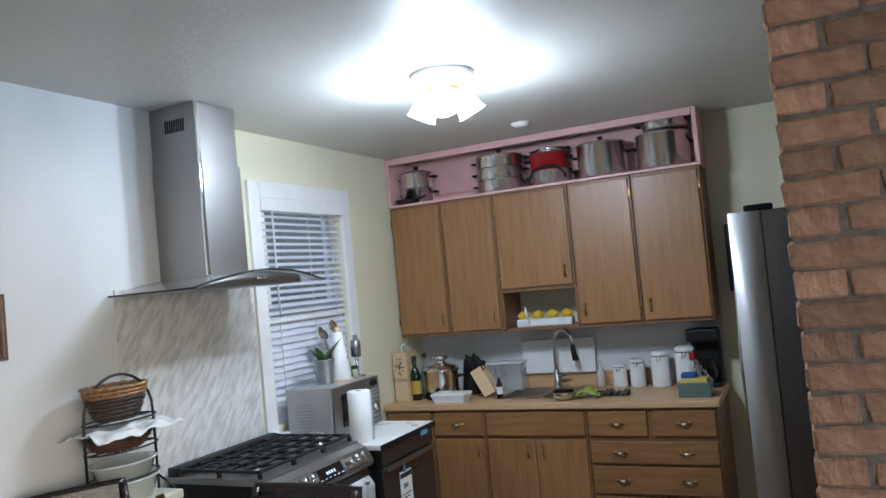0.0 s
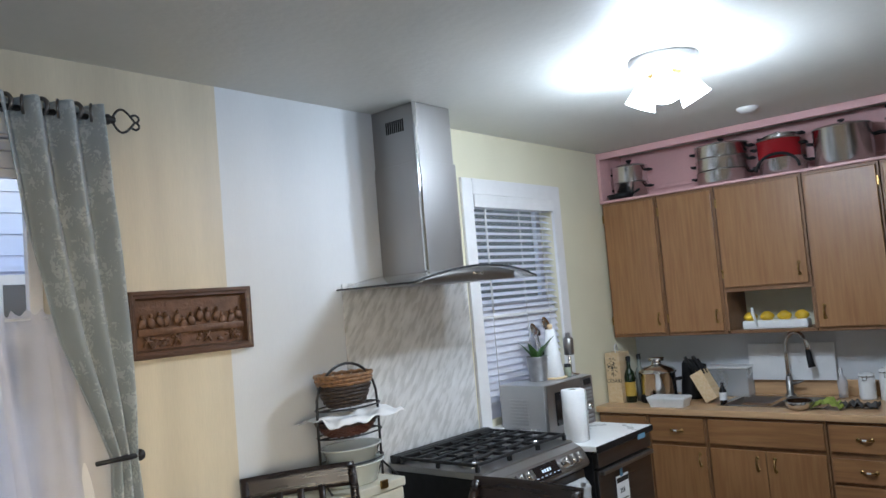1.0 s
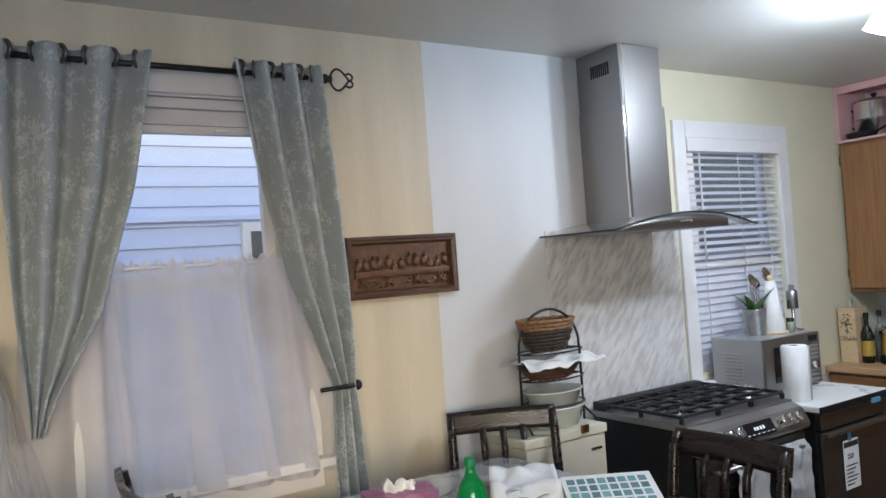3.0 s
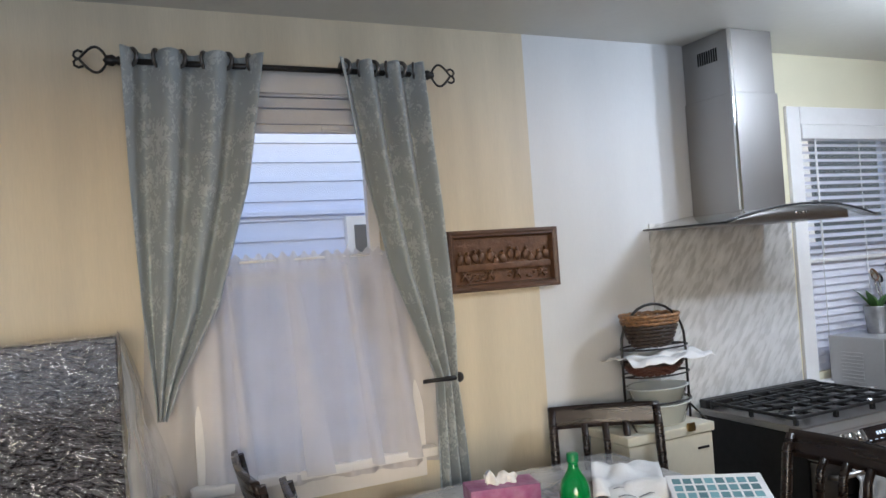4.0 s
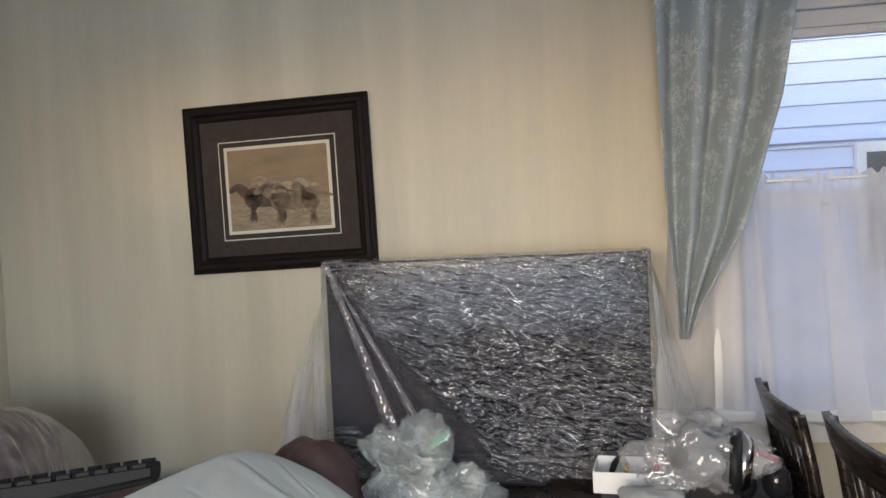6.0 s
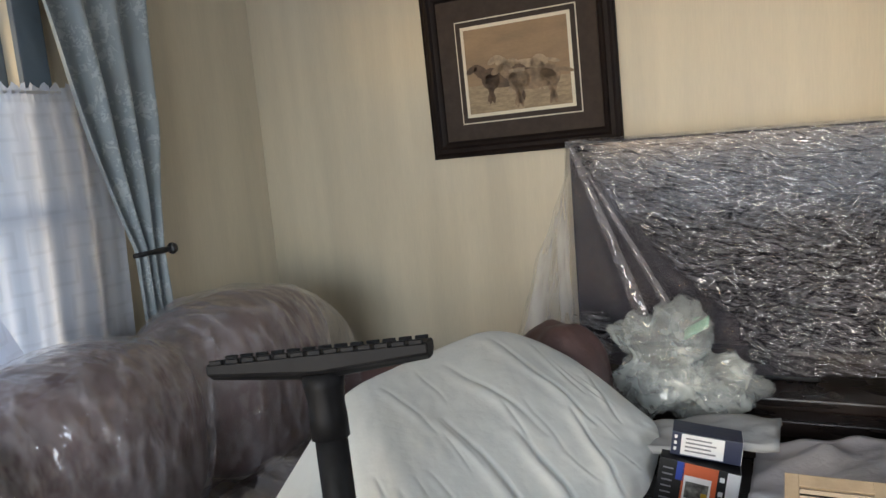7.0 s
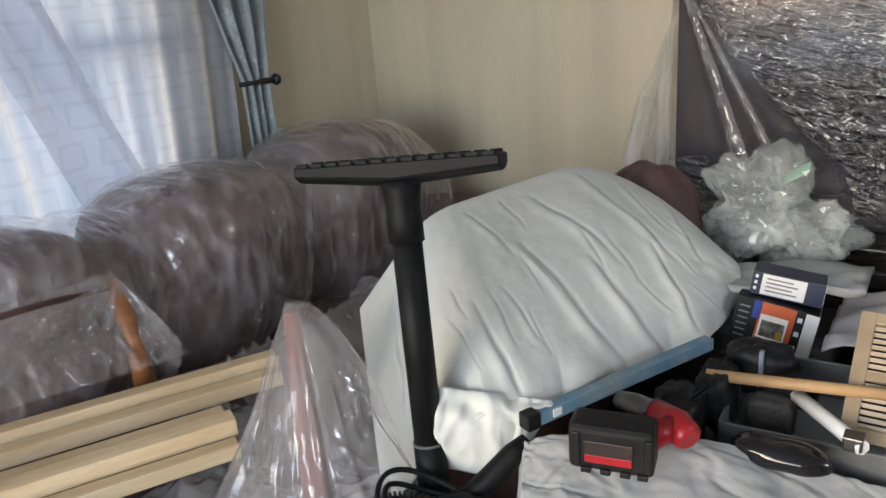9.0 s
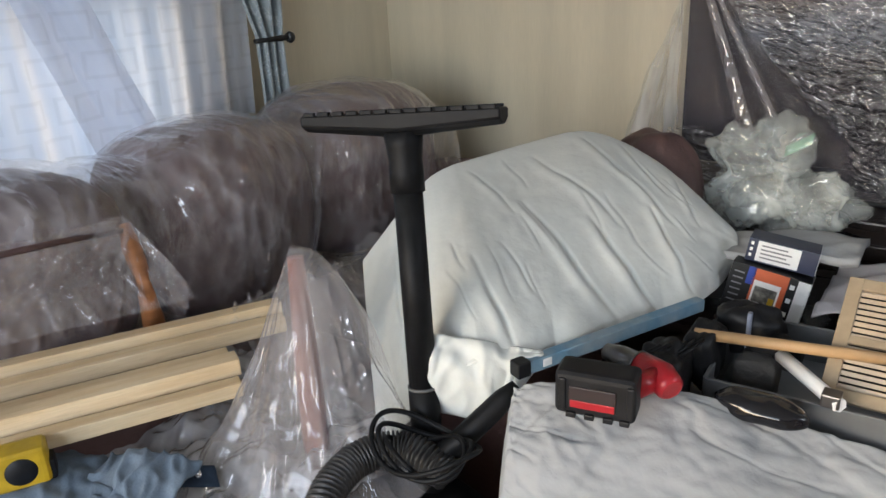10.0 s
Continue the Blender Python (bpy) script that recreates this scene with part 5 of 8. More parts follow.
sd = thing("soap_bottle", "clear plastic soap bottle by the faucet", "bottle", (5.42, -1.42, 0.914))
part("bottle", lathe(bm_new(), [(0, 0), (0.028, 0), (0.03, 0.1), (0.01, 0.14), (0.008, 0.18), (0, 0.18)], 16), film("soap_plastic", (0.8, 0.8, 0.82), 0.5, 0.1, 5, 0.05), sd)
bt = thing("glass_bottle", "small bottle with white label by the sink", "bottle", (5.10, -0.79, 0.912))
part("bottle", lathe(bm_new(), [(0, 0), (0.022, 0), (0.023, 0.08), (0.01, 0.11), (0.01, 0.13), (0, 0.13)], 16), M["screen"], bt)
part("label_band", lathe(bm_new(), [(0.0235, 0.02), (0.0238, 0.07)], 16), M["paper"], bt)
eb = thing("lemon_rack", "white rack with a row of yellow lemons", "fruit rack", (5.28, -1.11, 1.366))
part("rack", bx(-0.04, -0.20, 0, 0.05, 0.20, 0.055, 0.012), M["white"], eb)
for i in range(4):
    part("lemon", lathe(bm_new(), [(0, -0.045), (0.012, -0.04), (0.032, -0.015), (0.033, 0.012), (0.014, 0.038), (0, 0.045)], 16, Matrix.Translation((0, -0.16 + 0.105 * i, 0.078)) @ pose(0, 0, 0, 90, 20 * (i % 2), 10 * i)), mat("lemon_skin", (0.75, 0.48, 0.02), 0.5, bump=0.2, bscale=150), eb)
part("spatula", tube(bm_new(), [(-0.05, 0.10, 0.02), (-0.06, 0.12, 0.11), (-0.06, 0.12, 0.14)], [0.006, 0.012, 0.006], 8), M["white"], eb)
wn_ = thing("wall_organizer", "black wall mounted organizer beside the cabinets", "organizer", (5.52, -2.42, 1.5))
part("box", bx(-0.10, -0.13, 0, 0.008, 0.10, 0.44, 0.012), M["black"], wn_)
part("door", bx(-0.112, -0.12, 0.02, -0.101, 0.09, 0.42, 0.006), M["black"], wn_)
part("knob", lathe(bm_new(), [(0, 0.014), (0.01, 0.012), (0.012, 0)], 12, Matrix.Translation((-0.113, 0.05, 0.24)) @ pose(0, 0, 0, 0, -90, 0)), M["chrome"], wn_)
tb_ = thing("trash_bin", "grey trash bin with white liner bag", "trash bin", (4.7, -2.62, 0))
part("bin", lathe(bm_new(), [(0, 0.002), (0.14, 0.002), (0.17, 0.6), (0.175, 0.62), (0.16, 0.62)], 24), mat("grey_bin_plastic", (0.35, 0.35, 0.36), 0.5), tb_)
part("liner", lathe(bm_new(), [(0.178, 0.52), (0.182, 0.63), (0.16, 0.66), (0.10, 0.68), (0.05, 0.72), (0, 0.70)], 24), M["filmcone"], tb_)
cdd = thing("snack_canister", "red and clear snack tub on the floor stand", "tub", (4.42, -0.28, 0.0))
part("tub", lathe(bm_new(), [(0, 0.002), (0.1, 0.002), (0.1, 0.62), (0.09, 0.64)], 22), M["filmcone"], cdd)
part("lid", lathe(bm_new(), [(0.105, 0.62), (0.105, 0.68), (0, 0.685)], 22), red, cdd)

# ---- ceiling light ----
cl = thing("ceiling_light", "ceiling light with three frosted glass shades", "ceiling light", (3.37, -1.36, CEIL))
part("canopy_plate", lathe(bm_new(), [(0, -0.001), (0.15, -0.001), (0.15, -0.015), (0.12, -0.03), (0.03, -0.05), (0.03, -0.07), (0, -0.08)], 28), M["white"], cl)
for i in range(3):
    a = radians(200 + 120 * i)
    m = Matrix.Translation((0.075 * math.cos(a), 0.075 * math.sin(a), -0.07)) @ pose(0, 0, math.degrees(a) * 0, 0, 0, math.degrees(a)) @ pose(0, 0, 0, 0, 150, 0)
    ar = part("arm", tube(bm_new(), [(0.02 * math.cos(a), 0.02 * math.sin(a), -0.055), (0.07 * math.cos(a), 0.07 * math.sin(a), -0.06), (0.075 * math.cos(a), 0.075 * math.sin(a), -0.07)], 0.012, 8), M["brass"], cl)
    sh = part("shade", lathe(bm_new(), [(0.025, 0.0), (0.035, 0.01), (0.05, 0.06), (0.065, 0.12), (0.07, 0.13)], 24, m), M["shade"], cl)
    lamp("kitchen_bulb", "POINT", Matrix.Translation((3.37 + 0.17 * math.cos(a), -1.36 + 0.17 * math.sin(a), CEIL - 0.18)), BULB, (0.93, 0.97, 1.0), radius=0.05)
sd_ = thing("smoke_detector", "small round white ceiling detector", "detector", (4.75, -1.25, CEIL))
part("dome", lathe(bm_new(), [(0, -0.03), (0.04, -0.028), (0.06, -0.01), (0.062, -0.001)], 24), M["white"], sd_)

# ---- fridge ----
FRIDGE = mat("satin_steel", (0.60, 0.60, 0.62), 0.45, metal=0.35, var=0.06, scale=3, stretch=(5, 5, 0.4), bump=0.02, dist=0.001)
fg = thing("refrigerator", "stainless steel refrigerator with dark grey sides", "refrigerator", (3.75, -3.0, 0))
part("cabinet", bx(3.36, -3.35, 0.02, 4.22, -2.635, 1.90, 0.006), M["darksteel"], fg, world=True)
for xa, xb in ((3.36, 3.785), (3.795, 4.22)):
    bm = sheet(lambda u, v: Vector((xa + (xb - xa) * u, -2.535 + 0.02 * (1 - math.sin(math.pi * (0.5 + (u - 0.5) * 0.96))) , 0.72 + 1.18 * v)), 10, 2)
    r = bmesh.ops.extrude_face_region(bm, geom=bm.faces[:])
    for vv in [g for g in r["geom"] if isinstance(g, bmesh.types.BMVert)]:
        vv.co.y = -2.632
    d = part("door", bm, FRIDGE, fg, world=True)
    hx = xb - 0.06 if xa < 3.5 else xa + 0.06
    part("handle", tube(bm_new(), [(hx, -2.53, 0.82), (hx, -2.495, 0.90), (hx, -2.485, 1.25), (hx, -2.495, 1.62), (hx, -2.53, 1.72)], 0.012, 10), M["chrome"], d, world=True)
part("freezer_drawer", bx(3.36, -2.632, 0.04, 4.22, -2.54, 0.71, 0.012), FRIDGE, fg, world=True)
part("hinge_cover", bx(3.37, -2.68, 1.90, 3.44, -2.575, 1.925, 0.008), M["black"], fg, world=True)
ftb = thing("storage_box", "flat dark box lying on top of the refrigerator", "box", (3.6, -2.85, 1.901))
part("carton", bx(-0.18, -0.2, 0, 0.18, 0.12, 0.045, 0.004), M["black"], ftb)
part("lid", bx(-0.182, -0.202, 0.046, 0.182, 0.122, 0.06, 0.003), M["white"], ftb)

# ---- pictures ----
def mitred(w, hgt, profile):
    """A picture frame with mitred corners round the middle; profile rows of inset and depth."""
    bm = bm_new()
    rings = [[bm.verts.new((sx * (w - i), -d, sz * (hgt - i))) for sx, sz in ((-1, -1), (1, -1), (1, 1), (-1, 1))] for i, d in profile]
    for a, b in zip(rings, rings[1:]):
        for k in range(4):
            bm.faces.new((a[k], a[(k + 1) % 4], b[(k + 1) % 4], b[k]))
    return bm


rp = thing("relief_picture", "carved bronze coloured relief of a long table scene", "wall plaque", (1.843, -0.001, 1.6))
PW, PH = 0.262, 0.252
bm = mitred(PW, PH / 2, [(0, 0), (0, 0.03), (0.003, 0.034), (0.012, 0.034), (0.018, 0.030), (0.026, 0.030), (0.033, 0.012), (0.033, 0)])
bmesh.ops.translate(bm, vec=(0, 0, PH / 2), verts=bm.verts[:])
part("frame", bm, mat("brown_frame_wood", (0.11, 0.055, 0.028), 0.35, var=0.25, scale=8, stretch=(1, 1, 6)), rp)
part("back_plate", bx(-PW + 0.034, -0.008, 0.03, PW - 0.034, -0.001, PH - 0.03), M["bronze"], rp)
bm = bm_new()
box(bm, -0.225, -0.022, 0.085, 0.225, -0.006, 0.112, 0.003)
random.seed(11)
for i in range(13):
    x = -0.205 + 0.034 * i + random.uniform(-0.006, 0.006)
    hgt = 0.135 + random.uniform(-0.008, 0.02) + (0.008 if 5 < i < 9 else 0)
    bmesh.ops.create_icosphere(bm, subdivisions=2, radius=1, matrix=Matrix.Translation((x, -0.013, hgt - 0.012)) @ pose(0, 0, 0, 0, random.uniform(-30, 30)) @ Matrix.Diagonal((0.016, 0.008, 0.024, 1)))
    bmesh.ops.create_icosphere(bm, subdivisions=2, radius=1, matrix=Matrix.Translation((x + random.uniform(-0.006, 0.006), -0.014, hgt + 0.014)) @ Matrix.Diagonal((0.008, 0.008, 0.010, 1)))
for x in (-0.19, -0.07, 0.06, 0.18):
    tube(bm, [(x - 0.016, -0.014, 0.045), (x + 0.012, -0.014, 0.086)], 0.005, 6)
    tube(bm, [(x + 0.016, -0.014, 0.045), (x - 0.012, -0.014, 0.086)], 0.005, 6)
for i in range(30):
    x = random.uniform(-0.21, 0.21)
    bmesh.ops.create_icosphere(bm, subdivisions=1, radius=1, matrix=Matrix.Translation((x, -0.009, random.uniform(0.04, 0.078))) @ Matrix.Diagonal((0.012, 0.005, 0.007, 1)))
part("relief", bm, M["bronze"], rp, smooth=True)

hp = thing("framed_horse_print", "sepia horse print in a wide black brown frame", "framed picture", m=Matrix.Translation((-0.948, -0.001, 1.865)) @ pose(0, 0, 0, 0, -1.2, 0))
FW, FH, FT = 0.357, 0.313, 0.062
bm = mitred(FW, FH, [(0, 0), (0, 0.018), (0.004, 0.024), (0.012, 0.026), (0.02, 0.031), (0.034, 0.032), (0.042, 0.024), (0.05, 0.022), (0.058, 0.018), (FT, 0.010), (FT, 0)])
part("frame", bm, M["frame"], hp)
part("mat_board", bx(-FW + FT - 0.005, -0.012, -FH + FT - 0.005, FW - FT + 0.005, -0.003, FH - FT + 0.005), M["mat_board"], hp)
IX, IZ0, IZ1 = 0.205, -0.172, 0.152
part("outer_line", bx(-IX - 0.022, -0.0135, IZ0 - 0.022, IX + 0.022, -0.0115, IZ1 + 0.022), M["cream_board"], hp)
part("inner_mat", bx(-IX - 0.018, -0.0145, IZ0 - 0.018, IX + 0.018, -0.0125, IZ1 + 0.018), M["mat_board"], hp)
part("cream_mat", bx(-IX, -0.0155, IZ0, IX, -0.0135, IZ1), M["cream_board"], hp)
pr_ = part("print", bx(-IX + 0.012, -0.0165, IZ0 + 0.012, IX - 0.012, -0.0148, IZ1 - 0.012), M["sepia"], hp, "sepia print of running horses")
part("field", bx(-IX + 0.013, -0.0170, IZ0 + 0.013, IX - 0.013, -0.0163, -0.06), mat("pale_dry_grass", (0.40, 0.30, 0.18), 0.7, var=0.2, scale=30, stretch=(1, 1, 3)), hp)


def horse(parent, ox, oz, s, material, flip=1, depth=-0.0175):
    """A flat running horse of overlapping rounded shapes, as printed."""
    bm = bm_new()

    def blob(x, z, rx, rz, rot):
        r = bmesh.ops.create_circle(bm, segments=20, radius=1, cap_ends=True)
        bmesh.ops.transform(bm, matrix=Matrix.Translation((ox + flip * x * s, depth, oz + z * s)) @ pose(0, 0, 0, 0, flip * rot, 0) @ Matrix.Diagonal((rx * s, 1, rz * s, 1)) @ pose(0, 0, 0, 90), verts=r["verts"])

    blob(0, 0, 0.5, 0.21, 0)
    blob(-0.32, 0.02, 0.24, 0.25, 0)
    blob(0.36, 0.03, 0.22, 0.25, 0)
    blob(-0.56, 0.2, 0.26, 0.13, 40)
    blob(-0.78, 0.28, 0.17, 0.075, -30)
    for x, a in ((-0.42, 25), (-0.28, -20), (0.34, 20), (0.46, -25)):
        blob(x + a * 0.003, -0.3, 0.055, 0.22, a)
        blob(x + a * 0.004, -0.45, 0.03, 0.11, -a)
    blob(0.68, 0.1, 0.2, 0.045, 15)
    return part("horse", bm, material, parent)


dk = mat("sepia_dark_ink", (0.15, 0.095, 0.055), 0.7, var=0.3, scale=30)
lt = mat("sepia_tan_ink", (0.34, 0.235, 0.14), 0.7, var=0.3, scale=30)
pale = mat("sepia_pale_ink", (0.45, 0.34, 0.22), 0.7, var=0.3, scale=30)
horse(hp, 0.03, -0.02, 0.15, pale, depth=-0.0174)
horse(hp, -0.05, -0.045, 0.155, dk, depth=-0.0177)
horse(hp, 0.06, -0.06, 0.17, lt, depth=-0.0180)
part("mane", bx(-0.03, -0.0184, -0.03, 0.03, -0.0182, -0.018), pale, hp)

# ---- dining table, chairs ----
TZ = 0.90
dt = thing("dining_table", "counter height dining table under a clear plastic cover", "table", (1.62, -0.68, 0))


def slab(bm, x0, y0, x1, y1, z0, z1, r, n=8):
    pts = []
    for cx, cy, a0 in ((x1 - r, y1 - r, 0), (x0 + r, y1 - r, 90), (x0 + r, y0 + r, 180), (x1 - r, y0 + r, 270)):
        for k in range(n + 1):
            a = radians(a0 + 90 * k / n)
            pts.append((cx + r * math.cos(a), cy + r * math.sin(a)))
    lo, hi = [bm.verts.new((*p, z0)) for p in pts], [bm.verts.new((*p, z1)) for p in pts]
    bm.faces.new(lo[::-1])
    bm.faces.new(hi)
    for i in range(len(pts)):
        j = (i + 1) % len(pts)
        bm.faces.new((lo[i], lo[j], hi[j], hi[i]))
    return bm


part("tabletop", slab(bm_new(), 1.08, -1.22, 2.16, -0.23, TZ - 0.035, TZ, 0.22), mat("grey_washed_table", (0.42, 0.41, 0.40), 0.5, var=0.2, scale=6, stretch=(1, 6, 1)), dt, world=True)
part("apron", slab(bm_new(), 1.18, -1.12, 2.06, -0.33, TZ - 0.12, TZ - 0.036, 0.12), M["chair"], dt, world=True)
for x in (1.24, 2.0):
    for y in (-1.05, -0.40):
        part("leg", bx(x - 0.04, y - 0.04, 0, x + 0.04, y + 0.04, TZ - 0.1, 0.005), M["chair"], dt, world=True)
tc = thing("table_cover", "clear plastic cover with pale squares on the table", "table cover", (1.62, -0.68, TZ))
part("sheet", sheet(lambda u, v: Vector((1.07 + 1.1 * u, -1.23 + 1.01 * v, TZ + 0.006 + 0.006 * nz(u * 6, v * 6))), 50, 50), film("table_film", (0.75, 0.75, 0.76), 0.45, 0.12, 14, 0.4), tc, world=True)


def chair(at, rz, label, H=1.095):
    """A counter height chair; its back stands at the origin and it faces +y."""
    c = thing("dining_chair", label, "chair", at, rz, group="dark dining chairs")
    W = 0.215
    for s in (-1, 1):
        part("back_post", tube(bm_new(), [(s * W, 0.05, 0.0), (s * W, 0.02, 0.55), (s * W, 0.0, 0.75), (s * W, -0.035, 1.0), (s * W, -0.06, H - 0.01)], [0.02, 0.02, 0.02, 0.018, 0.016], 6), M["chair"], c)
        part("leg", bx(s * W - 0.019, 0.40, 0, s * W + 0.019, 0.44, 0.60, 0.003), M["chair"], c)
        part("side_stretcher", bx(s * W - 0.01, 0.05, 0.22, s * W + 0.01, 0.42, 0.25, 0.002), M["chair"], c)
    part("top_rail", sheet(lambda u, v: Vector((-W - 0.012 + (2 * W + 0.024) * u, -0.042 - 0.022 * v - 0.02 * math.sin(math.pi * u), H - 0.085 + 0.09 * v)), 16, 4, 0.02), M["chair"], c)
    part("lower_rail", sheet(lambda u, v: Vector((-W + 2 * W * u, -0.002 - 0.02 * math.sin(math.pi * u), 0.80 + 0.035 * v)), 12, 2, 0.018), M["chair"], c)
    for x in (-0.085, 0, 0.085):
        part("slat", tube(bm_new(), [(x, -0.015, 0.82), (x, -0.03, 0.95), (x, -0.055, H - 0.07)], [0.014, 0.014, 0.014], 6), M["chair"], c)
    part("seat", bx(-W - 0.02, 0.0, 0.60, W + 0.02, 0.46, 0.64, 0.012, 3), M["chair"], c)
    part("foot_rail", bx(-W, 0.405, 0.28, W, 0.43, 0.31, 0.003), M["chair"], c)
    return c


chair((2.13, -0.255, 0), 153, "dark espresso wooden dining chair by the wall")
chair((2.40, -1.08, 0), 90, "dark espresso wooden dining chair facing the table", 1.06)
chair((0.745, -0.37, 0), -92, "dark espresso wooden dining chair below the window", 1.145)
chair((0.81, -0.81, 0), -91, "dark espresso wooden dining chair at the table side", 1.145)

gbt = thing("soda_bottle", "green plastic soda bottle with green cap", "bottle", (1.455, -1.0, TZ + 0.012))
grn = mat("green_soda_plastic", (0.02, 0.42, 0.10), 0.12, var=0.08, trans=0.55, bump=0)
part("bottle", lathe(bm_new(), [(0, 0), (0.034, 0), (0.042, 0.01), (0.043, 0.05), (0.041, 0.09), (0.043, 0.13), (0.043, 0.165), (0.034, 0.195), (0.017, 0.222), (0.0135, 0.235), (0.0135, 0.25)], 26), grn, gbt)
part("cap", lathe(bm_new(), [(0.0165, 0.245), (0.0165, 0.266), (0.014, 0.269), (0, 0.269)], 18), mat("green_cap", (0.01, 0.25, 0.08), 0.4), gbt)
part("wrapper", lathe(bm_new(), [(0.0436, 0.05), (0.0442, 0.1), (0.0440, 0.145)], 26), mat("green_wrapper", (0.03, 0.38, 0.1), 0.35, col2=(0.5, 0.55, 0.1), scale=14), gbt)
tsx = thing("tissue_box", "pink purple tissue box with pulled tissue", "tissue box", (1.44, -0.60, TZ + 0.012), rz=-14)
part("box", bx(-0.115, -0.06, 0, 0.115, 0.06, 0.095, 0.004), mat("pink_purple_card", (0.33, 0.08, 0.22), 0.5, var=0.3, scale=25, col2=(0.42, 0.18, 0.32)), tsx)
part("tissue", sheet(lambda u, v: Vector((-0.05 + 0.1 * u + 0.02 * v * nz(u * 3, v * 3), 0.03 * (v - 0.5) + 0.03 * nz(u * 5, v * 2), 0.094 + 0.05 * math.sin(math.pi * v) * (0.6 + 0.5 * nz(u * 4, 1)))), 14, 10), M["paper"], tsx)


def paper(at, w, d, rz, lift, label, material, seed, bars=0, tilt=0):
    p = thing("paper_sheet", label, "paper", m=Matrix.Translation(at) @ pose(0, 0, 0, tilt, 0, rz), group="papers on the table")
    part("sheet", sheet(lambda u, v: Vector(((u - 0.5) * w, (v - 0.5) * d, 0.004 + lift * (abs(nz(u * 2, v * 2, seed)) + 0.5 * (u - 0.5) ** 2 + max(0, v - 0.6) * 0.8))), 14, 14, 0.001), material, p)
    if bars:
        for i in range(bars):
            a = -0.42 + 0.84 * i / max(1, bars - 1)
            part("text_bar", sheet(lambda u, v: Vector(((-0.38 + 0.7 * u) * w, (a + 0.03 * v) * d, 0.0075 + lift * (abs(nz((0.12 + 0.7 * u) * 2, (a + 0.5) * 2, seed)) + 0.5 * (-0.38 + 0.7 * u) ** 2 + max(0, a - 0.1) * 0.8))), 8, 1), mat("grey_print", (0.25, 0.27, 0.3), 0.8), p)
    return p


paper((1.90, -0.66, TZ + 0.02), 0.24, 0.32, -35, 0.08, "curled white paper sheet lying on the table", M["paper"], 2)
paper((1.70, -0.62, TZ + 0.012), 0.28, 0.22, 15, 0.03, "grey printed newspaper sheet on the table", mat("newsprint", (0.42, 0.41, 0.39), 0.9, var=0.3, scale=30), 5, 5)
paper((1.83, -0.88, TZ + 0.014), 0.24, 0.3, -20, 0.05, "white letter with printed lines on the table", M["paper"], 8, 6)
clp = thing("printed_calendar_sheet", "white sheet with rows of teal printed cells", "paper", m=Matrix.Translation((2.03, -0.95, TZ + 0.05)) @ pose(0, 0, 0, 14, 0, -32))
part("sheet", bx(-0.15, -0.1, 0, 0.15, 0.1, 0.003), M["paper"], clp)
teal = mat("teal_print", (0.16, 0.32, 0.36), 0.8, per=0.4)
for i in range(8):
    for j in range(4):
        part("printed_cell", bx(-0.135 + i * 0.034, -0.08 + j * 0.042, 0.003, -0.109 + i * 0.034, -0.05 + j * 0.042, 0.0042), teal, clp)

# ---- beige box and basket rack ----
fb = thing("beige_chest", "small beige enamelled chest beside the stove", "chest", (2.43, -0.17, 0))
bg = mat("beige_enamel", (0.62, 0.59, 0.48), 0.35, var=0.06, scale=6)
part("body", bx(2.20, -0.295, 0.03, 2.645, -0.03, 0.93, 0.008), bg, fb, world=True)
part("lid", bx(2.19, -0.302, 0.932, 2.655, -0.025, 0.972, 0.008), bg, fb, world=True)
part("vent", bx(2.56, -0.299, 0.865, 2.62, -0.294, 0.875), M["black"], fb, world=True)
part("latch", bx(2.50, -0.312, 0.95, 2.54, -0.30, 0.985, 0.003), M["brass"], fb, world=True)
rk = thing("basket_rack", "black wire tiered rack with arched handle", "rack", (2.47, -0.17, 0.972))
bm = bm_new()
arc = [(-0.175, 0, 0.0), (-0.175, 0, 0.30)] + [(-0.175 * math.cos(math.pi * k / 14), 0, 0.34 + 0.175 * math.sin(math.pi * k / 14)) for k in range(1, 14)] + [(0.175, 0, 0.30), (0.175, 0, 0.0)]
tube(bm, arc, 0.006, 8)
for s in (-1, 1):
    tube(bm, [(s * 0.175, 0, 0.06), (s * 0.19, -0.08, 0.0)], 0.005, 6)
part("upright", bm, M["wire"], rk)
for z, r in ((0.33, 0.165), (0.215, 0.165), (0.10, 0.165)):
    bm = bm_new()
    tube(bm, [(r * math.cos(k * math.tau / 28), 0.6 * r * math.sin(k * math.tau / 28), z) for k in range(28)], 0.004, 6, closed=True)
    tube(bm, [(-r, 0, z), (r, 0, z)], 0.004, 6)
    part("ring", bm, M["wire"], rk)


def basket(at, r, hgt, m0, m1, label):
    b = thing("wicker_basket", label, "basket", at, group="wicker baskets on the rack")
    for i in range(9):
        z = hgt * i / 8
        rr = r * (0.62 + 0.38 * (i / 8) ** 0.7)
        pts = [(rr * (1 + 0.02 * (-1) ** k) * math.cos(k * math.tau / 36), 0.75 * rr * (1 + 0.02 * (-1) ** k) * math.sin(k * math.tau / 36), z + 0.002 * (-1) ** (k + i)) for k in range(36)]
        part("woven_ring", tube(bm_new(), pts, hgt / 16 + 0.001, 6, closed=True), m1 if i > 5 else m0, b)
    part("bottom", lathe(bm_new(), [(0, 0), (r * 0.6, 0), (r * 0.6, 0.006), (0, 0.006)], 24, Matrix.Diagonal((1, 0.75, 1, 1))), m0, b)
    return b


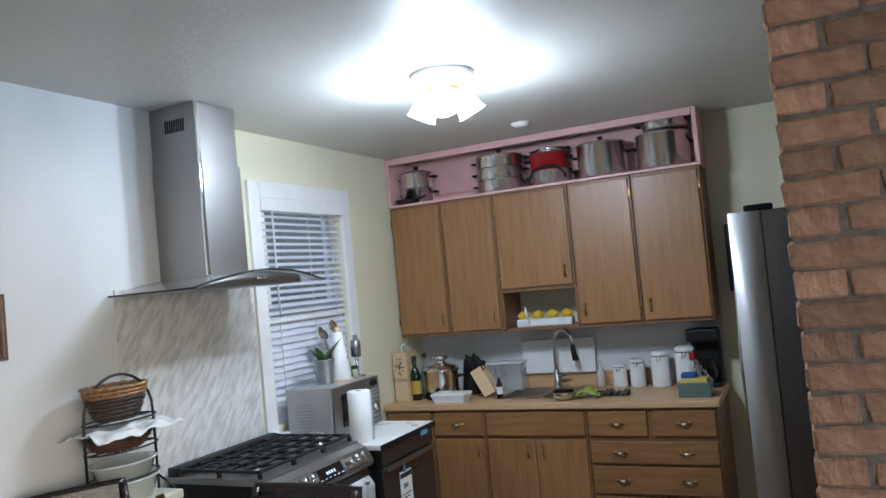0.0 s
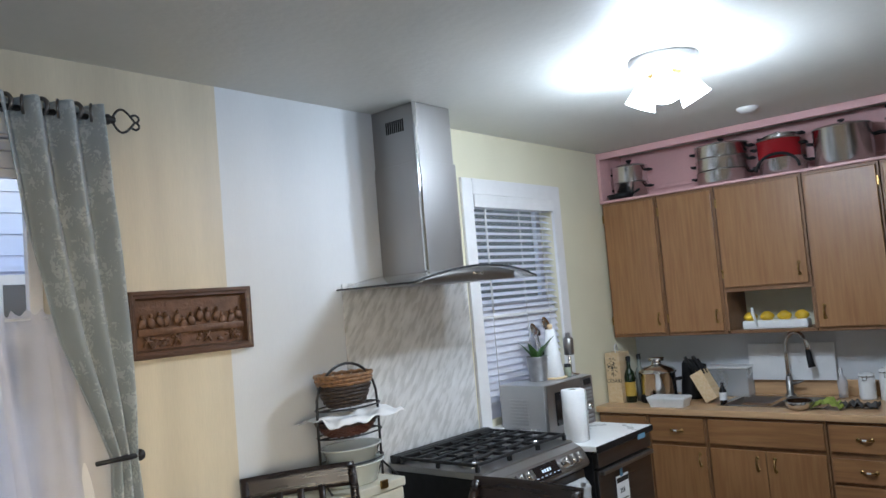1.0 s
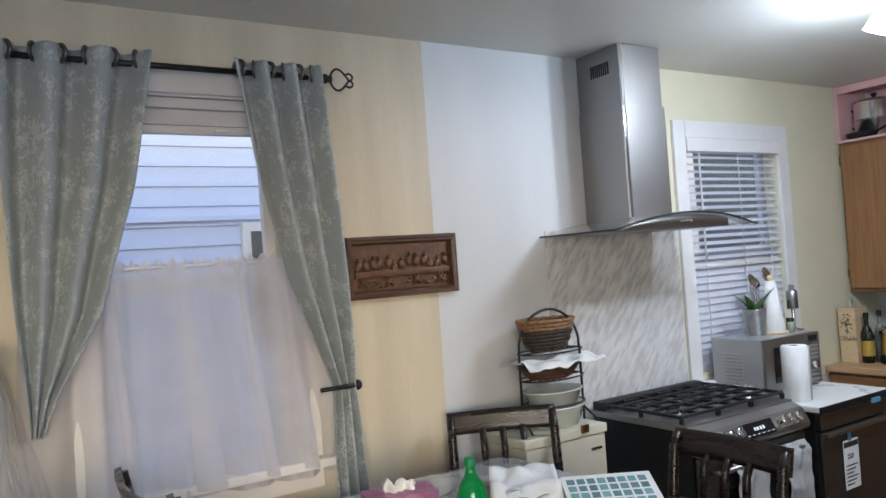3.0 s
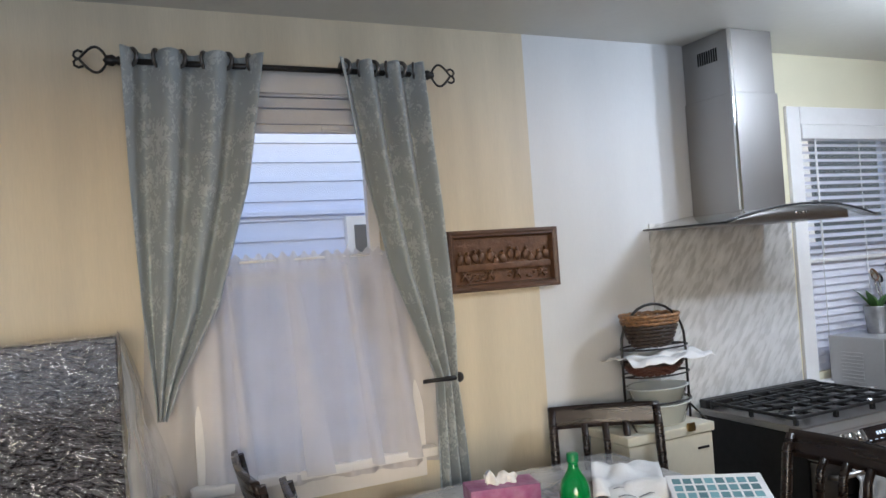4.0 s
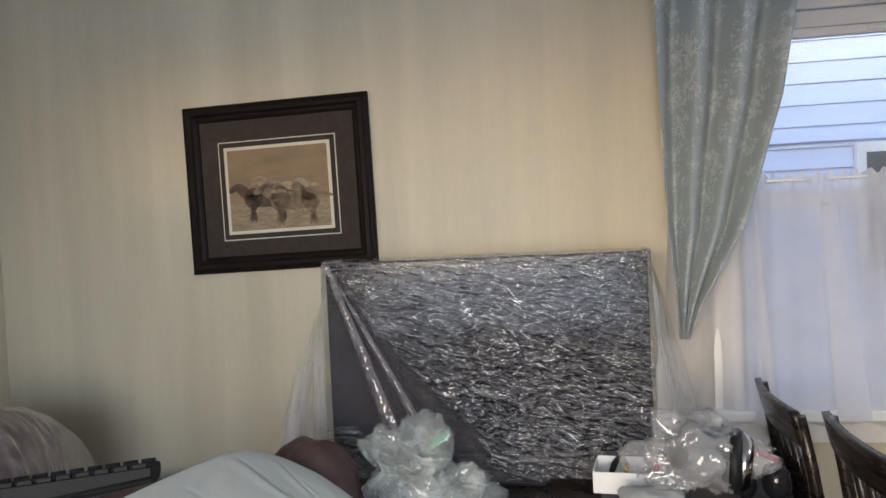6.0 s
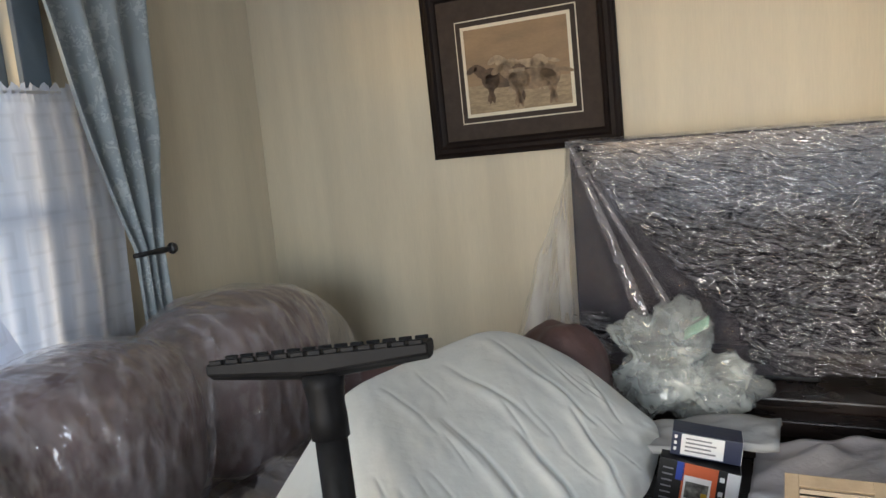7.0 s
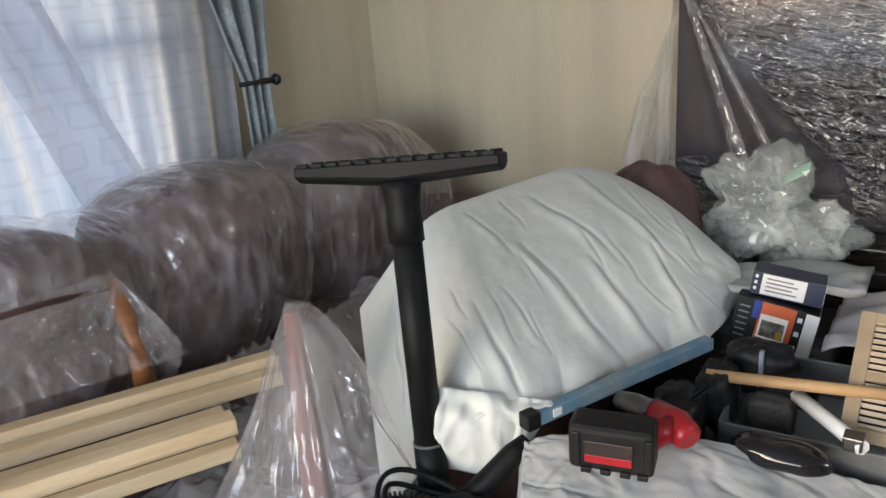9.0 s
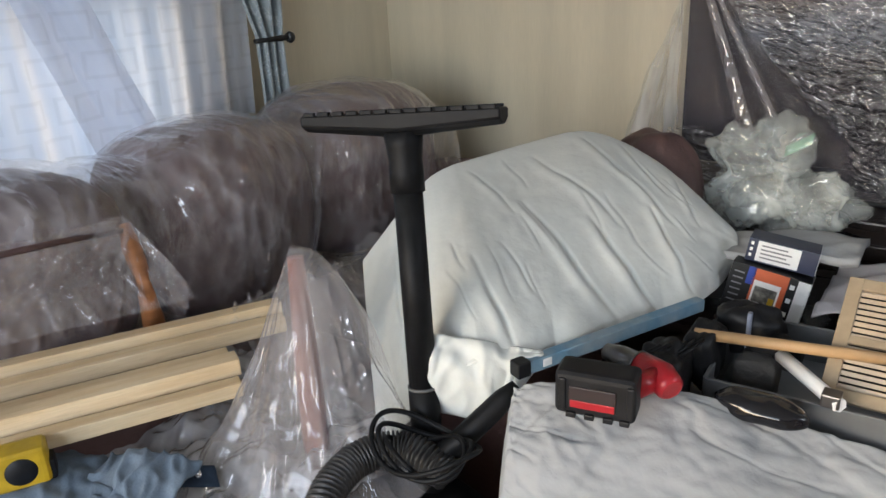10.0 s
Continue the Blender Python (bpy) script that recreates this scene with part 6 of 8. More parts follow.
dkw = mat("dark_wicker", (0.06, 0.04, 0.028), 0.6, var=0.3, scale=60)
ltw = mat("honey_wicker", (0.36, 0.19, 0.08), 0.5, var=0.3, scale=60)
basket((2.455, -0.17, 1.315), 0.135, 0.125, dkw, ltw, "stack of wicker baskets with honey coloured rim")
basket((2.455, -0.17, 1.19), 0.15, 0.06, mat("red_brown_wicker", (0.10, 0.035, 0.022), 0.55), dkw, "low red brown wicker basket on the rack")
pb = thing("plastic_bag", "crumpled white plastic bag draped on the rack", "bag", (2.47, -0.17, 1.24))
part("bag", sheet(lambda u, v: Vector((-0.20 + 0.42 * u, -0.13 + 0.25 * v, 0.03 + 0.028 * nz(u * 6, v * 5, 2) - 0.02 * (2 * v - 1) ** 2)), 36, 26, 0.002), M["paper"], pb)
pt = thing("plastic_tub", "stack of translucent plastic tubs on the rack", "tub", (2.47, -0.17, 0.976))
for z, r in ((0.0, 0.15), (0.07, 0.14)):
    part("tub", lathe(bm_new(), [(0, z), (r * 0.8, z), (r, z + 0.08), (r + 0.012, z + 0.084), (r + 0.012, z + 0.09), (r - 0.004, z + 0.088), (r * 0.79, z + 0.004), (0, z + 0.004)], 30, Matrix.Diagonal((1, 0.72, 1, 1))), film("tub_milky_plastic", (0.72, 0.76, 0.72), 0.65, 0.15, 5, 0.05), pt)

# ---- brick pier ----
bp_ = thing("brick_pier", "bare orange brick chimney pier with rough mortar", "pier", (2.32, -3.1, 0), kind="structure")
BX0, BY1 = 2.31, -2.742
part("mortar_core", bx(BX0 + 0.008, -3.6, 0.0, 2.75, BY1 - 0.006, CEIL - 0.001), M["mortar"], bp_, world=True)
random.seed(21)
variants = []
for s in range(5):
    bm = bx(-0.05, -0.1025, -0.0325, 0.05, 0.1025, 0.0325, 0.007, 1)
    bmesh.ops.subdivide_edges(bm, edges=[e for e in bm.edges if e.calc_length() > 0.08], cuts=2)
    for vv in bm.verts:
        n3 = noise.noise_vector(vv.co * 22 + Vector((s * 9, 0, 0)))
        vv.co += Vector((n3.x * 0.009, n3.y * 0.008, n3.z * 0.007))
    me = bpy.data.meshes.new("brick")
    bm.to_mesh(me)
    bm.free()
    me.materials.append(M["brick"])
    variants.append(me)
base = PLACE[bp_].inverted()
for j in range(35):
    z = 0.042 + 0.0765 * j
    if z > CEIL - 0.03:
        break
    y = BY1 - (0.1 if j % 2 == 0 else 0.055)
    first = j % 2
    while y > -3.6:
        ln = 1.0
        if first:
            ln, first = 0.55, 0
        o = new("brick", random.choice(variants))
        o.parent = bp_
        o.matrix_basis = base @ Matrix.Translation((BX0 + 0.05 + random.uniform(-0.004, 0.004), y, z + random.uniform(-0.002, 0.002))) @ pose(0, 0, 0, random.uniform(-0.8, 0.8), random.uniform(-0.8, 0.8), random.uniform(-0.8, 0.8)) @ Matrix.Diagonal((1, ln * random.uniform(0.98, 1.04), random.uniform(1.0, 1.10), 1))
        y -= 0.1 * ln + 0.1 + 0.017
pole = thing("leaning_pole", "black metal pole leaning on the brick pier", "pole", (2.22, -2.98, 0))
part("shaft", tube(bm_new(), [(-0.05, 0.03, 0.0), (0.05, -0.06, 1.62)], 0.018, 10), M["black"], pole)
part("end_cap", lathe(bm_new(), [(0, 0), (0.022, 0), (0.022, 0.04), (0.018, 0.045)], 12, Matrix.Translation((-0.05, 0.03, 0))), M["black"], pole)

# ---- television under plastic ----
cs = thing("media_console", "long dark media console under the covered television", "console", (-0.2, -0.28, 0))
part("top", bx(-0.95, -0.50, 0.83, 0.42, -0.04, 0.865, 0.006), M["chair"], cs, world=True)
part("body", bx(-0.93, -0.48, 0.06, 0.40, -0.05, 0.829, 0.004), M["chair"], cs, world=True)
for xa in (-0.92, -0.26):
    part("door", bx(xa, -0.496, 0.1, xa + 0.64, -0.481, 0.80, 0.004), M["chair"], cs, world=True)
tv = thing("television", "large flat television wrapped in crinkled clear plastic", "television", (-0.18, -0.25, 0.936))
part("panel", bx(-0.70, -0.285, 0.93, 0.335, -0.24, 1.578, 0.006), M["screen"], tv, world=True)
part("bezel", bx(-0.695, -0.288, 0.93, 0.33, -0.284, 0.945, 0.002), M["black"], tv, world=True)
part("foot", bx(-0.35, -0.36, 0.866, 0.0, -0.16, 0.88, 0.004), M["black"], tv, world=True)
part("neck", bx(-0.23, -0.27, 0.879, -0.13, -0.245, 0.95, 0.004), M["black"], tv, world=True)
tvc = thing("television_cover", "crinkled clear plastic dust sheet over the television", "plastic sheet", (-0.18, -0.30, 1.0))


def front(u, v):
    x = -0.705 + 1.045 * u
    z = 1.585 - 0.70 * v - 0.02 * v * nz(u * 3, 2)
    slack = slack_of(x, z)
    # creases that hang in shallow bows from the top edge, crossed by folds that fan from the right corner
    a = math.atan2(1.62 - z, 0.42 - x)
    zz = z + 0.10 * (x + 0.2) ** 2 + 0.22 * x * (1.585 - z)
    w = ridged(x * 4 + 0.7 * nz(x * 7, z * 7, 2), zz * 20, 3) + 0.8 * ridged(x * 8, zz * 30 + 2 * nz(x * 6, z * 6, 5), 6, 0.4) + 0.9 * ridged(a * 9, (x - z) * 2.5, 8, 0.2)
    b = math.atan2(1.62 - z, x + 0.74)
    w += 0.9 * ridged(b * 11, (x - z) * 2.5, 12, 0.2) + 0.3 * ridged(x * 26, z * 32, 9)
    y = -0.298 - 0.05 * v * v - 0.0065 * w * (1 - 0.93 * slack)
    # two long folds run down from the left corner through the slack part
    for k, wd, dp in ((0.20, 0.012, 0.016), (0.33, 0.02, 0.012), (0.43, 0.014, 0.010)):
        y -= dp * max(0, 1 - abs(u - 0.015 - k * v) / wd) * min(1, v * 4)
    return Vector((x, min(y, -0.2895), z))


def slack_of(x, z):
    """1 where the sheet hangs smooth below the left corner, 0 where it is crumpled."""
    d = (1.585 - z) - (x + 0.70) * 1.18 - 0.02 + 0.07 * nz(x * 6, z * 6) + 0.04 * nz(x * 20, z * 20)
    low = 0.10 - (x + 0.70) * 0.8 + 0.05 * nz(x * 12, z * 12, 3) if z < 1.12 else -1
    return min(1.0, max(0.0, 0.5 + d * 14)) * (0.4 if low > 0 and z < 1.05 else 1)


bm = sheet(front, 300, 210)
for f in bm.faces:
    c = f.calc_center_median()
    f.material_index = 1 if slack_of(c.x, c.z) > 0.5 else 0
for x1, z1, wd in ((-0.455, 0.98, 0.050), (-0.375, 1.03, 0.030)):
    # rolled folds that hang from the corner through the slack part
    part("rolled_fold", sheet(lambda u, v: Vector((-0.685 + (x1 + 0.685) * v + wd * (0.35 + 0.65 * v) * (u - 0.5), -0.318 - 0.055 * v * v - 0.006 * math.sin(math.pi * u), 1.565 + (z1 - 1.565) * v)), 8, 40), M["film"], tvc, "milky rolled fold of film", world=True)
part("front_sheet", bm, [M["filmtv"], M["filmslack"]], tvc, world=True)


def flap(side):
    def fn(u, v):
        x0 = 0.34 if side > 0 else -0.705
        x = x0 + side * (0.004 + u * (0.20 if side > 0 else 0.30) * v ** 0.8 + 0.012 * nz(u * 4, v * 6, side))
        z = 1.583 - 0.72 * v
        y = -0.296 - 0.04 * v + 0.26 * u + 0.025 * math.sin(11 * u + 2 * v) * v - 0.008 * ridged(u * 5 + v, v * 0.8, side, 0.3) * v
        return Vector((x, min(y, -0.01), z))
    return fn


part("side_flap", sheet(flap(1), 30, 40), M["filmflap"], tvc, world=True)
part("side_flap", sheet(flap(-1), 30, 40), M["filmflap"], tvc, world=True)
part("top_fold", sheet(lambda u, v: Vector((-0.705 + 1.045 * u, -0.297 + 0.07 * v, 1.586 + 0.004 * nz(u * 20, v * 3))), 60, 4), M["filmtv"], tvc, world=True)

# ---- sofa under plastic ----
def cushion(bm, c, s, e=0.55, wob=0.03, seed=0.0, n=28):
    """A soft block: a rounded box with a slightly uneven surface."""
    g = []
    sg = lambda q, p: math.copysign(abs(q) ** p, q)
    for i in range(n + 1):
        la = -math.pi / 2 + math.pi * i / n
        row = []
        for j in range(2 * n):
            lo = math.tau * j / (2 * n)
            p = Vector((sg(math.cos(la), e) * sg(math.cos(lo), e), sg(math.cos(la), e) * sg(math.sin(lo), e), sg(math.sin(la), e)))
            k = 1 + wob * nz(p.x * 2 + seed, p.y * 2, p.z * 2) * 2
            row.append(bm.verts.new((c[0] + s[0] * p.x * k, c[1] + s[1] * p.y * k, c[2] + s[2] * p.z * k)))
        g.append(row)
    for i in range(n):
        for j in range(2 * n):
            k = (j + 1) % (2 * n)
            f = bm.faces.new((g[i][j], g[i][k], g[i + 1][k], g[i + 1][j]))
            f.smooth = True
    bmesh.ops.remove_doubles(bm, verts=bm.verts[:], dist=1e-4)
    return bm


sf = thing("sofa", "brown leather sofa covered with clear plastic film", "sofa", (-1.6, -1.3, 0))
part("base", bx(-2.0, -2.95, 0.06, -1.1, -0.12, 0.40, 0.03), M["sofa"], sf, world=True)
for ya, yb in ((-2.9, -2.12), (-2.1, -1.25), (-1.23, -0.4)):
    part("seat_cushion", cushion(bm_new(), (-1.42, (ya + yb) / 2, 0.47), (0.33, (yb - ya) / 2, 0.10), 0.4, 0.03, ya), M["sofa"], sf, world=True)
SOFA = [(-2.62, 0.33, 0.25, 1.0), (-1.97, 0.30, 0.245, 2.0), (-1.35, 0.30, 0.265, 3.0), (-0.735, 0.34, 0.275, 4.0)]
for y, hy, hz, sd in SOFA:
    part("back_cushion", cushion(bm_new(), (-1.74, y, 0.90), (0.236, hy - 0.005, hz + 0.004), 0.62, 0.012, sd), M["sofa"], sf, world=True)
part("armrest", cushion(bm_new(), (-1.50, -0.24, 0.52), (0.38, 0.11, 0.30), 0.5, 0.03, 12), M["sofa"], sf, world=True)
for y in (-2.97, -0.14):
    part("foot", bx(-1.15, y, 0, -1.1, y + 0.05, 0.07), M["chair"], sf, world=True)

sfc = thing("sofa_cover", "clear plastic film draped over the sofa", "plastic sheet", (-1.5, -1.3, 0.8))


def swell(y):
    """How far the film stands out over the cushions at y; it bridges the gaps between them."""
    return max([0.80] + [(1 - min(1, abs((y - c) / (hy + 0.035))) ** 2.6) ** (1 / 2.6) for c, hy, hz, sd in SOFA])


def cover(u, v):
    """v runs from behind the cushions over their tops, down their fronts and across the seat."""
    y = -2.9 + 2.50 * u
    hz = sum(h * math.exp(-((y - c) / 0.3) ** 2) for c, hy, h, sd in SOFA) / sum(math.exp(-((y - c) / 0.3) ** 2) for c, hy, h, sd in SOFA)
    r = swell(y) if y > -2.9 else 1
    e = min(1.0, max(0.0, (y + 0.50) / 0.10))
    sg = lambda q: math.copysign(abs(q) ** 0.72, q)
    # long folds that fan down and sideways over each cushion, hair-fine pleats between them
    q = y + (1.1 * nz(y * 1.4, 2.2, 5) - 0.2) * v + 0.12 * nz(y * 3, v * 3, 3)
    f = 0.007 * ridged(q * 3, v * 1.6, 3, 0.08) + 0.0035 * ridged(q * 7 + 1.5 * v, v * 2.3, 7, 0.10) + 0.0018 * ridged(q * 24, v * 1.8, 11, 0.3)
    f += 0.004 * ridged(y * 7 + 5 * v, v * 3, 5, 0.15) + 0.010 * nz(y * 3, v * 3, 8)
    # the doubled border, which sweeps down from between the last two cushions
    f += 0.016 * math.exp(-((y + 1.02 + 0.9 * (v - 0.30)) / 0.010) ** 2) * (0.26 < v < 0.8)
    if v < 0.62:
        a = radians(165 - 235 * v / 0.62)
        x = -1.74 + (0.25 * r + 0.022 + f) * sg(math.cos(a))
        z = 0.90 + (hz * r + 0.022 + f) * sg(math.sin(a))
    else:
        t = (v - 0.62) / 0.38
        a = radians(-70)
        x0, z0 = -1.74 + (0.25 * r + 0.022) * sg(math.cos(a)), 0.90 + (hz * r + 0.022) * sg(math.sin(a))
        x = x0 + (-1.12 - x0) * t + f
        z = z0 + (0.60 - z0) * t ** 0.7 - 0.03 * math.sin(math.pi * t) + f
    return Vector((x, y + 0.05 * e, z - 0.10 * e * e))


part("film", sheet(cover, 360, 190), M["film"], sfc, world=True)
part("seat_film", sheet(lambda u, v: Vector((-1.30 + 0.22 * v + 0.03 * nz(u * 9, v * 3), -1.70 + 1.1 * u, 0.80 - 0.30 * v * v + 0.06 * nz(u * 7, v * 2, 3) + 0.02 * ridged(u * 22 + 3 * v, v * 1.2, 4, 0.2))), 160, 40), M["film"], sfc, world=True)

# wooden framed armchair in front of the sofa, under its own film
wd = mat("orange_wood", (0.42, 0.17, 0.06), 0.4, var=0.2, scale=6, stretch=(1, 1, 8))
ac = thing("wooden_armchair", "orange wood armchair frame under clear film", "armchair", (-1.35, -1.95, 0))
part("front_post", tube(bm_new(), [(-1.46, -1.76, 0.0), (-1.44, -1.77, 0.80), (-1.362, -1.82, 0.900), (-1.39, -1.806, 0.946), (-1.424, -1.796, 0.991), (-1.452, -1.785, 1.04)], [0.026, 0.026, 0.019, 0.019, 0.022, 0.013], 10), wd, ac, world=True)
part("arm", tube(bm_new(), [(-1.445, -1.795, 1.03), (-1.40, -1.963, 1.065), (-1.30, -2.26, 1.12)], 0.007, 8), M["sofa"], ac, world=True)
part("back_post", tube(bm_new(), [(-1.30, -2.26, 0.0), (-1.30, -2.26, 1.12)], 0.018, 10), M["sofa"], ac, world=True)
part("seat", cushion(bm_new(), (-1.62, -2.16, 0.64), (0.20, 0.28, 0.12), 0.4), M["sofa"], ac, world=True)
acc = thing("armchair_cover", "clear plastic film draped over the armchair", "plastic sheet", (-1.35, -1.95, 0.9))
TOP = [(0, -1.30, -1.755, 0.92), (0.10, -1.37, -1.768, 0.99), (0.2, -1.447, -1.786, 1.062), (0.5, -1.40, -1.963, 1.082), (0.75, -1.365, -2.086, 1.104), (1, -1.30, -2.26, 1.134)]
LOW = [(0, -1.314, -1.732, 0.871), (0.15, -1.342, -1.782, 0.865), (0.35, -1.331, -1.871, 0.883), (0.6, -1.348, -2.033, 0.906), (0.8, -1.354, -2.136, 0.921), (1, -1.323, -2.257, 0.955)]


def tent(u, v):
    a, b = Vector(lerp(TOP, u)), Vector(lerp(LOW, u))
    out = Vector((0.8, -0.5, 0.3))
    p = a.lerp(b, v)
    # taut near the arm, crumpled in the middle, gathered along the hem
    fan = ridged(math.atan2(v, abs(u - 0.2) + 0.02) * 4.5, u * 2, 3, 0.16) * min(1, v * 2)
    mid = math.exp(-((v - 0.45) / 0.22) ** 2) * min(1.0, max(0.0, (u - 0.3) * 5))
    k = 0.010 * fan - 0.05 * math.sin(math.pi * v) * min(1, abs(u - 0.2) * 4) + 0.016 * mid * ridged(u * 22, v * 9 + 2 * nz(u * 9, v * 9), 5, 0.35) + 0.012 * nz(u * 6, v * 4, 2)
    k += 0.014 * ridged(u * 9 + v * 2, v * 1.5, 9, 0.18) * v + 0.004 * nz(u * 40, v * 22, 7)
    return p + out * k


part("front_film", sheet(tent, 150, 70), M["film"], acc, world=True)
part("back_film", sheet(lambda u, v: Vector(lerp(TOP, u)) + Vector((-0.17 * v + 0.01 * nz(u * 9, v * 4, 3), 0.05 * v, -0.24 * v ** 0.7 + 0.015 * nz(u * 12, v * 5, 2))), 70, 24), M["film"], acc, world=True)

# ---- covered work table and dust sheet ----
wt_ = thing("work_table", "work table hidden below dust sheets and tools", "table", (-0.2, -0.8, 0))
part("tabletop", bx(-0.50, -1.52, 0.70, 0.36, -0.62, 0.742, 0.006), M["chair"], wt_, world=True)
for x in (-0.46, 0.32):
    for y in (-1.48, -0.66):
        part("leg", bx(x - 0.03, y - 0.03, 0, x + 0.03, y + 0.03, 0.70, 0.004), M["chair"], wt_, world=True)
chb = thing("armchair", "brown leather armchair hidden under a dust sheet", "armchair", (-0.75, -0.75, 0))
part("back", cushion(bm_new(), (-0.66, -0.635, 0.83), (0.15, 0.125, 0.255), 0.85, 0.06, 5), M["sofa"], chb, world=True)
part("seat", cushion(bm_new(), (-0.80, -1.12, 0.46), (0.17, 0.34, 0.40), 0.5, 0.02, 9), M["sofa"], chb, world=True)
ds = thing("dust_sheet", "pale mint white dust sheet draped over an armchair", "dust sheet", (-0.65, -1.0, 0.8))
RID = [(0.0, -1.045, -1.48, 0.90), (0.12, -1.01, -1.37, 1.0), (0.25, -0.98, -1.262, 1.09), (0.45, -0.917, -1.054, 1.10), (0.68, -0.776, -0.797, 1.128), (0.84, -0.582, -0.744, 1.03), (1.0, -0.395, -0.739, 0.865)]
BOT = [(0.0, -0.83, -1.70, 0.60), (0.12, -0.73, -1.735, 0.70), (0.24, -0.628, -1.70, 0.875), (0.38, -0.538, -1.640, 0.885), (0.56, -0.489, -1.468, 0.85), (0.84, -0.361, -1.107, 0.815), (1.0, -0.358, -0.857, 0.82)]


def soft(rows, u, w=0.07):
    """A row between rows, eased over its neighbours."""
    some = [lerp(rows, min(1, max(0, u + w * k))) for k in (-1, -0.5, 0, 0.5, 1)]
    return Vector([sum(c) / 5 for c in zip(*some)])


random.seed(5)
DUST_FOLDS = [(0.62, 0.04, 0.55, 0.34, 0.016, 0.015), (0.72, 0.05, 0.35, 0.25, 0.012, 0.010), (0.50, 0.10, 0.60, 0.36, 0.014, 0.011), (0.45, 0.35, 0.98, 0.30, 0.016, 0.016), (0.60, 0.5, 0.99, 0.26, 0.014, 0.017),
              (0.34, 0.08, 0.42, 0.30, 0.012, 0.008), (0.30, 0.55, 0.98, 0.20, 0.018, 0.012), (0.74, 0.45, 0.95, 0.14, 0.012, 0.013), (0.82, 0.10, 0.5, 0.10, 0.012, 0.010), (0.10, 0.2, 0.95, 0.02, 0.02, 0.014), (0.17, 0.3, 0.98, 0.04, 0.016, 0.012)]
DUST_FOLDS += [(random.uniform(0.25, 0.9), a, a + random.uniform(0.15, 0.3), random.uniform(0.15, 0.4), random.uniform(0.006, 0.010), random.uniform(0.003, 0.006)) for a in [random.uniform(0.05, 0.7) for k in range(16)]]


def dust(u, v):
    a, b = soft(RID, u), soft(BOT, u)
    s = (v - 0.18) / 0.82
    if s < 0:
        return a + Vector((-0.12, 0.2, -0.35)) * (-s / 0.22) * 0.8
    p = a.lerp(b, s)
    nrm = Vector((0.55, -0.62, 0.56))
    p += nrm * (0.055 * math.sin(math.pi * s ** 0.8))
    # long tension folds that run from the ridge down to the hem, fainter wrinkles across them
    q = u - 0.24 * s + 0.06 * s * s
    fold = 0.6 * nz(q * 8, s * 0.9, 5) + 0.25 * nz(q * 19, s * 1.6, 2)
    p += nrm * (0.012 * fold * min(1, s * 3) * (0.5 + 0.5 * s) + 0.008 * nz(u * 4, s * 4, 8) + 0.0022 * nz(u * 26, s * 14, 4))
    # single creases: where each starts on the ridge, from how far down to how far, its slant, width and depth
    for u0, s0, s1, sl, wd, dp in DUST_FOLDS:
        t = (s - s0) / (s1 - s0)
        if 0 < t < 1:
            d = u - u0 - sl * (s - s0) - 0.012 * nz(s * 6, u0 * 30, 2)
            g = 0.45 * dp * math.sin(math.pi * t) ** 0.6
            p += nrm * (g * math.exp(-(d / wd) ** 2) - 1.2 * g * math.exp(-((d - wd * 1.1) / (wd * 0.4)) ** 2))
    if s > 0.8:
        t = (s - 0.8) / 0.2
        p += nrm * (0.035 * abs(nz(u * 8, 1, 3)) * t)
        p.z += 0.03 * nz(u * 6, 4, 9) * t
    return p


part("cloth", sheet(dust, 320, 150, 0.003), M["mint"], ds, world=True)


def under_layer(u, v):
    """The corner of the sheet that hangs on below the turned-up hem."""
    a = Vector((-0.69, -1.70, 0.93)).lerp(Vector((-0.50, -1.585, 0.885)), u)
    b = Vector((-0.665, -1.71, 0.77)).lerp(Vector((-0.505, -1.585, 0.855)), u) + Vector((0.03, -0.02, -0.035)) * math.sin(math.pi * u) ** 1.5
    return a.lerp(b, v) + Vector((0.55, -0.62, 0.56)) * (-0.010 + 0.03 * math.sin(math.pi * v) + 0.012 * nz(u * 5, v * 4, 6) + 0.008 * ridged(u * 5 + v, v * 1.5, 3, 0.25))


part("hanging_corner", sheet(under_layer, 60, 40, 0.003), M["mint"], ds, world=True)

mb = thing("moving_blanket", "crumpled white padded blanket over stacked goods", "blanket", (-0.1, -1.6, 0.4))


BT = [(0, -0.515, -1.69, 0.862), (0.22, -0.391, -1.612, 0.86), (0.42, -0.273, -1.53, 0.85), (0.7, -0.074, -1.465, 0.80), (1, 0.13, -1.405, 0.75)]
BF = [(0, -0.455, -1.82, 0.765), (0.22, -0.345, -1.83, 0.73), (0.42, -0.18, -1.76, 0.70), (0.7, -0.01, -1.67, 0.66), (1, 0.20, -1.56, 0.60)]


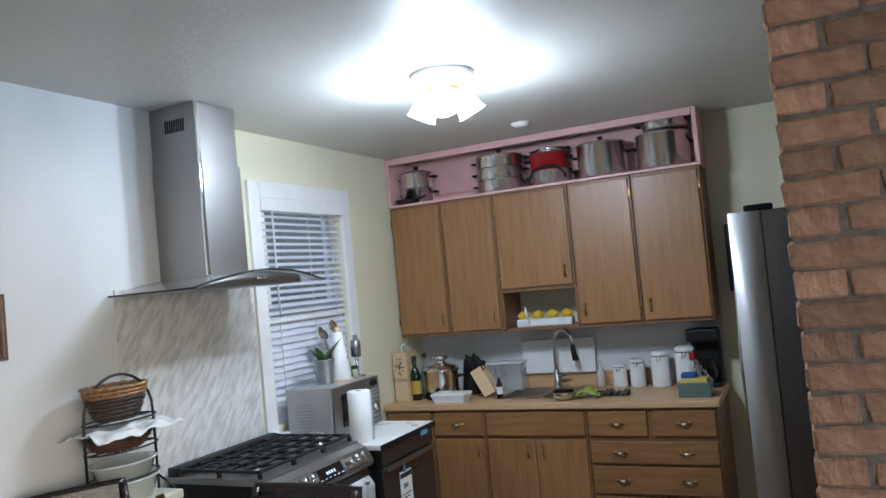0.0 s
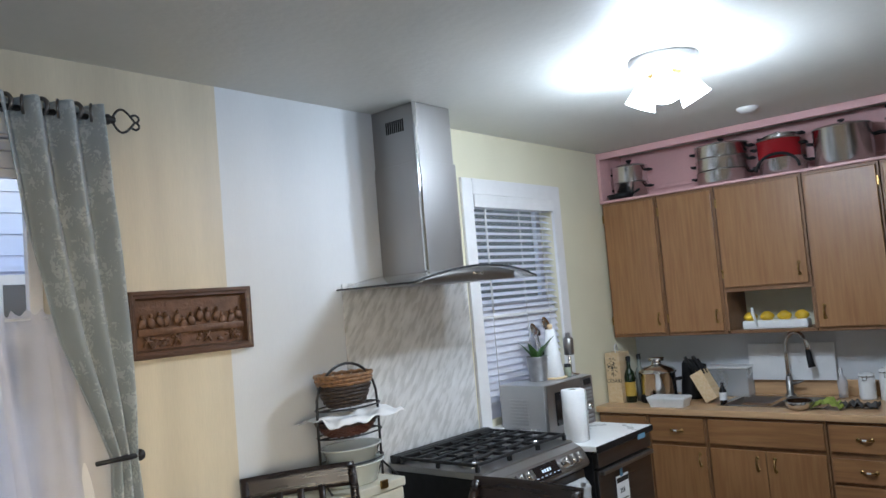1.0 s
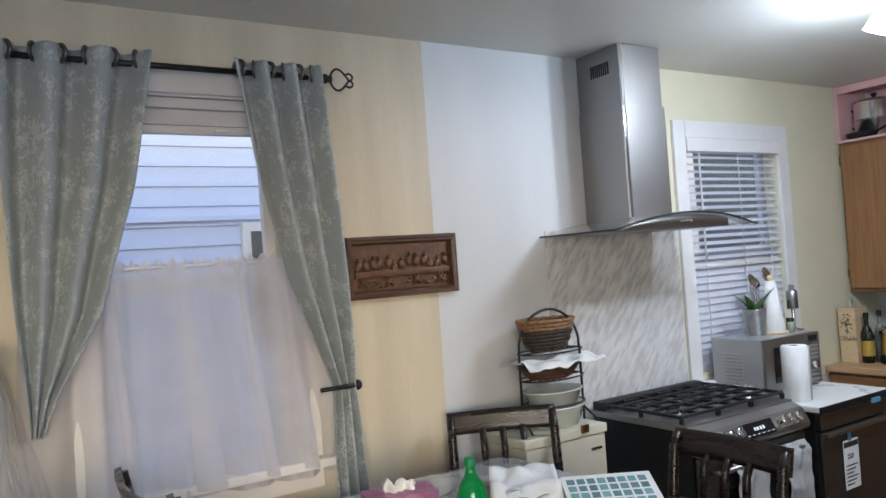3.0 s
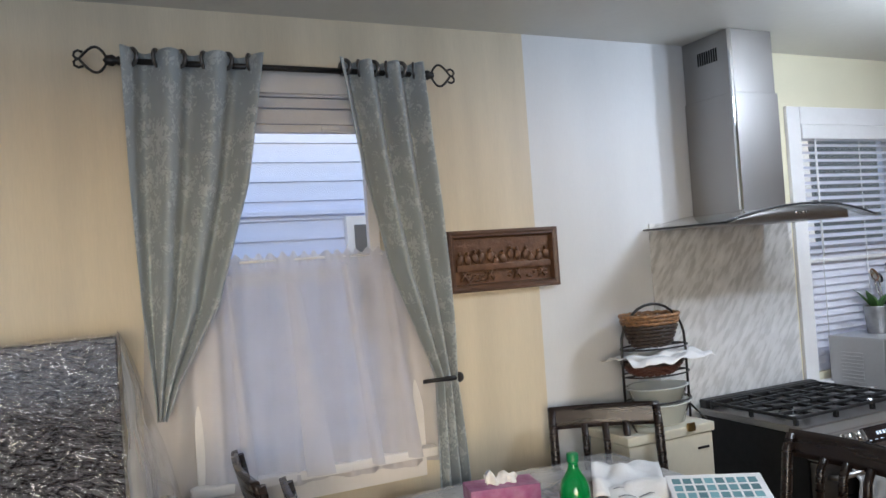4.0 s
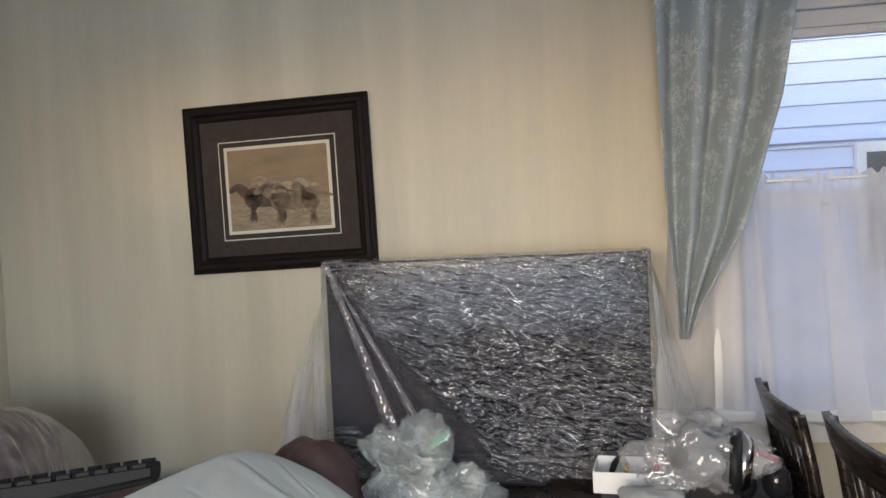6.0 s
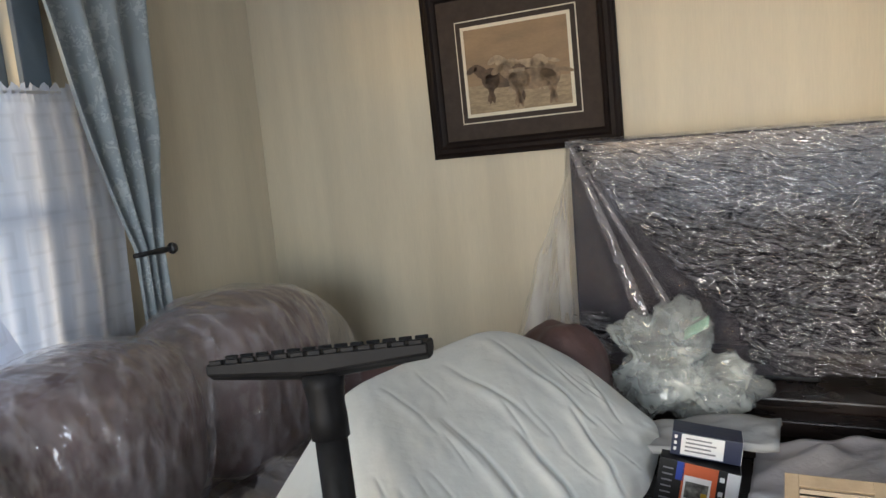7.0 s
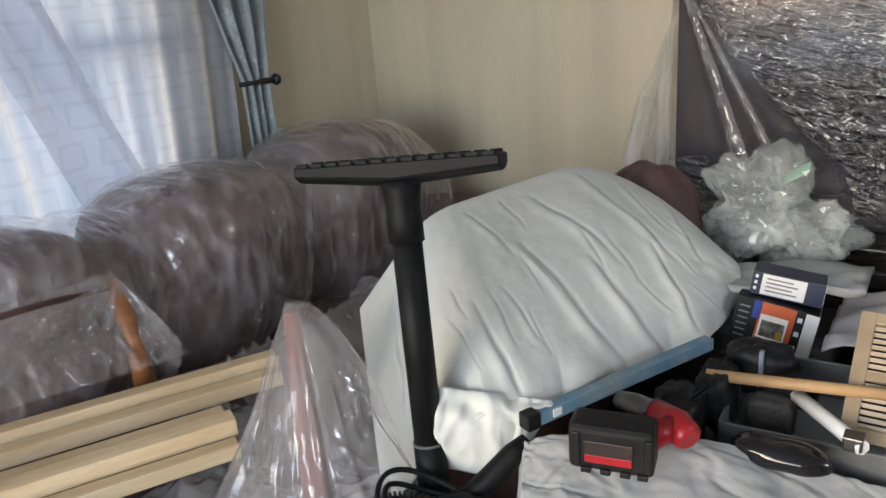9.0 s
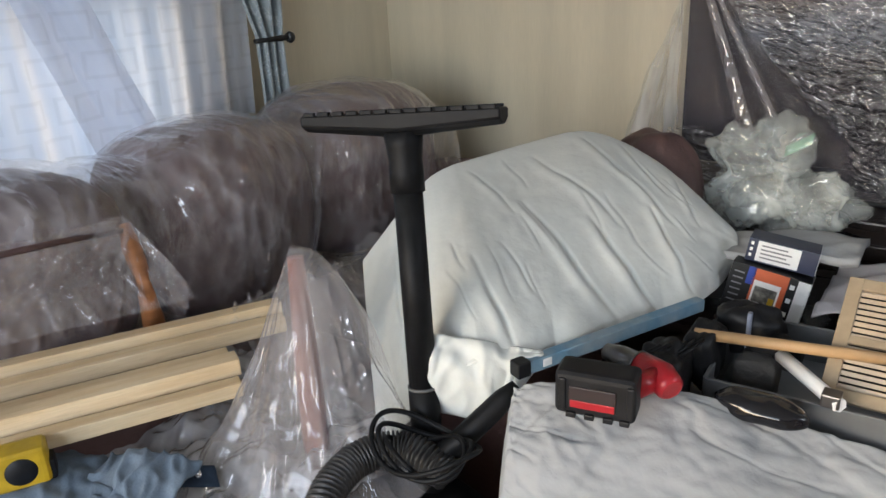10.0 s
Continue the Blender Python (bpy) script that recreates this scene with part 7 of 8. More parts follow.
def blanket(u, v):
    uu = max(0.0, (u - 0.1) / 0.9)
    a, b = soft(BT, uu, 0.08), soft(BF, uu, 0.08)
    up = Vector((0.1, -0.25, 0.96))
    if v < 0.08:
        p = a + Vector((-0.02, 0.03, -0.06)) * ((0.08 - v) / 0.08)
    elif v < 0.7:
        p = a.lerp(b, (v - 0.08) / 0.62)
    else:
        p = b + Vector((0.10, -0.16, -0.42)) * ((v - 0.7) / 0.3)
    t = min(1.0, max(0.0, (v - 0.04) / 0.7))
    k = 0.030 * math.sin(math.pi * t) * min(1, uu * 6 + 0.2)
    lft = max(0.0, 0.1 - u) / 0.1
    p += Vector((0.025, 0.0, -0.30)) * lft ** 1.2 + Vector((-0.02, -0.01, 0)) * math.sin(math.pi * min(1, lft))
    q = 0.012 * nz(u * 5, v * 5, 2) + 0.006 * nz(u * 12, v * 10, 4) + 0.0025 * nz(u * 30, v * 24, 6)
    # stitched channels between the puffs, creases off the near corner
    q -= 0.0035 * ridged(u * 6 + v * 1.4, v * 1.2, 3, 0.10) + 0.003 * ridged(u * 3 - v * 3, v * 6, 8, 0.08)
    q += 0.007 * ridged(math.atan2(v + 0.05, u + 0.02) * 6, u * 3, 5, 0.2) * math.exp(-u * 5)
    return p + up * (k + q)


part("cloth", sheet(blanket, 180, 130, 0.004), M["whitesheet"], mb, world=True)
gs = thing("stacked_goods", "boxes hidden under the white blanket", "boxes", (0.0, -1.55, 0))
part("carton", bx(-0.34, -1.72, 0.0, 0.06, -1.56, 0.62, 0.01), mat("brown_cardboard", (0.38, 0.25, 0.14), 0.85), gs, world=True)

# ---- shop vacuum with upright wand ----
sv = thing("shop_vacuum", "black shop vacuum hose and upright floor wand", "vacuum", (-0.67, -1.80, 0))
part("drum", lathe(bm_new(), [(0, 0.02), (0.17, 0.02), (0.18, 0.1), (0.18, 0.50), (0.17, 0.56), (0.12, 0.62), (0, 0.64)], 32), M["rubber"], sv)
wa, wb = Vector((-0.735, -1.655, 1.305)), Vector((-0.668, -1.727, 0.742))
dirw = (wb - wa).normalized()
part("wand_tube", tube(bm_new(), [wa + dirw * 0.085, wa + dirw * 0.50], 0.0265, 20), M["rubber"], sv, world=True)
part("lower_tube", tube(bm_new(), [wa + dirw * 0.49, wa + dirw * 0.55, wb, wb + dirw * 0.12], [0.0285, 0.029, 0.028, 0.027], 20), M["rubber"], sv, world=True)
fhd = part("floor_head", bm_new(), M["rubber"], sv)
tl, tr_ = Vector((-0.905, -1.713, 1.312)), Vector((-0.565, -1.597, 1.331))
ax = (tr_ - tl).normalized()
upv = -dirw
upv = (upv - ax * upv.dot(ax)).normalized()
fw = ax.cross(upv)
MH = Matrix.Identity(4)
for i, c in enumerate((ax, fw, upv)):
    for r_ in range(3):
        MH[r_][i] = c[r_]
MH.translation = (tl + tr_) / 2
L = (tr_ - tl).length / 2
bm = bm_new()
v = []
for sx in (-1, 1):
    v.append([bm.verts.new(MH @ Vector((sx * L, y, z))) for y, z in ((-0.032, -0.002), (0.032, -0.002), (0.032, -0.020), (0.012, -0.030), (-0.012, -0.030), (-0.032, -0.020))])
mid = [bm.verts.new(MH @ Vector((0, y * 1.0, z if z > -0.01 else z - 0.012))) for y, z in ((-0.032, -0.002), (0.032, -0.002), (0.032, -0.020), (0.014, -0.034), (-0.014, -0.034), (-0.032, -0.020))]
for a, b in ((v[0], mid), (mid, v[1])):
    for i in range(6):
        bm.faces.new((a[i], a[(i + 1) % 6], b[(i + 1) % 6], b[i]))
bm.faces.new(v[0])
bm.faces.new(v[1][::-1])
bmesh.ops.bevel(bm, geom=bm.edges[:], offset=0.003, segments=1, affect="EDGES")
bmesh.ops.recalc_face_normals(bm, faces=bm.faces[:])
bm.faces.ensure_lookup_table()
bmesh.ops.transform(bm, matrix=PLACE[sv].inverted(), verts=bm.verts[:])
bm.to_mesh(fhd.data)
bm.free()
for i in range(13):
    x = -L + 0.018 + (2 * L - 0.036) * i / 12
    for sy in (-1, 1):
        b2 = bx(x - 0.0105, sy * 0.030 - 0.004, -0.004, x + 0.0105, sy * 0.030 + 0.004, 0.0035, 0.001, 1)
        bmesh.ops.transform(b2, matrix=MH, verts=b2.verts[:])
        part("bristle_tab", b2, M["rubber"], fhd, world=True)
part("neck", tube(bm_new(), [wa + dirw * 0.02, wa + dirw * 0.045, wa + dirw * 0.07, wa + dirw * 0.09, wa + dirw * 0.125], [0.036, 0.032, 0.0295, 0.031, 0.031], 20), M["rubber"], sv, world=True)
ring = mat("worn_grey_ring", (0.25, 0.25, 0.25), 0.5, var=0.4)
part("ring", tube(bm_new(), [wa + dirw * 0.484, wa + dirw * 0.489], 0.0292, 20), ring, sv, world=True)
bm = bm_new()
hp = [(0.0, -0.66, -2.06, 0.70), (0.2, -0.700, -1.975, 0.735), (0.36, -0.716, -1.915, 0.745), (0.52, -0.710, -1.858, 0.75), (0.68, -0.684, -1.815, 0.75), (0.84, -0.64, -1.79, 0.745), (1.0, -0.555, -1.80, 0.72)]
pts = [soft(hp, k / 259, 0.10) for k in range(260)]
tube(bm, pts, [0.032 if k % 6 < 3 else 0.024 for k in range(260)], 14)
part("hose", bm, mat("grey_hose_plastic", (0.055, 0.052, 0.05), 0.45, var=0.3, scale=20), sv, "ribbed black vacuum hose", world=True)
part("crevice_tool", tube(bm_new(), [(-0.505, -1.67, 0.856), (-0.52, -1.69, 0.835), (-0.57, -1.75, 0.77), (-0.62, -1.80, 0.715)], [0.012, 0.02, 0.022, 0.024], 10), M["rubber"], sv, world=True)
for s in range(3):
    pts = [Vector((-0.60 + (0.075 + 0.014 * s) * math.cos(a), -1.82 + (0.05 + 0.01 * s) * math.sin(a), 0.775 + 0.02 * math.sin(2 * a + s) + 0.008 * s)) for a in [math.tau * k / 40 for k in range(40)]]
    part("cord_loop", tube(bm_new(), pts, 0.0048, 6, closed=True), M["rubber"], sv, world=True)

# ---- plastic tent, lumber, jeans ----
pd = thing("covered_stack", "low stack of goods wrapped in clear film", "stack", (-1.1, -1.85, 0))
part("carton", bx(-1.38, -2.32, 0, -0.80, -1.68, 0.60, 0.02), mat("grey_brown_carton", (0.10, 0.085, 0.08), 0.8, var=0.3), pd, world=True)
part("film", sheet(lambda u, v: Vector((-1.46 + 0.72 * u, -2.42 + 0.80 * v, 0.66 + 0.10 * max(0.0, 0.42 - u) + 0.045 * nz(u * 5, v * 5, 2) + 0.025 * nz(u * 14, v * 14, 5) + 0.010 * nz(u * 30, v * 30, 8) - 0.25 * max(0, abs(u - 0.5) - 0.43)))  , 130, 130), M["filmheap"], pd, world=True)
cn = thing("plastic_tent", "milky plastic film peaked over a wooden post", "plastic sheet", (-0.90, -1.68, 0.64))
part("post", tube(bm_new(), [(-0.90, -1.80, 0.0), (-0.925, -1.77, 0.8), (-0.943, -1.75, 1.045)], [0.03, 0.026, 0.016], 10), mat("reddish_wood", (0.30, 0.11, 0.08), 0.5, var=0.25), cn, world=True)


def cone(u, v):
    a = math.tau * u
    pk, bc_ = Vector((-0.944, -1.749, 1.064)), Vector((-0.885, -1.815, 0.655))
    c = pk.lerp(bc_, v)
    # straight on one side, bellied out on the other, with sharp folds that fan from the peak
    right = 0.5 + 0.5 * math.cos(a - radians(36))
    f = 1 + 0.05 * math.sin(5 * a + 1) * v
    f += 0.10 * ridged(math.cos(a) * 1.9, math.sin(a) * 1.9 + 0.2 * v, 4, 0.10) * (0.3 + 0.7 * v) + 0.03 * ridged(math.cos(a) * 4, math.sin(a) * 4 + 0.5 * v, 9, 0.12) + 0.10 * nz(math.cos(a) * 2, math.sin(a) * 2, v * 3)
    r = (0.008 + (0.165 + 0.02 * right) * v ** (1.0 - 0.5 * right) + 0.035 * v ** 4) * f
    return Vector((c.x + r * math.cos(a) * 1.05, c.y + r * math.sin(a) * 0.95, c.z + 0.02 * nz(math.cos(a) * 5, math.sin(a) * 5, v * 6) * v))


part("film", sheet(cone, 240, 60), M["filmcone"], cn, world=True)
ot = thing("ottoman", "dark ottoman carrying the lumber boards", "ottoman", (-1.4, -1.9, 0))
part("block", bx(-1.62, -2.60, 0.05, -1.24, -1.80, 0.768, 0.03), M["sofa"], ot, world=True)
# near end, far end, width, thickness, height of the top
for x0, y0, x1, y1, w, hh, z in ((-1.649, -2.436, -1.207, -1.58, 0.046, 0.030, 0.832), (-1.603, -2.464, -1.165, -1.61, 0.046, 0.034, 0.814),
                                 (-1.52, -2.52, -1.144, -1.79, 0.046, 0.030, 0.812), (-1.47, -2.55, -1.088, -1.81, 0.055, 0.036, 0.826), (-1.425, -2.58, -1.042, -1.845, 0.042, 0.030, 0.800)):
    a, b = Vector((x0, y0, z - hh)), Vector((x1, y1, z - hh - 0.004))
    lb = thing("lumber_board", "long pale pine lumber board with planed faces", "lumber", m=Matrix.Translation(a) @ (b - a).to_track_quat("X", "Z").to_matrix().to_4x4(), group="stacked pine boards")
    part("board", bx(0, -0.42 * w, 0, (b - a).length, 0.42 * w, hh, 0.003), M["pine"], lb)
dn = mat("blue_denim", (0.11, 0.145, 0.19), 0.9, var=0.3, scale=14, bump=0.3, bscale=300, dist=0.001, col2=(0.20, 0.245, 0.30))
jn = thing("folded_jeans", "folded faded blue jeans lying on plastic film", "jeans", (-1.15, -1.9, 0.66))
part("leg_fold", sheet(lambda u, v: Vector((-1.33 + 0.34 * u + 0.10 * (1 - v), -2.13 + 0.09 * u - 0.20 * (1 - v), 0.705 + 0.03 * math.sin(math.pi * v) ** 0.5 * (1 - 0.3 * u) + 0.014 * nz(u * 7, v * 6, 3) + 0.008 * ridged(u * 6 + 2 * v, v * 2, 4, 0.25))), 60, 40, 0.006), dn, jn, world=True)
part("seat_fold", sheet(lambda u, v: Vector((-1.12 + 0.17 * u + 0.04 * v, -2.09 + 0.07 * u - 0.16 * v, 0.735 + 0.018 * math.sin(math.pi * u) - 0.05 * v * v + 0.010 * ridged(u * 5 - v * 2, v * 3, 7, 0.25))), 40, 30, 0.006), dn, jn, world=True)
part("waistband", sheet(lambda u, v: Vector((-1.085 + 0.125 * u + 0.02 * v, -2.075 + 0.085 * u - 0.035 * math.sin(math.pi * u) - 0.01 * v, 0.748 - 0.035 * u + 0.012 * math.sin(math.pi * u) - 0.034 * v)), 20, 6, 0.005), mat("dark_denim", (0.03, 0.05, 0.085), 0.9, var=0.3, scale=30, bump=0.3, bscale=300, dist=0.001), jn, world=True)
part("button", lathe(bm_new(), [(0, 0.004), (0.008, 0.003), (0.009, 0)], 14, Matrix.Translation((-0.965, -2.025, 0.715)) @ pose(0, 0, 0, 70, 0, 20)), M["chrome"], jn, world=True)
tm = thing("tape_measure", "yellow and black tape measure on the jeans", "tape measure", (-1.185, -2.215, 0.735), rz=62)
yl = mat("yellow_plastic", (0.62, 0.40, 0.015), 0.4, var=0.2, scale=20)
part("case", bx(-0.05, -0.028, 0, 0.042, 0.028, 0.072, 0.012, 3), yl, tm)
part("face", lathe(bm_new(), [(0, 0.003), (0.024, 0.002), (0.026, 0)], 20, Matrix.Translation((-0.002, -0.028, 0.036)) @ pose(0, 0, 0, 90)), M["black"], tm)
part("nose", bx(0.03, -0.02, 0.0, 0.05, 0.02, 0.04, 0.006), M["black"], tm)

# ---- tools on the work table ----
lv = thing("spirit_level", "scuffed blue spirit level bar", "level", m=Matrix.Translation((-0.42, -1.43, 0.862)) @ pose(0, 0, 0, 0, 0, 66))
blu = mat("scuffed_blue_paint", (0.13, 0.25, 0.36), 0.5, var=0.35, scale=18, col2=(0.24, 0.30, 0.34))
part("bar", bx(-0.225, -0.012, 0, 0.225, 0.012, 0.026, 0.003), blu, lv)
part("end_cap", bx(-0.245, -0.014, -0.002, -0.217, 0.014, 0.028, 0.003), M["black"], lv)
part("vial", bx(-0.19, -0.0135, 0.006, -0.17, 0.0135, 0.022, 0.002), M["trim"], lv)
dl = thing("cordless_drill", "red and black cordless drill lying on blanket", "drill", m=Matrix.Translation((-0.345, -1.675, 0.862)) @ pose(0, 0, 0, 0, 0, 12))
rdp = mat("red_tool_plastic", (0.42, 0.012, 0.02), 0.38, var=0.15, scale=20)
bt_ = part("battery", bx(-0.07, -0.03, 0.0, 0.06, 0.03, 0.078, 0.012, 3), M["black"], dl)
part("battery_label", bx(-0.045, -0.0325, 0.016, 0.03, -0.0295, 0.055, 0.002), mat("dark_label", (0.03, 0.018, 0.018), 0.5), bt_)
part("red_stripe", bx(-0.043, -0.0336, 0.018, 0.028, -0.0322, 0.031, 0.001), rdp, bt_)
for x in (-0.062, 0.046):
    part("rib", bx(x, -0.034, 0.01, x + 0.012, -0.028, 0.068, 0.003), M["black"], bt_)
for x in (-0.05, -0.02, 0.01, 0.036):
    part("foot_pad", bx(x, -0.034, -0.002, x + 0.016, -0.024, 0.008, 0.002), M["black"], bt_)
part("handle", tube(bm_new(), [(0.04, 0.025, 0.036), (0.06, 0.045, 0.036), (0.075, 0.065, 0.036)], [0.024, 0.02, 0.022], 14), rdp, dl)
part("motor_housing", tube(bm_new(), [(0.105, 0.045, 0.032), (0.100, 0.05, 0.034), (0.085, 0.075, 0.036), (0.045, 0.10, 0.036)], [0.018, 0.024, 0.026, 0.026], 18), rdp, dl)
part("chuck", tube(bm_new(), [(0.045, 0.10, 0.036), (0.042, 0.102, 0.036), (0.038, 0.105, 0.036), (0.01, 0.12, 0.036), (-0.02, 0.135, 0.036)], [0.027, 0.027, 0.021, 0.021, 0.015], 18), M["darksteel"], dl)
bu = thing("bulb_box", "white and navy cardboard box with printed text", "box", m=Matrix.Translation((-0.318, -0.938, 0.876)) @ pose(0, 0, 0, -4, 8, 6) @ Matrix.Diagonal((0.76, 0.75, 0.95, 1)))
navy = mat("navy_card", (0.012, 0.02, 0.06), 0.45)
org = mat("orange_card", (0.62, 0.12, 0.03), 0.5, var=0.1)
bwt = M["paper"]
part("carton", bx(0, 0, 0, 0.20, 0.11, 0.058, 0.002), navy, bu)
fp = part("front_print", bx(0.028, -0.0012, 0.004, 0.150, 0.001, 0.055), bwt, bu)
for i in range(4):
    part("text_bar", bx(0.04, -0.0020, 0.013 + 0.010 * i, 0.128 - 0.014 * (i % 2), -0.0011, 0.0165 + 0.010 * i), mat("grey_text", (0.25, 0.25, 0.27), 0.7), fp)
part("end_print", bx(0.199, 0.002, 0.003, 0.2012, 0.108, 0.056), bwt, bu)
for i in range(3):
    part("icon", bx(0.008, -0.0012, 0.012 + 0.015 * i, 0.016, 0.0005, 0.020 + 0.015 * i), bwt, bu)
bo = thing("lamp_box", "black orange and white product carton", "box", m=Matrix.Translation((-0.352, -0.985, 0.775)) @ pose(0, 0, 0, -8, 10, 4) @ Matrix.Diagonal((0.77, 0.8, 0.82, 1)))
part("carton", bx(0, 0, 0, 0.225, 0.12, 0.132, 0.002), M["black"], bo)
part("orange_panel", bx(0.068, -0.0012, 0.0, 0.165, 0.001, 0.131), org, bo)
part("blue_panel", bx(0.05, -0.0012, 0.08, 0.072, 0.001, 0.131), mat("blue_card", (0.015, 0.05, 0.35), 0.5), bo)
lp = part("white_label", bx(0.074, -0.0022, 0.030, 0.150, -0.0010, 0.098), bwt, bo)
part("label_picture", bx(0.080, -0.0030, 0.036, 0.144, -0.0021, 0.082), mat("dim_photo", (0.22, 0.22, 0.2), 0.6, var=0.5, scale=60), lp)
part("label_swatch", bx(0.126, -0.0036, 0.038, 0.142, -0.0029, 0.058), yl, lp)
part("end_print", bx(0.190, -0.0012, 0.002, 0.2245, 0.001, 0.130), bwt, bo)
part("side_print", bx(0.2245, 0.004, 0.004, 0.2262, 0.116, 0.128), bwt, bo)
for i in range(3):
    part("icon", bx(0.171, -0.0012, 0.02 + 0.04 * i, 0.184, 0.0008, 0.033 + 0.04 * i), bwt, bo)
for i in range(6):
    part("text_bar", bx(0.012, -0.0012, 0.02 + 0.017 * i, 0.042, 0.0008, 0.024 + 0.017 * i), mat("dim_text", (0.2, 0.2, 0.22), 0.6), bo)
rg = thing("floor_register", "beige metal floor vent register with louvers", "vent register", m=Matrix.Translation((0.013, -1.265, 0.885)) @ pose(0, 0, 0, 34, 0, 0))
tan = mat("tan_enamel", (0.42, 0.33, 0.22), 0.4, var=0.12, scale=20)
bm = bm_new()
for a in ((-0.085, -0.13, 0, -0.06, 0.13, 0.01), (0.06, -0.13, 0, 0.085, 0.13, 0.01), (-0.061, -0.13, 0.0005, 0.061, -0.105, 0.0095), (-0.061, 0.105, 0.0005, 0.061, 0.13, 0.0095), (-0.061, -0.012, 0.0005, 0.061, 0.004, 0.009)):
    box(bm, *a, 0.002)
part("frame", bm, tan, rg)
part("backing", bx(-0.062, -0.108, -0.008, 0.062, 0.108, -0.004), M["black"], rg)
for i in range(16):
    b2 = bx(-0.061, -0.004, -0.001, 0.061, 0.004, 0.001, 0.0005, 1)
    bmesh.ops.transform(b2, matrix=Matrix.Translation((0, -0.098 + 0.0131 * i, 0.003)) @ pose(0, 0, 0, 30), verts=b2.verts[:])
    part("louver", b2, tan, rg)
ty = thing("grey_tray", "open grey plastic tool tray with odds and ends", "tray", m=Matrix.Translation((0.01, -1.25, 0.744)) @ pose(0, 0, 0, 0, 0, 3))
gp = mat("grey_tray_plastic", (0.14, 0.145, 0.15), 0.5, var=0.15, scale=10)
for nm, a in (("base", (-0.27, -0.16, 0, 0.27, 0.14, 0.006)), ("wall", (-0.27, -0.166, 0.0, 0.27, -0.158, 0.082)), ("wall", (-0.27, 0.134, 0.0, 0.27, 0.142, 0.082)), ("wall", (-0.275, -0.16, 0.0, -0.267, 0.14, 0.082)), ("wall", (0.267, -0.16, 0, 0.275, 0.14, 0.082))):
    part(nm, bx(*a, 0.002), gp, ty)
dw_ = thing("wooden_dowel", "plain wooden dowel lying across the tray", "dowel", (-0.1, -0.95, 0.84))
part("rod", tube(bm_new(), [(-0.30, -1.345, 0.868), (0.06, -1.29, 0.878)], 0.011, 10), mat("birch_dowel", (0.55, 0.35, 0.17), 0.5, var=0.15), dw_, world=True)
cg = thing("white_trowel_bar", "white plastic bar with grey clip in the tray", "tool", (0.0, -1.05, 0.8))
part("bar", tube(bm_new(), [(-0.15, -1.31, 0.845), (-0.03, -1.43, 0.84)], 0.013, 6), M["trim"], cg, world=True)
part("clip", bx(-0.06, -1.435, 0.832, -0.03, -1.405, 0.856, 0.003), M["darksteel"], cg, world=True)
rb = thing("stone_block", "rough grey rubber block in the tray", "block", (-0.08, -1.03, 0.79))
part("block", cushion(bm_new(), (-0.19, -1.30, 0.79), (0.04, 0.03, 0.035), 0.4, 0.1, 2, 12), mat("rough_grey_rubber", (0.09, 0.085, 0.08), 0.9, bump=0.4, bscale=80), rb, world=True)


def lump(name, label, category, parts):
    t = thing(name, label, category, parts[0][1])
    for nm, c, s, e, seed in parts:
        part(nm, cushion(bm_new(), c, s, e, 0.14, seed, 16), M["black"], t, world=True)
    return t


kp = lump("knee_pads", "black ribbed knee pads lying on the table", "knee pads", [("pad", (-0.325, -1.44, 0.815), (0.045, 0.06, 0.065), 0.6, 1), ("strap", (-0.285, -1.33, 0.82), (0.035, 0.06, 0.06), 0.7, 2)])
for i in range(6):
    part("rib", tube(bm_new(), [(-0.375 + 0.008 * i, -1.49 + 0.004 * i, 0.80), (-0.355 + 0.012 * i, -1.485 + 0.008 * i, 0.865), (-0.33 + 0.012 * i, -1.45 + 0.012 * i, 0.882)], 0.004, 6), M["black"], kp, world=True)
vs_ = lump("safety_visor", "glossy black safety visor resting on the tools", "visor", [("shell", (-0.235, -1.215, 0.84), (0.068, 0.045, 0.05), 0.8, 3), ("strap", (-0.175, -1.25, 0.82), (0.05, 0.03, 0.03), 0.6, 4)])
part("blue_strap", bx(-0.225, -1.268, 0.82, -0.217, -1.255, 0.895, 0.002), mat("grey_blue_strap", (0.25, 0.28, 0.36), 0.7), vs_, world=True)
gl = thing("sunglasses_case", "glossy black oval case on the blanket edge", "case", (-0.03, -1.22, 0.80))
part("shell", cushion(bm_new(), (-0.14, -1.49, 0.832), (0.075, 0.035, 0.022), 0.8, 0.05, 8, 18), M["screen"], gl, world=True)

# foam pads, bags
fm = thing("foam_pad", "thin white foam padding sheet", "foam", (-0.25, -0.62, 0.8))
part("pad", sheet(lambda u, v: Vector((-0.42 + 0.33 * u, -0.92 + 0.17 * v + 0.05 * u, 0.865 + 0.03 * math.sin(2.2 * u) + 0.012 * nz(u * 5, v * 4))), 24, 14, 0.018), M["whitesheet"], fm, world=True)
fm2 = thing("packing_film", "milky packing film heaped over the table end", "packing film", (0.1, -0.7, 0.8))
part("film", sheet(lambda u, v: Vector((-0.15 + 0.50 * u, -1.02 + 0.36 * v + 0.05 * u, 0.80 + 0.035 * nz(u * 5, v * 4, 3) + 0.03 * math.sin(3 * u))), 50, 40, 0.003), mat("milky_foam_film", (0.62, 0.60, 0.63), 0.4, var=0.1, scale=8, bump=0.2, bscale=30), fm2, world=True)


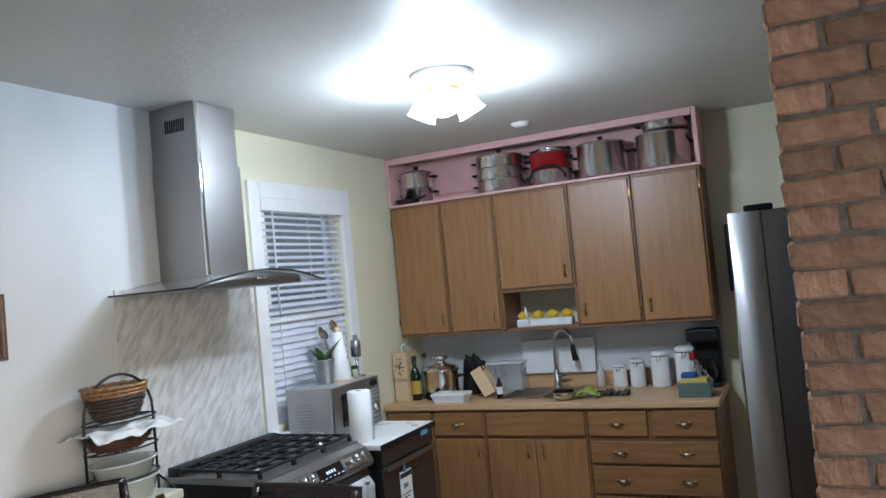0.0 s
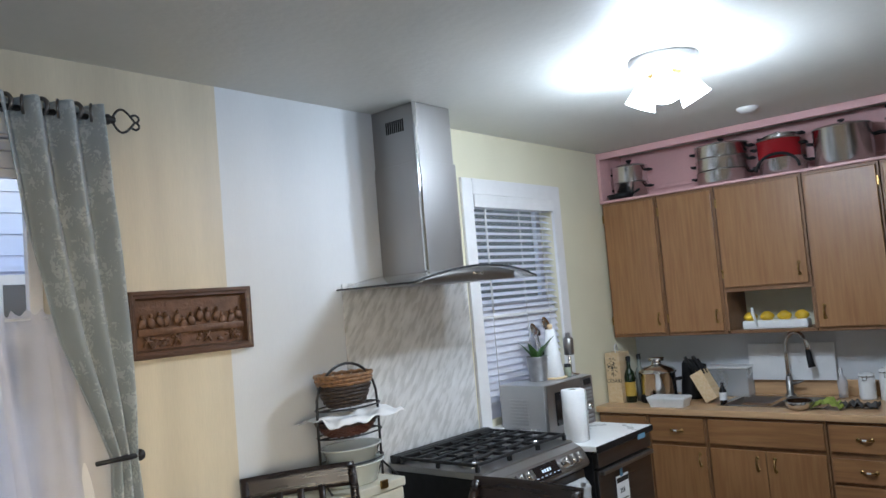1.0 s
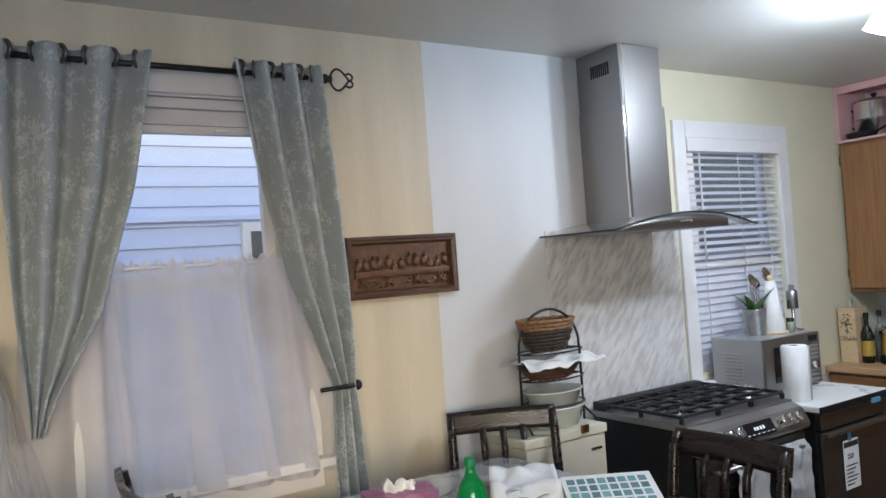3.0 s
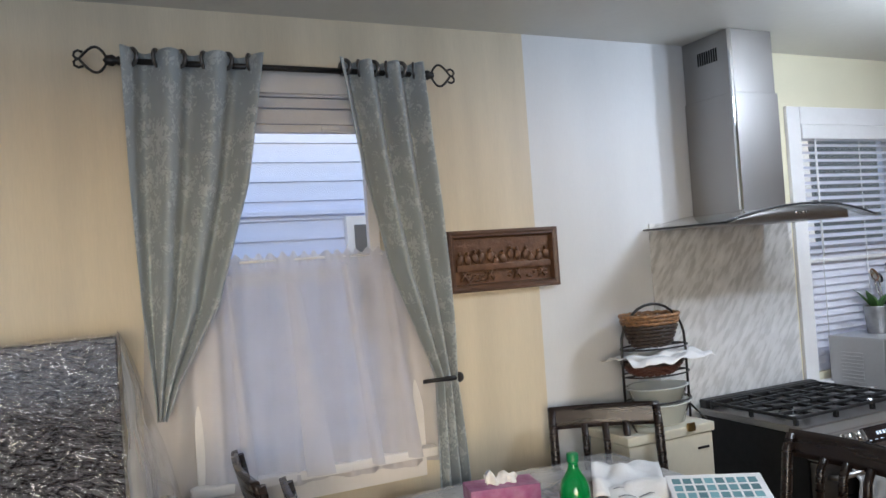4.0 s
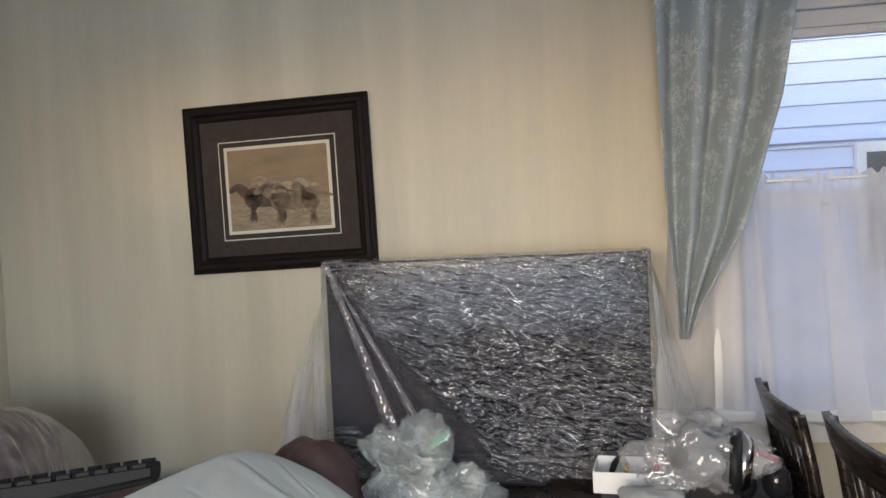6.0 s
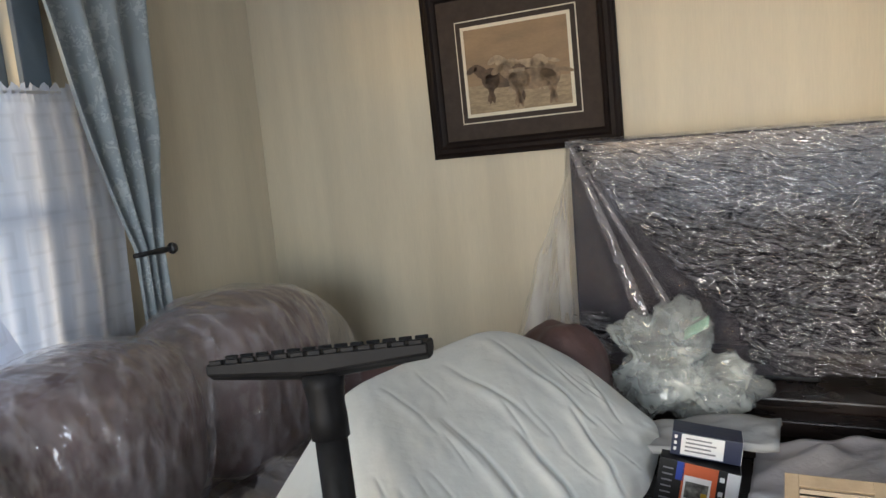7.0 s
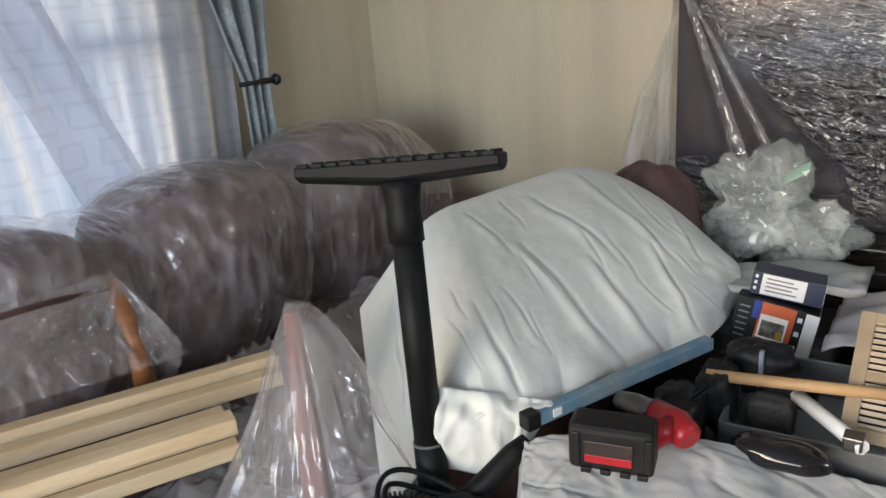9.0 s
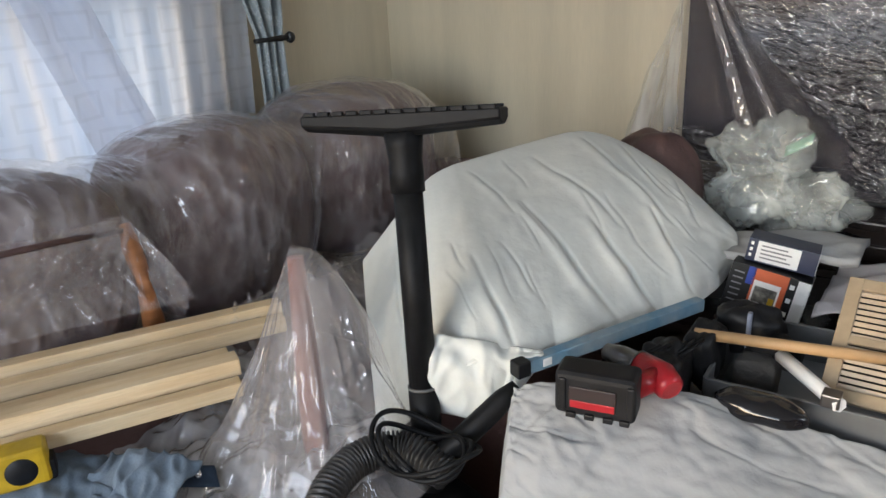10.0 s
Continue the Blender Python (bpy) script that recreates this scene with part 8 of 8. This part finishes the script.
def crumple(name, label, c, s, seed, material, cat="bag"):
    t = thing(name, label, cat, c)
    bm = bm_new()
    r = bmesh.ops.create_icosphere(bm, subdivisions=5, radius=1)
    for vv in bm.verts:
        p = vv.co.copy()
        n1 = noise.noise(p * 1.6 + Vector((seed, 0, 0)))
        n2 = abs(noise.noise(p * 4 + Vector((0, seed, 0))))
        n3 = abs(noise.noise(p * 9 + Vector((0, 0, seed))))
        k = 1 + 0.65 * n1 - 0.45 * n2 - 0.12 * n3
        vv.co = Vector((c[0] + p.x * s[0] * k, c[1] + p.y * s[1] * k, c[2] + max(-0.9, p.z) * s[2] * k))
    part("crumpled_film", bm, material, t, world=True, smooth=True)
    return t


bgm = film("bag_plastic", (0.70, 0.74, 0.71), 0.20, 0.12, 12, 0.7, dist=0.014, facet=True, crease=0.22, ior=1.36)
cb_ = crumple("clear_plastic_bag", "crumpled clear plastic bag with green tape", (-0.395, -0.545, 0.965), (0.17, 0.10, 0.16), 3.0, bgm)
crumple("clear_plastic_bag", "low crumpled clear bag beside the television stand", (-0.27, -0.56, 0.915), (0.13, 0.09, 0.09), 5.0, bgm)
part("green_tape", sheet(lambda u, v: Vector((-0.335 + 0.065 * u, -0.545 + 0.02 * v, 1.03 + 0.04 * u + 0.025 * v)), 4, 4, 0.001), mat("mint_tape", (0.30, 0.55, 0.38), 0.6), cb_, world=True)
cr = thing("storage_crate", "dark storage crate beside the media console", "crate", (0.55, -0.55, 0))
part("box", bx(0.145, -0.98, 0, 0.612, -0.58, 0.98, 0.01), M["black"], cr, world=True)
wl = thing("work_light", "grey cylindrical work lamp wrapped in clear plastic", "work lamp", (0.50, -0.60, 1.0))
part("housing", tube(bm_new(), [(0.31, -0.765, 1.09), (0.34, -0.765, 1.09), (0.455, -0.785, 1.08)], [0.05, 0.075, 0.08], 28), gp, wl, world=True)
part("ring", tube(bm_new(), [(0.45, -0.785, 1.08), (0.475, -0.789, 1.078)], 0.08, 28), M["black"], wl, world=True)
part("lens", tube(bm_new(), [(0.474, -0.789, 1.078), (0.50, -0.793, 1.074)], [0.078, 0.06], 28), M["chrome"], wl, world=True)
part("stand", bx(0.35, -0.83, 0.98, 0.47, -0.71, 1.03, 0.006), M["black"], wl, world=True)
crumple("clear_plastic_bag", "clear plastic bag around the work lamp", (0.375, -0.765, 1.085), (0.15, 0.10, 0.105), 8.0, film("thin_bag_film", (0.75, 0.75, 0.8), 0.16, 0.1, 12, 0.7, dist=0.03))
wg = thing("work_glove", "white work glove on the dark crate", "glove", (0.30, -0.70, 0.98))
part("glove", cushion(bm_new(), (0.26, -0.86, 1.005), (0.08, 0.045, 0.03), 0.7, 0.14, 6, 16), M["whitesheet"], wg, world=True)
oc = thing("open_carton", "white open carton with small tools on the crate", "carton", (0.235, -0.698, 0.981), rz=-8)
for nm, a in (("base", (-0.10, -0.055, 0, 0.10, 0.055, 0.004)), ("side", (-0.10, -0.055, 0.004, -0.096, 0.055, 0.06)), ("side", (0.096, -0.055, 0.004, 0.10, 0.055, 0.06)), ("side", (-0.096, -0.055, 0.004, 0.096, -0.051, 0.055)), ("side", (-0.096, 0.051, 0.004, 0.096, 0.055, 0.065))):
    part(nm, bx(*a, 0.001), M["paper"], oc)
for i, (m_, x) in enumerate(((M["black"], -0.06), (yl, -0.01), (M["darksteel"], 0.03), (rdp, 0.065))):
    part("tool", tube(bm_new(), [(x, -0.04, 0.035), (x + 0.01 * (-1) ** i, 0.0, 0.058), (x + 0.02 * (-1) ** i, 0.04, 0.068)], [0.006, 0.009, 0.006], 8), m_, oc)
em = thing("ear_defenders", "black ear defenders with a red band on the crate", "ear defenders", (0.522, -0.760, 0.98))
for x in (-0.035, 0.045):
    part("cup", cushion(bm_new(), (x, 0, 0.042), (0.032, 0.042, 0.042), 0.75, 0.03, x, 14), M["screen"], em)
part("band", tube(bm_new(), [(-0.055, 0.01, 0.045), (-0.03, 0.02, 0.095), (0.01, 0.022, 0.108), (0.05, 0.02, 0.09), (0.07, 0.01, 0.045)], 0.009, 8), rdp, em, "red padded head band")
